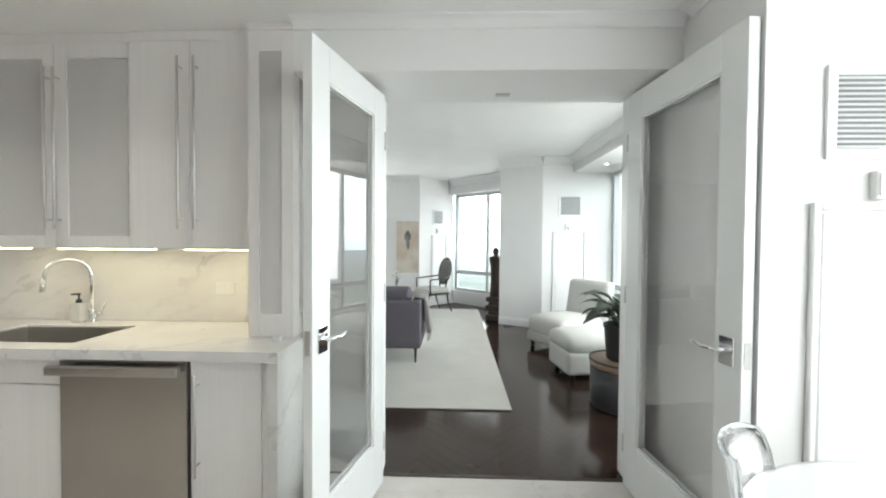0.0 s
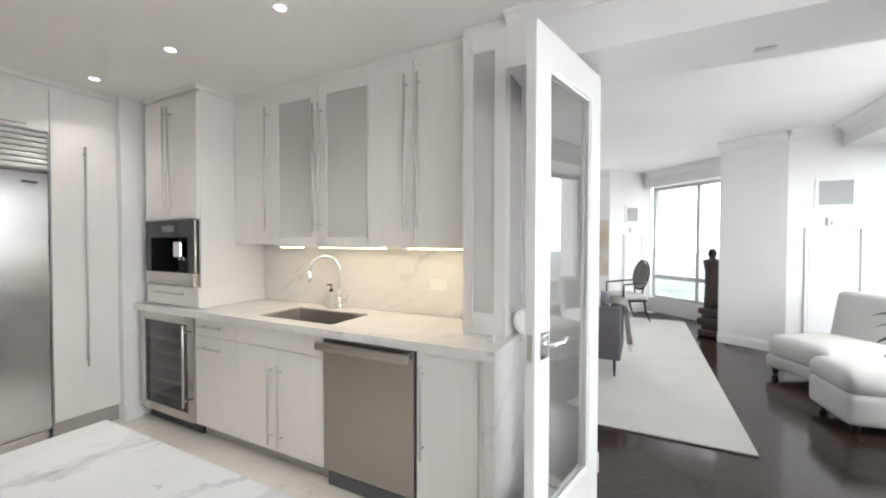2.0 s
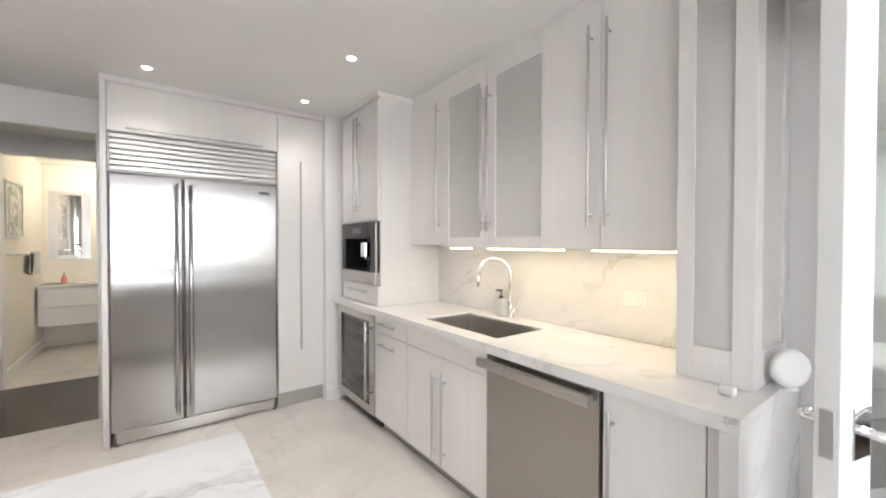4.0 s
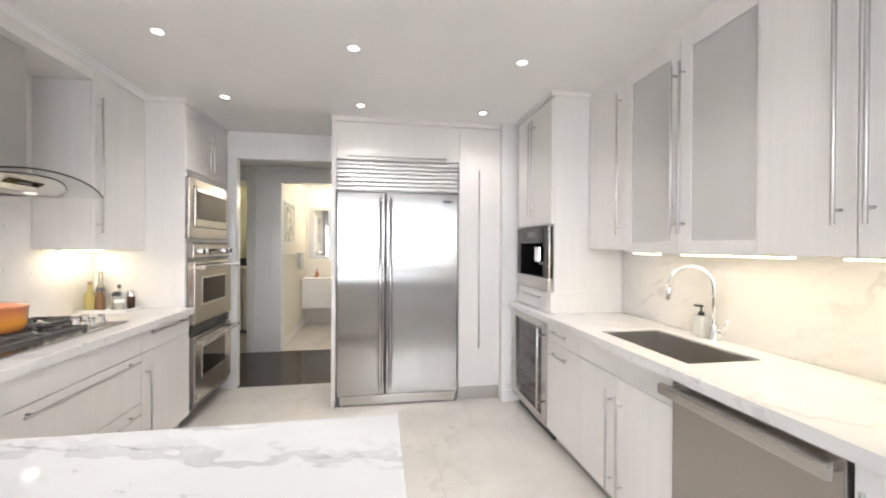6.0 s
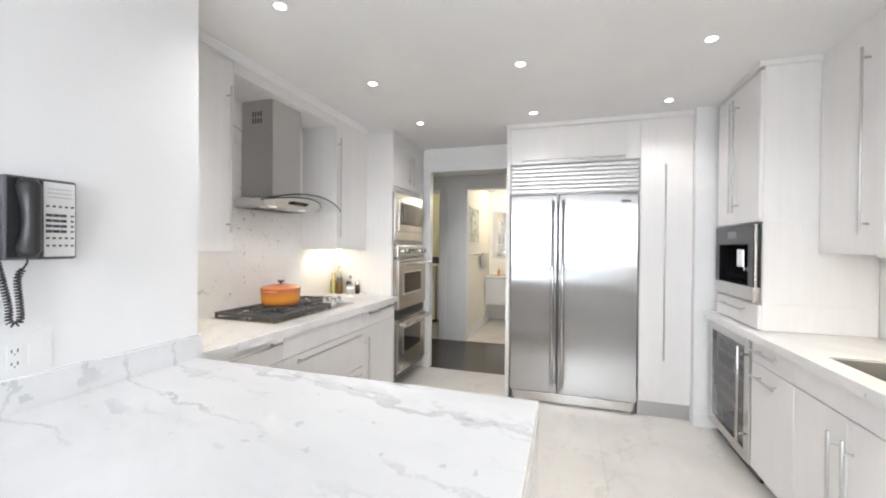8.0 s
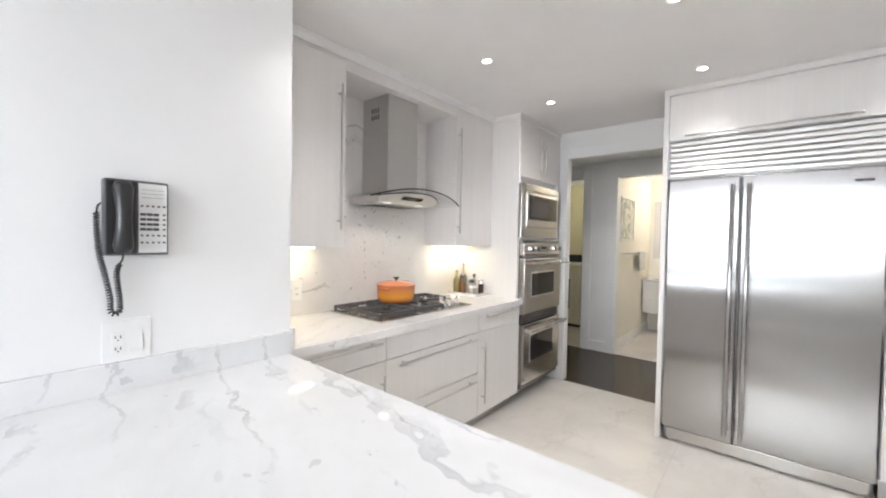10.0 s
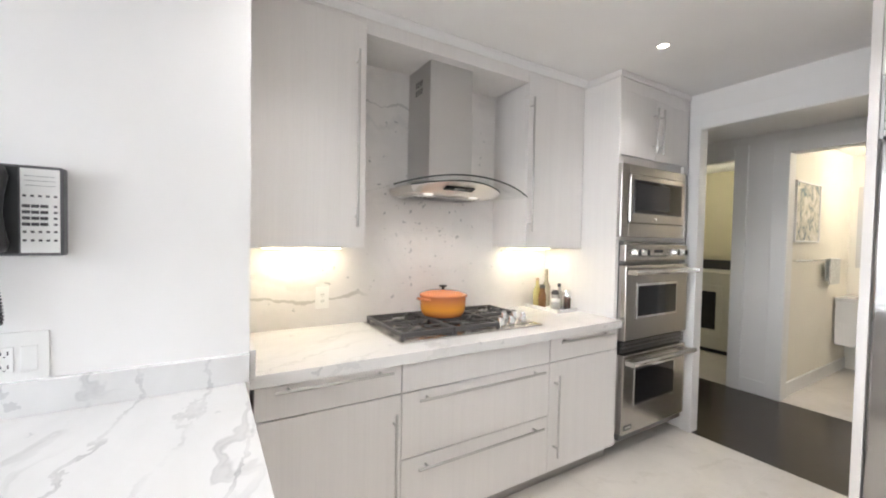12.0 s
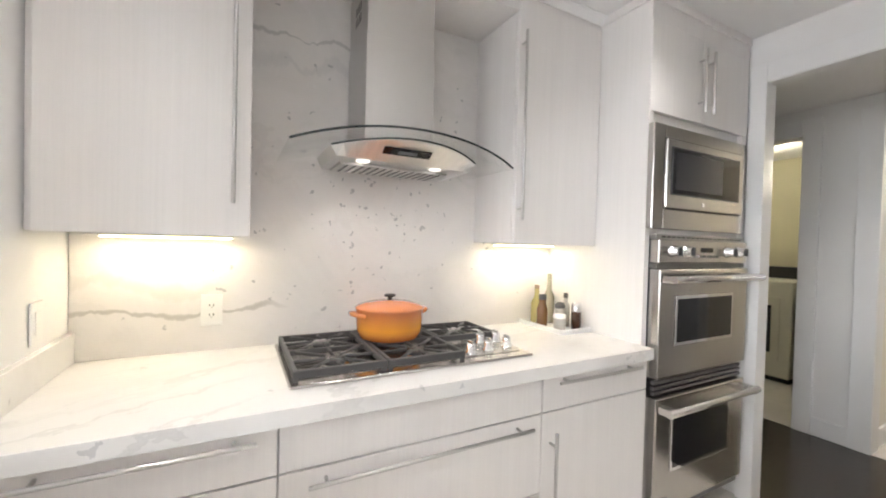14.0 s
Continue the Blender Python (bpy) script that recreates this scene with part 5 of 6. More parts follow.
def microwave():
    a, b, y = -3.897, -3.150, -0.3325
    m = thing("microwave", "built-in stainless steel microwave with a wide trim frame", "microwave", (-3.52, -0.5, 1.43))
    part("case", bxs([(a + 0.03, b - 0.04, -0.85, y - 0.003, 1.432, 1.89)], 0.002), DULL, m)
    part("trim_frame", bxs([(a, a + 0.029, y, y + 0.030, 1.424, 1.888), (b - 0.078, b, y, y + 0.030, 1.424, 1.888), (a + 0.0291, b - 0.0781, y, y + 0.030, 1.424, 1.515), (a + 0.0291, b - 0.0781, y, y + 0.030, 1.831, 1.888)], 0.004), STEEL, m)
    d = part("door", bxs([(a + 0.032, b - 0.081, y, y + 0.040, 1.518, 1.828)], 0.007), STEEL, m)
    part("bezel", bxs([(a + 0.070, b - 0.112, y + 0.0402, y + 0.043, 1.578, 1.794)], 0.0015), GREYP, d)
    part("window", bxs([(a + 0.076, b - 0.118, y + 0.0432, y + 0.045, 1.584, 1.788)], 0.001), BLACKG, d, "dark glass window")
    part("inner_window", bxs([(a + 0.23, b - 0.135, y + 0.0452, y + 0.046, 1.602, 1.770)], 0.0003), DIMGLASS, d)
    part("badge", bxs([(-3.525, -3.510, y + 0.0403, y + 0.043, 1.538, 1.554)], 0.002), CHROME, d, "small round maker's mark")


microwave()


def wall_oven():
    a, b, y = -3.915, -3.185, -0.331
    c0 = Vector((-3.55, -0.5, 0.12))
    o = thing("double_wall_oven", "stainless steel double wall oven with dark windows", "oven", tuple(c0))
    part("case", bxs([(a + 0.01, b - 0.01, -0.90, y - 0.003, 0.125, 1.39)], 0.002), GREYP, o)
    part("top_vent", bxs([(a, b, y, y + 0.030, 1.378, 1.400)], 0.002), DULL, o)
    for i in range(18):
        x = a + 0.05 + 0.037 * i
        part("vent_slot", bxs([(x - 0.013, x + 0.013, y + 0.0302, y + 0.0308, 1.385, 1.392)], 0), BLACK, o)
    cp = part("control_panel", bxs([(a, b, y, y + 0.045, 1.272, 1.377)], 0.004), STEEL, o)
    for x in (-3.275, -3.372, -3.728, -3.825):
        k = part("knob", swap(lathe([(0, 0.034), (0.019, 0.034), (0.021, 0.030), (0.022, 0.010), (0.028, 0.005), (0.028, 0)], 20), "xzy"), CHROME, cp, "chrome control knob")
        k.location = Vector((x, y + 0.0455, 1.326)) - c0 + ORIGIN[k]
        g = part("knob_grip", bxs([(-0.005, 0.005, 0.034, 0.046, -0.019, 0.019)], 0.002), BLACK, cp)
        g.location = k.location
    part("clock", bxs([(-3.60, -3.50, y + 0.0453, y + 0.047, 1.322, 1.344)], 0.0005), BLACKG, cp, "black clock display")
    for x in (-3.63, -3.575, -3.52, -3.465):
        part("selector", bxs([(x - 0.018, x + 0.018, y + 0.0453, y + 0.050, 1.296, 1.309)], 0.002), BADGE, cp)
    part("vent_trim", bxs([(a, b, y, y + 0.034, 1.248, 1.270)], 0.001), BADGE, o, "dark vent strip")
    for z0, z1, w0, w1 in ((0.760, 1.245, 0.914, 1.110), (0.158, 0.672, 0.345, 0.568)):
        d = part("door", bxs([(a, b, y, y + 0.055, z0, z1)], 0.006), STEEL, o)
        part("window_frame", bxs([(a + 0.145, b - 0.112, y + 0.0552, y + 0.060, w0 - 0.016, w1 + 0.016)], 0.004), CHROME, d, "bright rounded window frame")
        part("window", bxs([(a + 0.159, b - 0.126, y + 0.0602, y + 0.0615, w0, w1)], 0.0005), BLACKG, d, "black oven window")
        h = tube([(a - 0.004, y + 0.118, z1 - 0.040), (b + 0.004, y + 0.118, z1 - 0.040)], 0.0165, seg=16)
        for x in (a + 0.030, b - 0.030):
            bx(x - 0.024, x + 0.024, y + 0.0552, y + 0.126, z1 - 0.060, z1 - 0.026, 0.007, h)
        part("handle", h, STEEL, d, "thick steel bar handle")
    part("middle_grille", bxs([(a, b, y, y + 0.02, 0.678, 0.756)], 0.001), BLACK, o)
    for i in range(3):
        part("slat", bxs([(a + 0.004, b - 0.004, y + 0.0205, y + 0.038, 0.682 + 0.024 * i, 0.697 + 0.024 * i)], 0.003), BADGE, o)
    part("badge", bxs([(-3.285, -3.205, y + 0.0553, y + 0.058, 0.188, 0.220)], 0.0008), BADGE, o, "small raised maker's plate")
    part("badge_line", bxs([(-3.275, -3.215, y + 0.0582, y + 0.0588, 0.199, 0.209)], 0), CHROME, o)
    part("bottom_trim", bxs([(a, b, y - 0.004, y + 0.035, 0.118, 0.150)], 0.002), BADGE, o)


BADGE = brushed("badge_steel", (0.25, 0.25, 0.25), 0.4)
wall_oven()


def spice_tray():
    x0, x1, y0, y1, z = -3.135, -2.935, -0.915, -0.60, TC
    t = single("serving_tray", bxs([(x0, x1, y0, y1, z + 0.0002, z + 0.006), (x0, x0 + 0.007, y0, y1, z + 0.0062, z + 0.024), (x1 - 0.007, x1, y0, y1, z + 0.0062, z + 0.024), (x0 + 0.0071, x1 - 0.0071, y0, y0 + 0.007, z + 0.0062, z + 0.024), (x0 + 0.0071, x1 - 0.0071, y1 - 0.007, y1, z + 0.0062, z + 0.024)], 0.001), WHITEP, "small white rectangular tray on the counter", "tray")
    zz = z + 0.0064
    def bottle(name, x, y, prof, m, cap, capm, label):
        b = thing(name, label, "bottle", (x, y, zz))
        part("glass", lathe(prof, 20, (x, y, zz)), m, b)
        part("cap", lathe(cap, 16, (x, y, zz)), capm, b)
    oil = mat("olive_oil", (0.74, 0.64, 0.26), 0.08, 0.0, Transmission_Weight=0.5)
    pale = mat("pale_glass", (0.70, 0.66, 0.55), 0.08, 0.0, Transmission_Weight=0.6)
    vin = mat("dark_vinegar", (0.05, 0.02, 0.012), 0.1)
    amber = mat("amber_glass", (0.16, 0.08, 0.03), 0.1)
    jar = mat("jar_glass", (0.60, 0.58, 0.55), 0.12, 0.0, Transmission_Weight=0.3)
    steel = CHROME
    bottle("oil_bottle", -3.02, -0.875, [(0, 0), (0.030, 0), (0.031, 0.01), (0.031, 0.11), (0.014, 0.145), (0.012, 0.185), (0, 0.185)], oil, [(0.013, 0.185), (0.013, 0.205), (0, 0.206)], TAN, "tall bottle of golden olive oil")
    bottle("vinegar_bottle", -3.085, -0.85, [(0, 0), (0.029, 0), (0.030, 0.01), (0.030, 0.14), (0.013, 0.185), (0.012, 0.27), (0, 0.27)], pale, [(0.0135, 0.27), (0.0135, 0.31), (0, 0.311)], WHITEP, "tall pale glass bottle with a white cap")
    bottle("spice_bottle", -2.985, -0.79, [(0, 0), (0.027, 0), (0.028, 0.008), (0.028, 0.09), (0.018, 0.12), (0.018, 0.14), (0, 0.14)], amber, [(0.02, 0.14), (0.02, 0.165), (0, 0.166)], KEY, "squat amber bottle of sauce")
    bottle("pepper_mill", -3.05, -0.73, [(0, 0), (0.026, 0), (0.027, 0.01), (0.022, 0.06), (0.025, 0.10), (0, 0.10)], jar, [(0.026, 0.1), (0.027, 0.115), (0.016, 0.13), (0, 0.131)], KEY, "glass jar with a dark lid")
    bottle("salt_jar", -3.00, -0.68, [(0, 0), (0.030, 0), (0.031, 0.008), (0.031, 0.06), (0, 0.06)], jar, [(0.031, 0.06), (0.031, 0.078), (0, 0.08)], WHITEP, "short white spice jar")
    bottle("pepper_grinder", -3.095, -0.66, [(0, 0), (0.024, 0), (0.024, 0.09), (0, 0.09)], vin, [(0.024, 0.09), (0.025, 0.125), (0.018, 0.135), (0, 0.136)], steel, "black and steel pepper grinder")
    bottle("spice_bottle", -3.10, -0.74, [(0, 0), (0.022, 0), (0.022, 0.11), (0.010, 0.13), (0.010, 0.15), (0, 0.15)], jar, [(0.012, 0.15), (0.012, 0.175), (0, 0.176)], KEY, "slim glass bottle with a black cap")


spice_tray()


def wall_plate(name, label, face, p, w, h, kind):
    """A socket or switch plate centred at p on a wall."""
    o = thing(name, label, "wall plate", p, {"+y": 0, "-y": 180, "-x": 90, "+x": -90}[face], world=False)
    part("plate", bxs([(-w / 2, w / 2, 0.0003, 0.006, -h / 2, h / 2)], 0.002), WHITEP, o)
    n = len(kind)
    for i, k in enumerate(kind):
        x = (i - (n - 1) / 2) * 0.046
        part("insert", bxs([(x - 0.0165, x + 0.0165, 0.0062, 0.0085, -0.033, 0.033)], 0.001), WHITEP, o)
        if k == "o":
            for z in (-0.018, 0.018):
                part("socket", bxs([(x - 0.008, x - 0.005, 0.0086, 0.0092, z - 0.005, z + 0.005), (x + 0.005, x + 0.008, 0.0086, 0.0092, z - 0.004, z + 0.004), (x - 0.002, x + 0.002, 0.0086, 0.0092, z - 0.011, z - 0.008)], 0), KEY, o, "dark socket holes")
    return o


wall_plate("socket_plate", "white double socket and switch plate under the telephone", "+y", (-0.511, -0.24, 1.057), 0.124, 0.142, "so")
wall_plate("socket_plate", "white socket plate on the marble splashback", "+y", (-1.471, -0.93, 1.06), 0.072, 0.118, "o")
wall_plate("switch_plate", "white switch plate on the end of the wall pier", "-x", (-1.0625, -0.69, 1.085), 0.075, 0.12, "s")
wall_plate("socket_plate", "white socket plate on the marble over the worktop", "-y", (-0.93, 2.849, 1.10), 0.115, 0.072, "s")


def telephone():
    x0, x1, z0, z1, y = -0.612, -0.450, 1.330, 1.562, -0.2395
    t = thing("wall_telephone", "black corded wall telephone with a white keypad", "telephone", ((x0 + x1) / 2, y, z0))
    bm = bxs([(x0, x1, y + 0.001, y + 0.045, z0, z1)], 0.006)
    part("body", bm, GREYP, t)
    xs = -0.548 + 0.02
    part("keypad_plate", bxs([(x0 + 0.006, xs - 0.004, y + 0.0452, y + 0.048, z0 + 0.008, z1 - 0.008)], 0.001), WHITEP, t, "white key panel")
    part("cradle", bxs([(xs, x1 - 0.004, y + 0.0452, y + 0.0475, z0 + 0.006, z1 - 0.006)], 0.001), BLACK, t)
    hx = (xs + x1 - 0.004) / 2
    bm = tube([(hx, y + 0.062, z0 + 0.012), (hx, y + 0.066, z0 + 0.03), (hx, y + 0.076, z0 + 0.075), (hx, y + 0.078, z0 + 0.11), (hx, y + 0.076, z0 + 0.15), (hx, y + 0.066, z1 - 0.03), (hx, y + 0.062, z1 - 0.012)], [0.020, 0.026, 0.021, 0.019, 0.021, 0.026, 0.020], seg=16)
    part("handset", bm, BLACK, t, "black telephone handset")
    W = x0 + 0.006 - (xs - 0.004)
    kx0, kx1 = x0 + 0.014, xs - 0.012
    def key(u, z, w=0.007, h=0.0055):
        x = kx1 + (kx0 - kx1) * u
        part("key", bxs([(x - w / 2, x + w / 2, y + 0.0482, y + 0.0505, z - h / 2, z + h / 2)], 0.0008), KEY, t)
    for i in range(5):
        key(i / 4, z1 - 0.078), key(i / 4, z1 - 0.170), key(i / 4, z1 - 0.192)
    for r in range(4):
        for i in range(3):
            key(0.05 + i * 0.29, z1 - 0.104 - 0.0155 * r, 0.015, 0.008)
        key(1.0, z1 - 0.104 - 0.0155 * r)
    for i in range(3):
        part("caption_line", bxs([(kx0, kx1, y + 0.0482, y + 0.0486, z1 - 0.028 - 0.012 * i, z1 - 0.0268 - 0.012 * i)], 0), INK, t)
    # coiled cord: from the base's far side down, round and up to the handset
    way = [Vector(p) for p in ((x1 + 0.004, y + 0.03, z1 - 0.075), (x1 + 0.014, y + 0.03, z1 - 0.10), (x1 + 0.010, y + 0.03, z0 + 0.02), (x1 - 0.004, y + 0.03, z0 - 0.06), (x1 - 0.016, y + 0.03, z0 - 0.13), (x1 - 0.017, y + 0.03, z0 - 0.168), (x1 - 0.028, y + 0.032, z0 - 0.178), (x1 - 0.038, y + 0.034, z0 - 0.165), (x1 - 0.036, y + 0.035, z0 - 0.12), (x1 - 0.030, y + 0.04, z0 - 0.05), (hx, y + 0.055, z0 - 0.01), (hx, y + 0.06, z0 + 0.012))]
    fine = []
    for i in range(len(way) - 1):
        p0, p1, p2, p3 = way[max(i - 1, 0)], way[i], way[i + 1], way[min(i + 2, len(way) - 1)]
        for k in range(150):
            s = k / 150
            fine.append(0.5 * ((2 * p1) + (p2 - p0) * s + (2 * p0 - 5 * p1 + 4 * p2 - p3) * s * s + (3 * p1 - p0 - 3 * p2 + p3) * s ** 3))
    cum, out = 0.0, []
    for i, p in enumerate(fine):
        d = (fine[min(i + 1, len(fine) - 1)] - fine[max(i - 1, 0)]).normalized()
        if i:
            cum += (p - fine[i - 1]).length
        n1 = Vector((0, 1, 0))
        n2 = d.cross(n1).normalized()
        loose = 0.12 if i < 160 or i > len(fine) - 220 else 1.0
        steps = 2
        a = cum / 0.0085 * 2 * math.pi
        out.append(p + loose * 0.0065 * (math.cos(a) * n1 + math.sin(a) * n2))
    part("cord", tube(out, 0.0024, seg=6), BLACK, t, "coiled black cord")


telephone()


# ---- peninsula ----
P0, P1, PY, PZ = -1.046, -0.10, 1.158, 0.905
c = thing("peninsula_counter", "white veined marble peninsula worktop with low upstand", "countertop", (-0.66, 0.5, PZ - 0.045))
part("slab", bxs([(P0, P1, -0.238, PY, PZ - 0.045, PZ)], 0.002), MARBLE, c)
part("waterfall_end", bxs([(P0 + 0.0, P1, PY - 0.04, PY, 0.001, PZ - 0.0455)], 0.002), MARBLE, c)
part("upstand", bxs([(-1.058, 0.30, -0.2395, -0.218, PZ + 0.0005, 0.998)], 0.001), MARBLE, c)
base_unit("peninsula_cabinet", "-x", -1.022, -0.5, -0.238, 0.45, [("door", -0.238, 0.106, KZ, 0.857, (True, 0.065, 0.67, 0.26)), ("door", 0.106, 0.45, KZ, 0.857, (True, 0.147, 0.67, 0.26))], "white wood-grain cabinet under the peninsula", z1=0.858)
base_unit("peninsula_cabinet", "-x", -1.022, -0.5, 0.451, 1.118, [("door", 0.451, 0.79, KZ, 0.857, (True, 0.75, 0.67, 0.26)), ("door", 0.79, 1.118, KZ, 0.857, (True, 0.83, 0.67, 0.26))], "white wood-grain cabinet under the peninsula", z1=0.858)


# ---- ceiling downlights ----
def downlight(x, y, z, power, group):
    d = thing("downlight", "small round white recessed ceiling light, lit", "ceiling light", (x, y, z - 0.006), group=group)
    part("ring", lathe([(0.025, -0.0005), (0.034, -0.0015), (0.037, -0.005), (0.032, -0.006), (0.027, -0.004), (0.025, -0.0005)], 28, (x, y, z)), WHITEP, d)
    part("bulb", lathe([(0, -0.004), (0.016, -0.004), (0.0245, -0.001)], 24, (x, y, z)), BULB, d, "glowing lamp")
    lamp("downlight_lamp", "SPOT", look((x, y, z - 0.012), (x, y + 0.0001, 0)), power, (1, 0.95, 0.92), cone=116)


for x in (-1.29, -2.18, -3.068):
    for y in (-0.025, 0.96, 1.94):
        downlight(x, y, CZ, 12.5 if x < -3 else 17.0, "kitchen downlights")
for y in (3.6, 4.6, 5.6):
    downlight(2.55, y + 0.5, 2.48, 1.5, "living room soffit downlights")
downlight(-4.72, 0.45, 2.40, 34.0, "hall downlights")
lamp("bath_lamp", "POINT", pose(-6.6, 0.55, 2.15), 19, (1, 0.87, 0.68))
# unseen fill without a fixture, added to light the laundry
lamp("laundry_lamp", "POINT", pose(-6.3, -1.2, 2.2), 6, (1, 0.90, 0.66))


# ---- vents, panels and small wall fixtures ----
def wall_vent(label, at, rz, w=0.34, h=0.33):
    """at: the middle of its back on the wall; it looks along its own -y."""
    v = thing("air_vent", label, "air vent", at, rz, world=False)
    b = 0.035
    part("frame", bxs([(-w / 2, -w / 2 + b, -0.012, -0.0005, -h / 2, h / 2), (w / 2 - b, w / 2, -0.012, -0.0005, -h / 2, h / 2), (-w / 2 + b, w / 2 - b, -0.012, -0.0005, h / 2 - b, h / 2), (-w / 2 + b, w / 2 - b, -0.012, -0.0005, -h / 2, -h / 2 + b)], 0.003), TRIM, v)
    part("backing", bxs([(-w / 2 + b, w / 2 - b, -0.003, -0.0006, -h / 2 + b, h / 2 - b)], 0), VENTBACK, v)
    n = 14
    for i in range(n):
        z = -h / 2 + b + (h - 2 * b) * (i + 0.5) / n
        bm = prism([(-0.012, z - 0.007), (-0.0105, z - 0.008), (-0.0035, z + 0.003), (-0.0045, z + 0.004)], -w / 2 + b, w / 2 - b)
        part("slat", swap(bm, "zxy"), VENTM, v)
    return v


VENTBACK = mat("vent_duct_grey", (0.30, 0.30, 0.31), 0.6)
VENTM = paint("vent_paint", (0.62, 0.63, 0.63), 0.45)


def access_panel(label, at, rz, w, h):
    """A moulded wall panel standing on the baseboard; at: the middle of its foot."""
    p = thing("wall_panel", label, "wall panel", at, rz, world=False)
    b = 0.028
    part("moulding", bxs([(-w / 2, -w / 2 + b, -0.022, -0.0005, 0, h), (w / 2 - b, w / 2, -0.022, -0.0005, 0, h), (-w / 2 + b, w / 2 - b, -0.022, -0.0005, h - b, h), (-w / 2 + b, w / 2 - b, -0.022, -0.0005, 0, b)], 0.007), TRIM, p)
    part("door", bxs([(-w / 2 + b + 0.014, w / 2 - b - 0.014, -0.012, -0.001, b + 0.014, h - b - 0.014)], 0.003), TRIM, p)
    return p


def sensor(label, at, rz):
    s = thing("thermostat", label, "thermostat", at, rz, world=False)
    part("body", bxs([(-0.035, 0.035, -0.028, -0.0005, -0.05, 0.05)], 0.005), WHITEP, s)
    part("scale", bxs([(-0.004, 0.012, -0.0292, -0.0283, -0.042, 0.0)], 0.0003), INK, s)
    part("cover", bxs([(-0.028, -0.010, -0.034, -0.0284, -0.04, 0.04)], 0.002), WHITEP, s)
    return s


wall_vent("white louvred wall vent in the kitchen", (1.91, 2.0, 1.857), 0)
access_panel("white moulded wall panel under the vent", (2.0, 2.0, 0.14), 0, 0.61, 1.40)
sensor("small white wall thermostat between vent and panel", (1.935, 2.0, 1.60), 0)
wall_vent("white louvred wall vent in the living room", (2.25, 6.78, 1.955), 0, 0.37, 0.35)
access_panel("white moulded wall panel behind the armchair", (2.24, 6.78, 0.14), 0, 0.52, 1.41)
sensor("small white wall thermostat over a panel", (2.21, 6.78, 1.62), 0)
sa = math.degrees(math.atan2(FA.y - VB[1], FA.x - VB[0]))
vm = (Vector(VB) + Vector(tuple(FA))) / 2
wall_vent("small grey wall vent beside the corner window", (vm.x + 0.02, vm.y + 0.02, 1.90), sa, 0.33, 0.33)
access_panel("white moulded wall panel beside the corner window", (vm.x + 0.04, vm.y + 0.04, 0.14), sa, 0.45, 1.37)
sensor("small white wall thermostat beside the corner window", (vm.x, vm.y, 1.60), sa)


# ---- living room ----
single("area_rug", bxs([(-2.3, 0.915, 3.755, 8.42, 0.0005, 0.014)], 0.005), RUG, "large pale cream wool rug on dark parquet", "rug")


def sofa():
    s = thing("sofa", "dark mauve-grey sofa with slim metal legs", "sofa", (-1.0, 5.3, 0.0145), 0, world=False)
    W, D = 2.12, 0.86
    x0, x1, y0, y1 = -W / 2, W / 2, -D / 2, D / 2
    part("base", soft_box(W - 0.24, D - 0.16, 0.16, (0, 0.05, 0.17), 0.02), SOFA, s)
    part("backrest", soft_box(W, 0.15, 0.53, (0, y0 + 0.075, 0.17), 0.02), SOFA, s)
    part("armrest", soft_box(0.11, D - 0.16, 0.53, (x1 - 0.055, 0.076, 0.17), 0.02), SOFA, s)
    part("armrest", soft_box(0.11, D - 0.16, 0.53, (x0 + 0.055, 0.076, 0.17), 0.02), SOFA, s)
    for x in (-0.48, 0.48):
        part("seat_cushion", soft_box(0.92, D - 0.17, 0.14, (x, 0.07, 0.335), 0.04, 0.02), SOFA, s)
        part("back_cushion", soft_box(0.90, 0.17, 0.36, (x, y0 + 0.24, 0.48), 0.06), SOFA, s)
    for x in (x0 + 0.06, x1 - 0.06):
        for y in (y0 + 0.06, y1 - 0.06):
            part("leg", tube([(x, y, 0.172), (x, y, 0.0)], [0.018, 0.009]), EBONY, s, "slim tapered dark leg")


sofa()


def throw():
    """A knitted throw hung over the sofa's arm, with folds and a fringe."""
    t = thing("throw_blanket", "pale beige fringed throw over the sofa's arm", "blanket", (0.06, 5.35, 0.72), 0, world=False)
    bm = bmesh.new()
    prof = [(-0.30, -0.16), (-0.24, -0.02), (-0.14, 0.012), (-0.06, 0.016), (0.005, 0.012), (0.025, -0.03), (0.03, -0.12), (0.04, -0.22), (0.05, -0.32), (0.06, -0.40)]
    n = 26
    rows = []
    for j in range(n + 1):
        v = j / n
        y = -0.36 + 0.62 * v
        row = []
        for i, (x, z) in enumerate(prof):
            k = i / (len(prof) - 1)
            f = 0.018 * math.sin(v * 19 + k * 1.5) * (0.3 + k) + 0.012 * math.sin(v * 41 + 2 * k)
            row.append(bm.verts.new((x + f + 0.012, y * (1 - 0.15 * k) - 0.04 * k, z + 0.008 + 0.010 * math.sin(v * 13 + i))))
        rows.append(row)
    for a, b in zip(rows, rows[1:]):
        for i in range(len(prof) - 1):
            bm.faces.new((a[i], a[i + 1], b[i + 1], b[i])).smooth = True
    r = bmesh.ops.solidify(bm, geom=list(bm.faces), thickness=0.008)
    part("cloth", bm, THROW, t)
    bm = bmesh.new()
    random.seed(3)
    for j in range(0, n + 1):
        y = (-0.36 + 0.62 * j / n) * 0.85 - 0.04
        x = 0.075 + random.uniform(-0.012, 0.012)
        tube([(x, y, -0.388), (x + 0.006, y + random.uniform(-0.01, 0.01), -0.43), (x + random.uniform(-0.01, 0.02), y + random.uniform(-0.02, 0.02), -0.48)], [0.005, 0.004, 0.002], bm, 5)
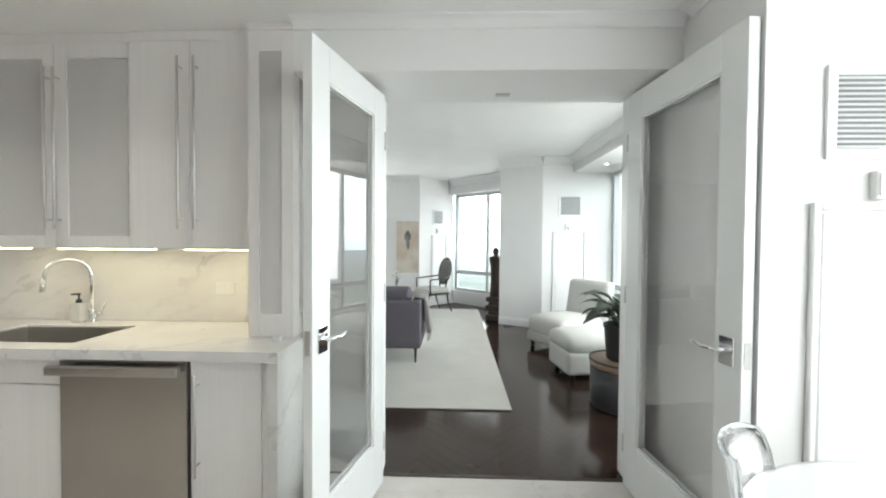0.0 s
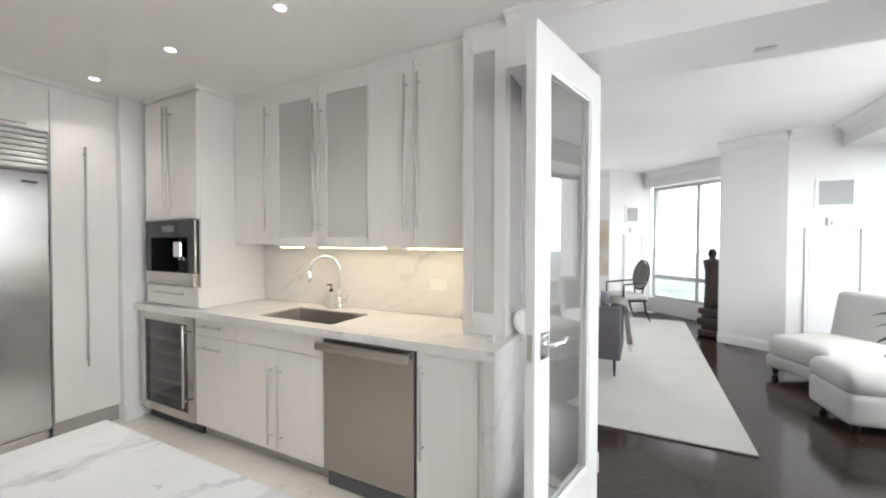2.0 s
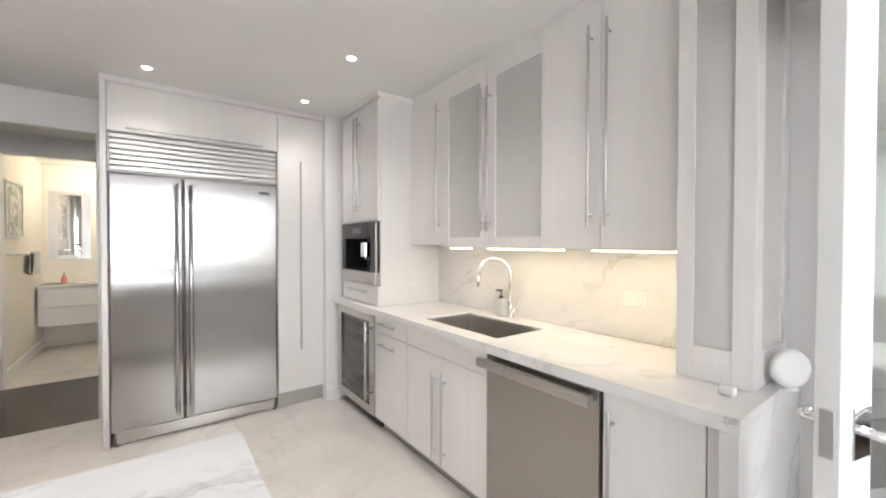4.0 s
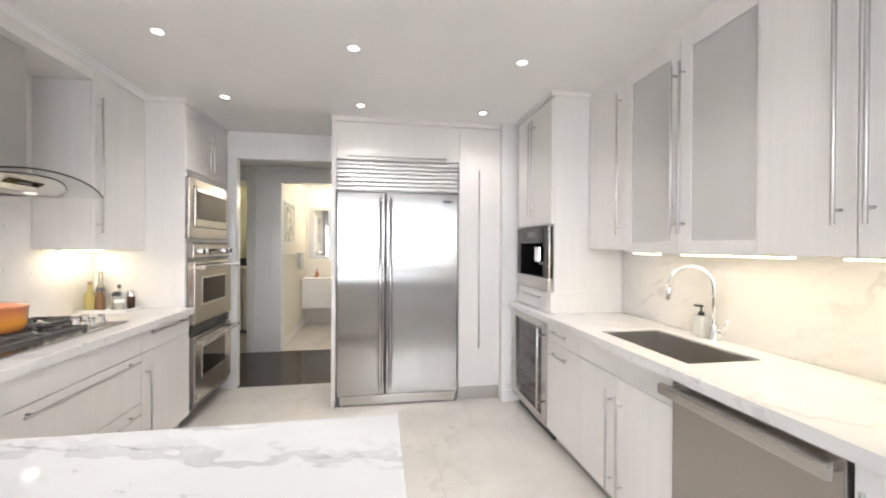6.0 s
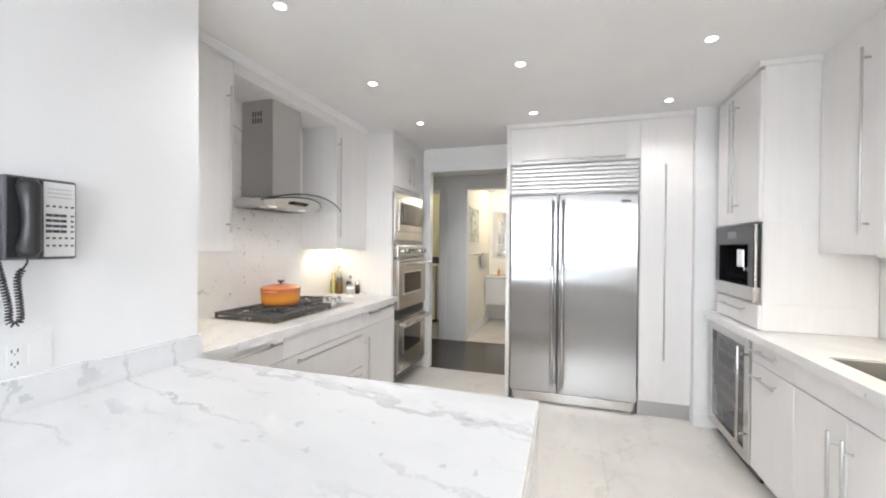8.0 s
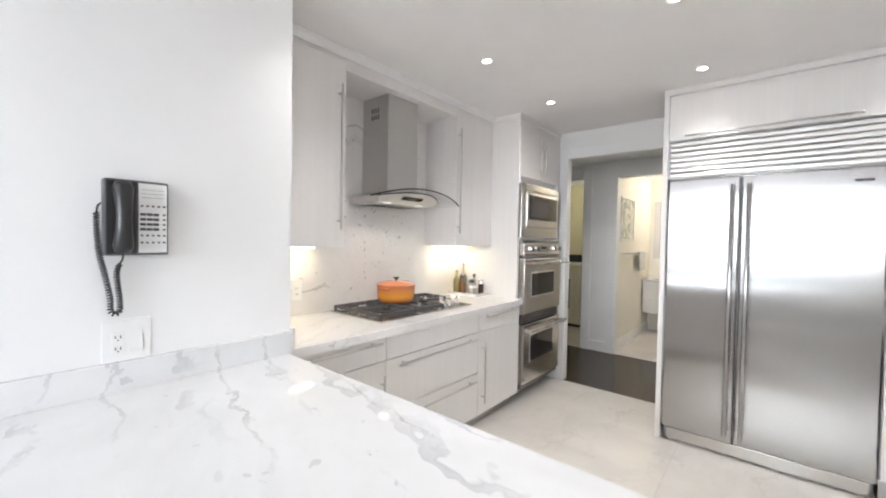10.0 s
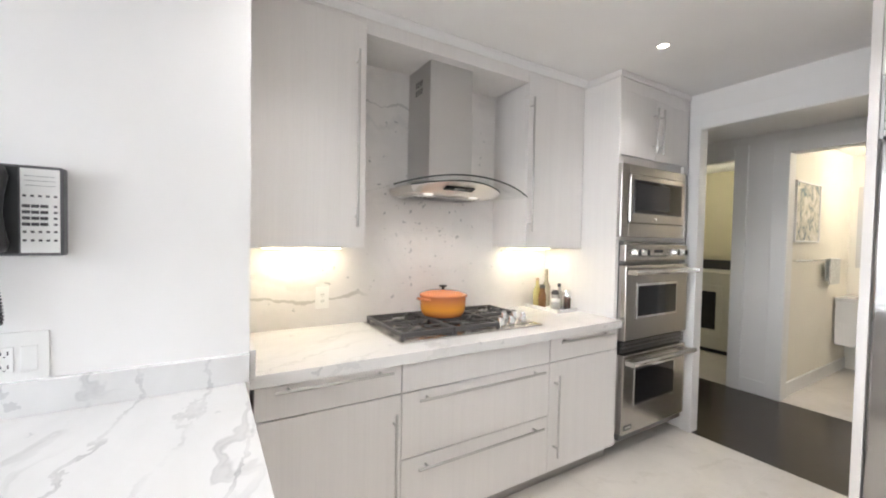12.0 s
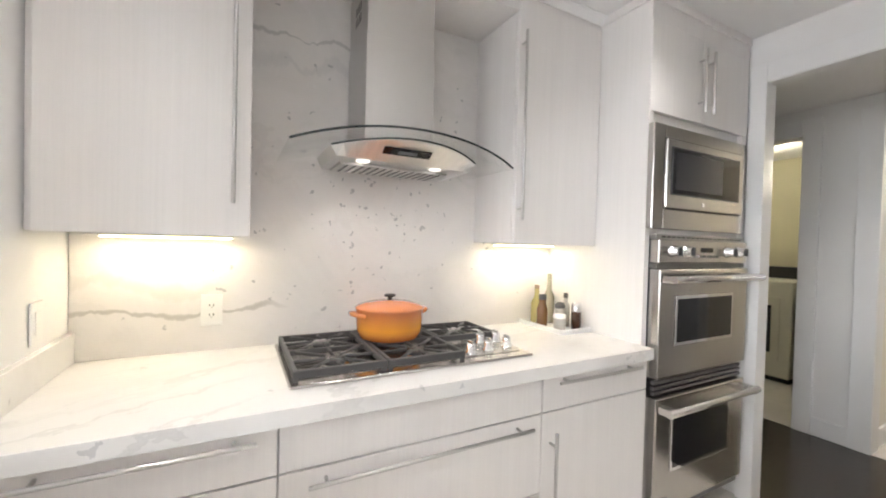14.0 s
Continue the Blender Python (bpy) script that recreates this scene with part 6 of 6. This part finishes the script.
    part("fringe", bm, THROW, t)


throw()


def slipper_chair():
    c = thing("armless_chair", "cream upholstered armless lounge chair with dark turned feet", "lounge chair", (1.95, 5.74, 0), -60, world=False)
    # faces its own -y
    part("seat", soft_box(0.66, 0.76, 0.25, (0, -0.07, 0.17), 0.09, 0.035), CREAM, c)
    bm = soft_box(0.64, 0.16, 0.62, (0, 0, 0), 0.06)
    for v in bm.verts:
        k = max(v.co.z, 0) / 0.62
        v.co = Vector((v.co.x * (1 + 0.08 * k), v.co.y + 0.30 + 0.13 * k - 0.06 * (1 - (2 * v.co.x / 0.66) ** 2) * 0.3, v.co.z * 0.93 + 0.29))
    part("backrest", bm, CREAM, c)
    part("seat_band", soft_box(0.665, 0.79, 0.14, (0, -0.05, 0.08), 0.04), CREAM, c)
    for x in (-0.27, 0.27):
        for y in (-0.38, 0.27):
            part("foot", lathe([(0, 0), (0.018, 0), (0.030, 0.03), (0.024, 0.06), (0.034, 0.10), (0.034, 0.13), (0, 0.13)], 16, (x, y, 0)), EBONY, c, "dark turned wooden foot")


slipper_chair()


def ottoman():
    o = thing("ottoman", "cream upholstered ottoman with rounded top", "ottoman", (1.85, 4.72, 0), 8, world=False)
    part("top", soft_box(0.68, 0.54, 0.17, (0, 0, 0.27), 0.075, 0.04), CREAM, o)
    part("base", soft_box(0.66, 0.52, 0.23, (0, 0, 0.06), 0.04), CREAM, o)
    for x in (-0.25, 0.25):
        for y in (-0.19, 0.19):
            part("foot", lathe([(0, 0), (0.02, 0), (0.028, 0.03), (0.03, 0.10), (0, 0.10)], 14, (x, y, 0)), EBONY, o)


ottoman()


def drum_table():
    d = thing("drum_table", "round dark grey drum side table with wooden top", "side table", (1.885, 3.92, 0), 0, world=False)
    part("body", lathe([(0, 0), (0.265, 0), (0.27, 0.006), (0.27, 0.335), (0, 0.335)], 48), DRUM, d)
    part("top", lathe([(0, 0.3353), (0.272, 0.3353), (0.276, 0.339), (0.276, 0.382), (0.272, 0.386), (0, 0.386)], 48), TAN, d, "brown wooden top")
    part("rim", lathe([(0.277, 0.38), (0.280, 0.382), (0.280, 0.398), (0.276, 0.400), (0.272, 0.398), (0.272, 0.3865)], 48), DRUM, d)


drum_table()


def potted_plant():
    p = thing("potted_plant", "broad-leaved green plant in a charcoal pot on the drum table", "potted plant", (1.90, 3.93, 0.387), 0, world=False)
    part("pot", lathe([(0, 0), (0.140, 0), (0.150, 0.01), (0.172, 0.27), (0.178, 0.275), (0.178, 0.300), (0.166, 0.301), (0.155, 0.265), (0, 0.26)], 36), POTM, p, "charcoal plant pot")
    part("soil", lathe([(0, 0.270), (0.10, 0.268), (0.156, 0.2635)], 24), SOIL, p)
    random.seed(11)
    for i in range(44):
        an = i * 2.399
        tilt = random.uniform(0.45, 1.45)
        ln = random.uniform(0.20, 0.32)
        w = ln * random.uniform(0.46, 0.60)
        r0 = random.uniform(0.0, 0.07)
        stem = random.uniform(0.10, 0.26)
        d = Vector((math.cos(an), math.sin(an), 0))
        side = Vector((-d.y, d.x, 0))
        s0 = d * r0 + Vector((0, 0, 0.26))
        s1 = s0 + d * stem * math.sin(tilt) * 0.6 + Vector((0, 0, stem * (0.55 + 0.6 * math.cos(tilt))))
        bm = tube([s0, (s0 + s1) / 2 + Vector((0, 0, 0.02)), s1], [0.006, 0.005, 0.004], seg=6)
        m = 8
        up = (d * math.cos(tilt * 0.9) * -1 + Vector((0, 0, 1)) * math.sin(tilt * 0.9)).normalized()
        rows = []
        for k in range(m + 1):
            u = k / m
            droop = ln * 0.55 * u * u
            c = s1 + (d * math.sin(tilt) + Vector((0, 0, math.cos(tilt)))) * ln * u - Vector((0, 0, droop))
            hw = w * math.sin(math.pi * min(u * 0.94 + 0.04, 1)) ** 0.8 * 0.5
            rows.append([bm.verts.new(c + side * hw * e + up * abs(e) * hw * 0.35) for e in (-1, -0.5, 0, 0.5, 1)])
        for a, b in zip(rows, rows[1:]):
            for q in range(4):
                bm.faces.new((a[q], a[q + 1], b[q + 1], b[q])).smooth = True
        part("leaf", bm, LEAF, p)


potted_plant()


def figure():
    """A tall abstract carved figure on stacked blocks: one plain mesh."""
    bm = bxs([(-0.15, 0.15, -0.13, 0.13, 0.0, 0.10), (-0.11, 0.11, -0.10, 0.10, 0.10, 0.17), (-0.16, 0.16, -0.13, 0.13, 0.17, 0.28), (-0.11, 0.11, -0.10, 0.10, 0.28, 0.34), (-0.15, 0.15, -0.12, 0.12, 0.34, 0.43)], 0.025)
    lathe([(0, 0.43), (0.11, 0.43), (0.10, 0.60), (0.095, 0.80), (0.10, 1.0), (0.115, 1.08), (0.13, 1.14), (0.12, 1.17), (0.05, 1.19), (0.045, 1.22), (0.06, 1.26), (0.062, 1.30), (0.045, 1.34), (0, 1.355)], 24, (0, 0, 0), bm, 1.0, 0.7)
    bm2 = mesh_ob("statue", bm, STATUE)
    bm2.matrix_basis = pose(1.16, 7.46, 0, 0, 0, -30) @ Matrix.Scale(0.95, 4)
    tagged(bm2, "dark carved wooden figure on stacked blocks", "statue")


figure()


PADM = fabric("pad_fabric", (0.32, 0.31, 0.30), 300, 0.3)


def oval_chair():
    c = thing("oval_back_chair", "dark-framed armchair with pale seat and oval back", "armchair", (0.0, 8.12, 0.0145), -55, world=False)
    # faces its own -y
    part("seat", soft_box(0.50, 0.48, 0.09, (0, 0, 0.38), 0.035, 0.02), CREAM, c)
    part("seat_frame", bxs([(-0.25, 0.25, -0.24, 0.24, 0.345, 0.3795)], 0.01), EBONY, c)
    def lean(z):
        return 0.24 + 0.10 * (z - 0.5) / 0.5
    ring = [(0.20 * math.cos(a), lean(0.78 + 0.25 * math.sin(a)), 0.78 + 0.25 * math.sin(a)) for a in (2 * math.pi * k / 32 for k in range(33))]
    part("back_frame", tube(ring, 0.016, seg=8, caps=False), EBONY, c)
    bm = bmesh.new()
    fs = [bm.verts.new((0.185 * math.cos(a), lean(0.78 + 0.235 * math.sin(a)) - 0.012, 0.78 + 0.235 * math.sin(a))) for a in (2 * math.pi * k / 32 for k in range(32))]
    f = bm.faces.new(fs)
    bmesh.ops.solidify(bm, geom=[f], thickness=-0.03)
    part("back_pad", bm, PADM, c, "grey oval back pad")
    for x in (-0.13, 0.13):
        part("back_post", tube([(x * 0.6, 0.235, 0.36), (x, lean(0.6), 0.60)], 0.014), EBONY, c)
    for s in (-1, 1):
        part("arm", tube([(s * 0.19, lean(0.68), 0.68), (s * 0.25, 0.12, 0.66), (s * 0.26, -0.10, 0.645), (s * 0.26, -0.20, 0.64), (s * 0.255, -0.20, 0.50), (s * 0.245, -0.18, 0.36)], 0.014, seg=8), EBONY, c)
        part("leg", tube([(s * 0.23, -0.21, 0.36), (s * 0.235, -0.23, 0.18), (s * 0.23, -0.22, 0.0)], [0.02, 0.016, 0.010]), EBONY, c)
        part("leg", tube([(s * 0.21, 0.21, 0.36), (s * 0.21, 0.24, 0.18), (s * 0.22, 0.32, 0.0)], [0.02, 0.016, 0.010]), EBONY, c)


oval_chair()


def picture(name, label, at, rz, w, h, mat_, frame_mat, seed, blob=None):
    p = thing(name, label, "picture", at, rz, world=False)
    part("frame", bxs([(-w / 2, -w / 2 + 0.015, -0.03, -0.0005, 0, h), (w / 2 - 0.015, w / 2, -0.03, -0.0005, 0, h), (-w / 2 + 0.015, w / 2 - 0.015, -0.03, -0.0005, h - 0.015, h), (-w / 2 + 0.015, w / 2 - 0.015, -0.03, -0.0005, 0, 0.015)], 0.002), frame_mat, p)
    part("canvas", bxs([(-w / 2 + 0.0152, w / 2 - 0.0152, -0.02, -0.001, 0.0152, h - 0.0152)], 0), mat_, p)
    if blob:
        for (x, z, rx, rzz) in blob:
            part("paint_patch", swap(lathe([(0, 0.0012), (rx, 0.0012), (rx, 0)], 18, (0, 0, 0), None, 1.0, rzz / rx), "xzy"), INK, p).matrix_basis = Matrix.Translation((x, -0.0214, z))
    return p


ART = mat("beige_art", (0.62, 0.56, 0.48), 0.7)
setc(ART, ramp(ART, noise_tex(ART, coords(ART), 3.0, 5), (0.35, (0.72, 0.68, 0.62)), (0.65, (0.60, 0.48, 0.38))))
picture("framed_picture", "large pale beige abstract picture in a thin white frame", (-0.545, VB[1] - 0.001, 0.70), 0, 0.50, 1.10, ART, TRIM, 1, [(0.0, 0.76, 0.07, 0.10), (0.005, 0.60, 0.035, 0.10), (0.0, 0.86, 0.035, 0.04)])


def glass_table():
    t = thing("glass_table", "small glass-topped table with pale flowers beyond the sofa", "side table", (-0.62, 7.5, 0.0145), 0, world=False)
    part("top", lathe([(0, 0.52), (0.28, 0.52), (0.28, 0.532), (0, 0.532)], 36), GLASS, t)
    for k in range(3):
        a = 2.1 * k
        part("leg", tube([(0.24 * math.cos(a), 0.24 * math.sin(a), 0), (0.20 * math.cos(a), 0.20 * math.sin(a), 0.519)], 0.010), NICKEL, t)
    v = thing("flower_vase", "white flowers in a clear vase", "flowers", (-0.60, 7.5, 0.0145 + 0.5325), 0, world=False)
    part("vase", lathe([(0, 0), (0.04, 0), (0.05, 0.03), (0.035, 0.10), (0.042, 0.14), (0.038, 0.14), (0.030, 0.10), (0.044, 0.03), (0, 0.008)], 24), GLASS, v)
    random.seed(8)
    for i in range(9):
        a, r, z = i * 2.4, random.uniform(0.02, 0.11), random.uniform(0.19, 0.30)
        c = (r * math.cos(a), r * math.sin(a), z)
        st = part("stem", tube([(0, 0, 0.02), (c[0] * 0.4, c[1] * 0.4, z * 0.6), c], 0.003, seg=6), LEAF, v)
        bm = bmesh.new()
        for k in range(6):
            q = k * math.pi / 3
            vs = [bm.verts.new(Vector(c) + Vector(p)) for p in ((0, 0, 0), (0.02 * math.cos(q - 0.5), 0.02 * math.sin(q - 0.5), 0.012), (0.036 * math.cos(q), 0.036 * math.sin(q), 0.006), (0.02 * math.cos(q + 0.5), 0.02 * math.sin(q + 0.5), 0.012))]
            bm.faces.new(vs)
        part("flower", bm, WHITEP, v)


glass_table()


# ---- breakfast corner ----
def breakfast_table():
    t = thing("breakfast_table", "round white-topped pedestal breakfast table", "table", (1.575, 1.20, 0), 0, world=False)
    part("top", lathe([(0, 0.715), (0.50, 0.715), (0.545, 0.722), (0.56, 0.735), (0.555, 0.744), (0.54, 0.746), (0, 0.746)], 64), TABLEM, t, "glossy white table top")
    part("stem", lathe([(0.05, 0.7145), (0.04, 0.60), (0.035, 0.30), (0.06, 0.10), (0.16, 0.03), (0.26, 0.010), (0.265, 0.0), (0, 0.0)], 40), TABLEM, t)


TABLEM = mat("white_lacquer", (0.82, 0.82, 0.82), 0.12)
breakfast_table()


def ghost_chair(at, rz, group):
    c = thing("acrylic_chair", "clear acrylic chair with rounded back at the table", "chair", at, rz, group=group, world=False)
    # faces its own -y
    bm = bmesh.new()
    n, m = 10, 10
    rows = []
    for j in range(m + 1):
        v = j / m
        z = 0.45 + 0.44 * v
        w = 0.17 + 0.035 * math.sin(math.pi * min(v * 0.7 + 0.2, 1)) - 0.05 * max(0, v - 0.8) / 0.2
        rows.append([bm.verts.new((w * u, 0.19 + 0.09 * v - 0.05 * u * u, z + (0.0 if v < 1 else -0.015 * u * u))) for u in (-1 + 2 * i / n for i in range(n + 1))])
    for a, b in zip(rows, rows[1:]):
        for i in range(n):
            bm.faces.new((a[i], a[i + 1], b[i + 1], b[i])).smooth = True
    bmesh.ops.solidify(bm, geom=list(bm.faces), thickness=0.010)
    part("backrest", bm, ACRYL, c)
    rim = []
    for j in range(m + 1):
        v = j / m
        w = 0.17 + 0.035 * math.sin(math.pi * min(v * 0.7 + 0.2, 1)) - 0.05 * max(0, v - 0.8) / 0.2
        rim.append((-w, 0.14 + 0.09 * v, 0.45 + 0.44 * v - 0.015 * (v == 1)))
    top = [(0.155 * u, 0.28 - 0.05 * u * u, 0.89 - 0.015 * u * u) for u in (-0.7, -0.35, 0, 0.35, 0.7)]
    part("back_rim", tube(rim + top + [(-x, y, z) for x, y, z in reversed(rim)], 0.009, seg=8), ACRYL, c)
    part("seat", soft_box(0.40, 0.40, 0.022, (0, 0, 0.43), 0.010), ACRYL, c)
    for x in (-0.17, 0.17):
        part("leg", tube([(x, -0.17, 0.43), (x * 1.08, -0.19, 0.0)], [0.018, 0.013]), ACRYL, c)
        part("leg", tube([(x, 0.16, 0.43), (x * 1.08, 0.22, 0.0)], [0.018, 0.013]), ACRYL, c)
    return c


ghost_chair((1.35, 1.42, 0), 45, "chairs round the breakfast table")


# ---- bathroom and laundry ----
v = thing("bath_vanity", "white wall-hung bathroom vanity with stone top", "vanity", (-6.9, 0.25, 0.36))
part("body", bxs([(-7.149, -6.72, -0.16, 0.75, 0.33, 0.80)], 0.004), TRIM, v)
part("drawer", bxs([(-6.7195, -6.70, -0.158, 0.748, 0.345, 0.565)], 0.002), TRIM, v)
part("drawer", bxs([(-6.7195, -6.70, -0.158, 0.748, 0.57, 0.795)], 0.002), TRIM, v)
part("top", bxs([(-7.149, -6.69, -0.164, 0.76, 0.8005, 0.84)], 0.003), MARBLE, v)
mi = thing("wall_mirror", "tall bathroom mirror in a patterned silver frame", "mirror", (-7.14, 0.05, 1.16))
part("glass", bxs([(-7.148, -7.14, -0.03, 0.20, 1.20, 2.0)], 0.001), MIRROR, mi)
for i in range(12):
    for y in (-0.075, 0.245):
        z = 1.20 + 0.073 * i
        part("frame_link", swap(lathe([(0.018, -0.005), (0.030, -0.006), (0.036, 0), (0.030, 0.006), (0.018, 0.005)], 14), "zxy"), MIRROR if i % 2 else NICKEL, mi).location = Vector((-7.14, y, z)) - Vector((-7.14, 0.05, 1.16)) + ORIGIN[mi] * 0 + Vector((-7.14, 0.05, 1.16)) * 0
part("frame", bxs([(-7.149, -7.1405, -0.12, -0.031, 1.15, 2.05), (-7.149, -7.1405, 0.201, 0.29, 1.15, 2.05), (-7.149, -7.1405, -0.031, 0.201, 2.001, 2.05), (-7.149, -7.1405, -0.031, 0.201, 1.15, 1.199)], 0.001), NICKEL, mi)
ART2 = mat("blue_art", (0.5, 0.52, 0.5), 0.6)
setc(ART2, ramp(ART2, noise_tex(ART2, coords(ART2), 7.0, 6, 0.6, 1.5), (0.38, (0.20, 0.27, 0.30)), (0.5, (0.60, 0.58, 0.50)), (0.62, (0.78, 0.76, 0.72))))
picture("small_picture", "grey-blue abstract canvas on the bathroom wall", (-5.78, -0.179, 1.42), 180, 0.62, 0.56, ART2, TRIM, 2)
t = thing("towel_bar", "chrome towel bar on the bathroom wall", "towel bar", (-6.4, -0.17, 1.2))
bm = tube([(-6.66, -0.12, 1.25), (-5.50, -0.12, 1.25)], 0.008)
for x in (-6.63, -5.53):
    tube([(x, -0.178, 1.25), (x, -0.12, 1.25)], 0.009, bm)
part("rail", bm, CHROME, t)
TOWEL = fabric("patterned_towel", (0.78, 0.80, 0.80), 40, 0.4)
tw = thing("hand_towel", "grey-blue patterned hand towel on the bar", "towel", (-6.40, -0.12, 1.00))
part("cloth", bxs([(-6.55, -6.25, -0.109, -0.100, 1.00, 1.262), (-6.55, -6.25, -0.142, -0.133, 1.03, 1.262), (-6.55, -6.25, -0.1335, -0.1085, 1.2585, 1.264)], 0.003), TOWEL, tw)
sb = thing("pump_bottle", "small pink soap bottle on the vanity", "soap bottle", (-6.85, 0.06, 0.8405))
part("bottle", lathe([(0, 0), (0.028, 0), (0.03, 0.01), (0.03, 0.08), (0.012, 0.10), (0.012, 0.12), (0, 0.12)], 18, (-6.85, 0.06, 0.8405)), mat("pink_soap", (0.62, 0.28, 0.20), 0.2), sb)
part("pump", tube([(-6.85, 0.06, 0.96), (-6.85, 0.06, 0.985), (-6.82, 0.06, 0.987)], 0.006), BLACK, sb)
bl = thing("bath_ceiling_light", "warm frosted bathroom wall light", "wall light", (-7.1, 0.62, 2.0))
part("shade", lathe([(0, 0), (0.05, 0), (0.06, 0.02), (0.06, 0.16), (0, 0.17)], 24, (-7.08, 0.62, 1.95)), glow("bath_glow", (1, 0.82, 0.5), 6.0), bl)
part("bracket", bxs([(-7.149, -7.14, 0.58, 0.66, 1.94, 2.14)], 0.003), CHROME, bl)


def washer(y, label, window):
    w = thing("washing_machine", label, "washing machine", (-6.75, y, 0.0025), 0, group="laundry machines", world=False)
    part("body", bxs([(-0.36, 0.34, -0.33, 0.33, 0.05, 1.03)], 0.015), APPL, w)
    part("plinth", bxs([(-0.34, 0.30, -0.31, 0.31, 0, 0.0495)], 0.002), BLACK, w)
    part("console", bxs([(-0.38, -0.22, -0.33, 0.33, 1.0305, 1.16)], 0.01), BLACK, w, "black control console")
    d = part("door", bxs([(0.3405, 0.355, -0.24, 0.24, 0.22, 0.86)], 0.02), APPL, w)
    if window:
        part("window", bxs([(0.3555, 0.359, -0.17, 0.17, 0.30, 0.78)], 0.01), BLACKG, d, "black glass window")
    return w


APPL = mat("appliance_cream", (0.74, 0.72, 0.62), 0.3)
washer(-1.34, "cream front-loading dryer with a black window", True)
washer(-0.655, "cream washing machine in the laundry", False)
pl = thing("dryer_plug", "black plug and cord on the laundry wall", "plug", (-7.14, -1.10, 1.15))
part("plug", lathe([(0, 0.03), (0.03, 0.03), (0.035, 0.0), (0, 0)], 16, (0, 0, 0)), BLACK, pl).matrix_basis = pose(-0.005, 0, 0.17, 0, 90, 0)
part("cord", tube([(-7.125, -1.10, 1.32), (-7.12, -1.10, 1.22), (-7.12, -1.11, 1.1)], 0.008), BLACK, pl)


# ---- floor pieces ----
def tile_mesh(name, w, h, t, material, bev=0.0015):
    me = bpy.data.meshes.new(name)
    bm = bxs([(-w / 2, w / 2, -h / 2, h / 2, 0, t)], bev)
    bm.to_mesh(me), bm.free()
    me.materials.append(material)
    return me


kf = bpy.data.objects["floor_kitchen"]
lf = bpy.data.objects["floor_living"]
TW = 0.61


def lay(x0, x1, y0, y1, name, parent, material, cache):
    w, h = round(x1 - x0 - 0.0006, 4), round(y1 - y0 - 0.0006, 4)
    if w < 0.01 or h < 0.01:
        return
    if (w, h) not in cache:
        cache[w, h] = tile_mesh(name, w, h, 0.006, material, 0.0004)
    o = new(name, cache[w, h])
    o.location = ((x0 + x1) / 2, (y0 + y1) / 2, -0.006)
    o.parent = parent


cache = {}
xs = [-3.985 + TW * i for i in range(12)]
ys = [-0.97 + TW * i for i in range(7)]
for i in range(len(xs)):
    for j in range(len(ys)):
        lay(xs[i], min(xs[i] + TW, FX), ys[j], min(ys[j] + TW, 2.845), "tile", kf, FLOORM, cache)

# herringbone parquet: the stretch in view near the doors as pieces, the rest joined
PL, PW = 0.48, 0.08
plank = tile_mesh("plank", PL - 0.0006, PW - 0.0006, 0.006, DARKWOOD, 0.0005)
rest = bmesh.new()
for ia in range(-80, 100):
    for ib in range(-16, 17):
        px, py = ia * PW + ib * PL, ia * PW - ib * PL
        for cx, cy, a in ((px + PL / 2, py + PW / 2, 0), (px - PW / 2, py + PL / 2, 90)):
            X, Y = (cx - cy) * 0.70711 + 0.6, (cx + cy) * 0.70711 + 5.0
            if not (-0.4 < X < FX - 0.2 and 2.70 < Y < 8.2) or (X < 0.65 and Y > 4.0) or (X > 1.4 and Y > 7.0):
                continue
            if Y < 5.4:
                o = new("plank", plank)
                o.matrix_basis = pose(X, Y, -0.008, 0, 0, a + 45)
                o.parent = lf
            else:
                m = pose(X, Y, -0.008, 0, 0, a + 45)
                w, h = PL / 2 - 0.0003, PW / 2 - 0.0003
                v = [rest.verts.new(m @ Vector((sx * w, sy * h, z))) for z in (0, 0.006) for sx, sy in ((-1, -1), (1, -1), (1, 1), (-1, 1))]
                rest.faces.new(v[4:])
                for i in range(4):
                    rest.faces.new((v[i], v[(i + 1) % 4], v[4 + (i + 1) % 4], v[4 + i]))
tagged(part("plank_field", rest, DARKWOOD, lf), kind="stuff")
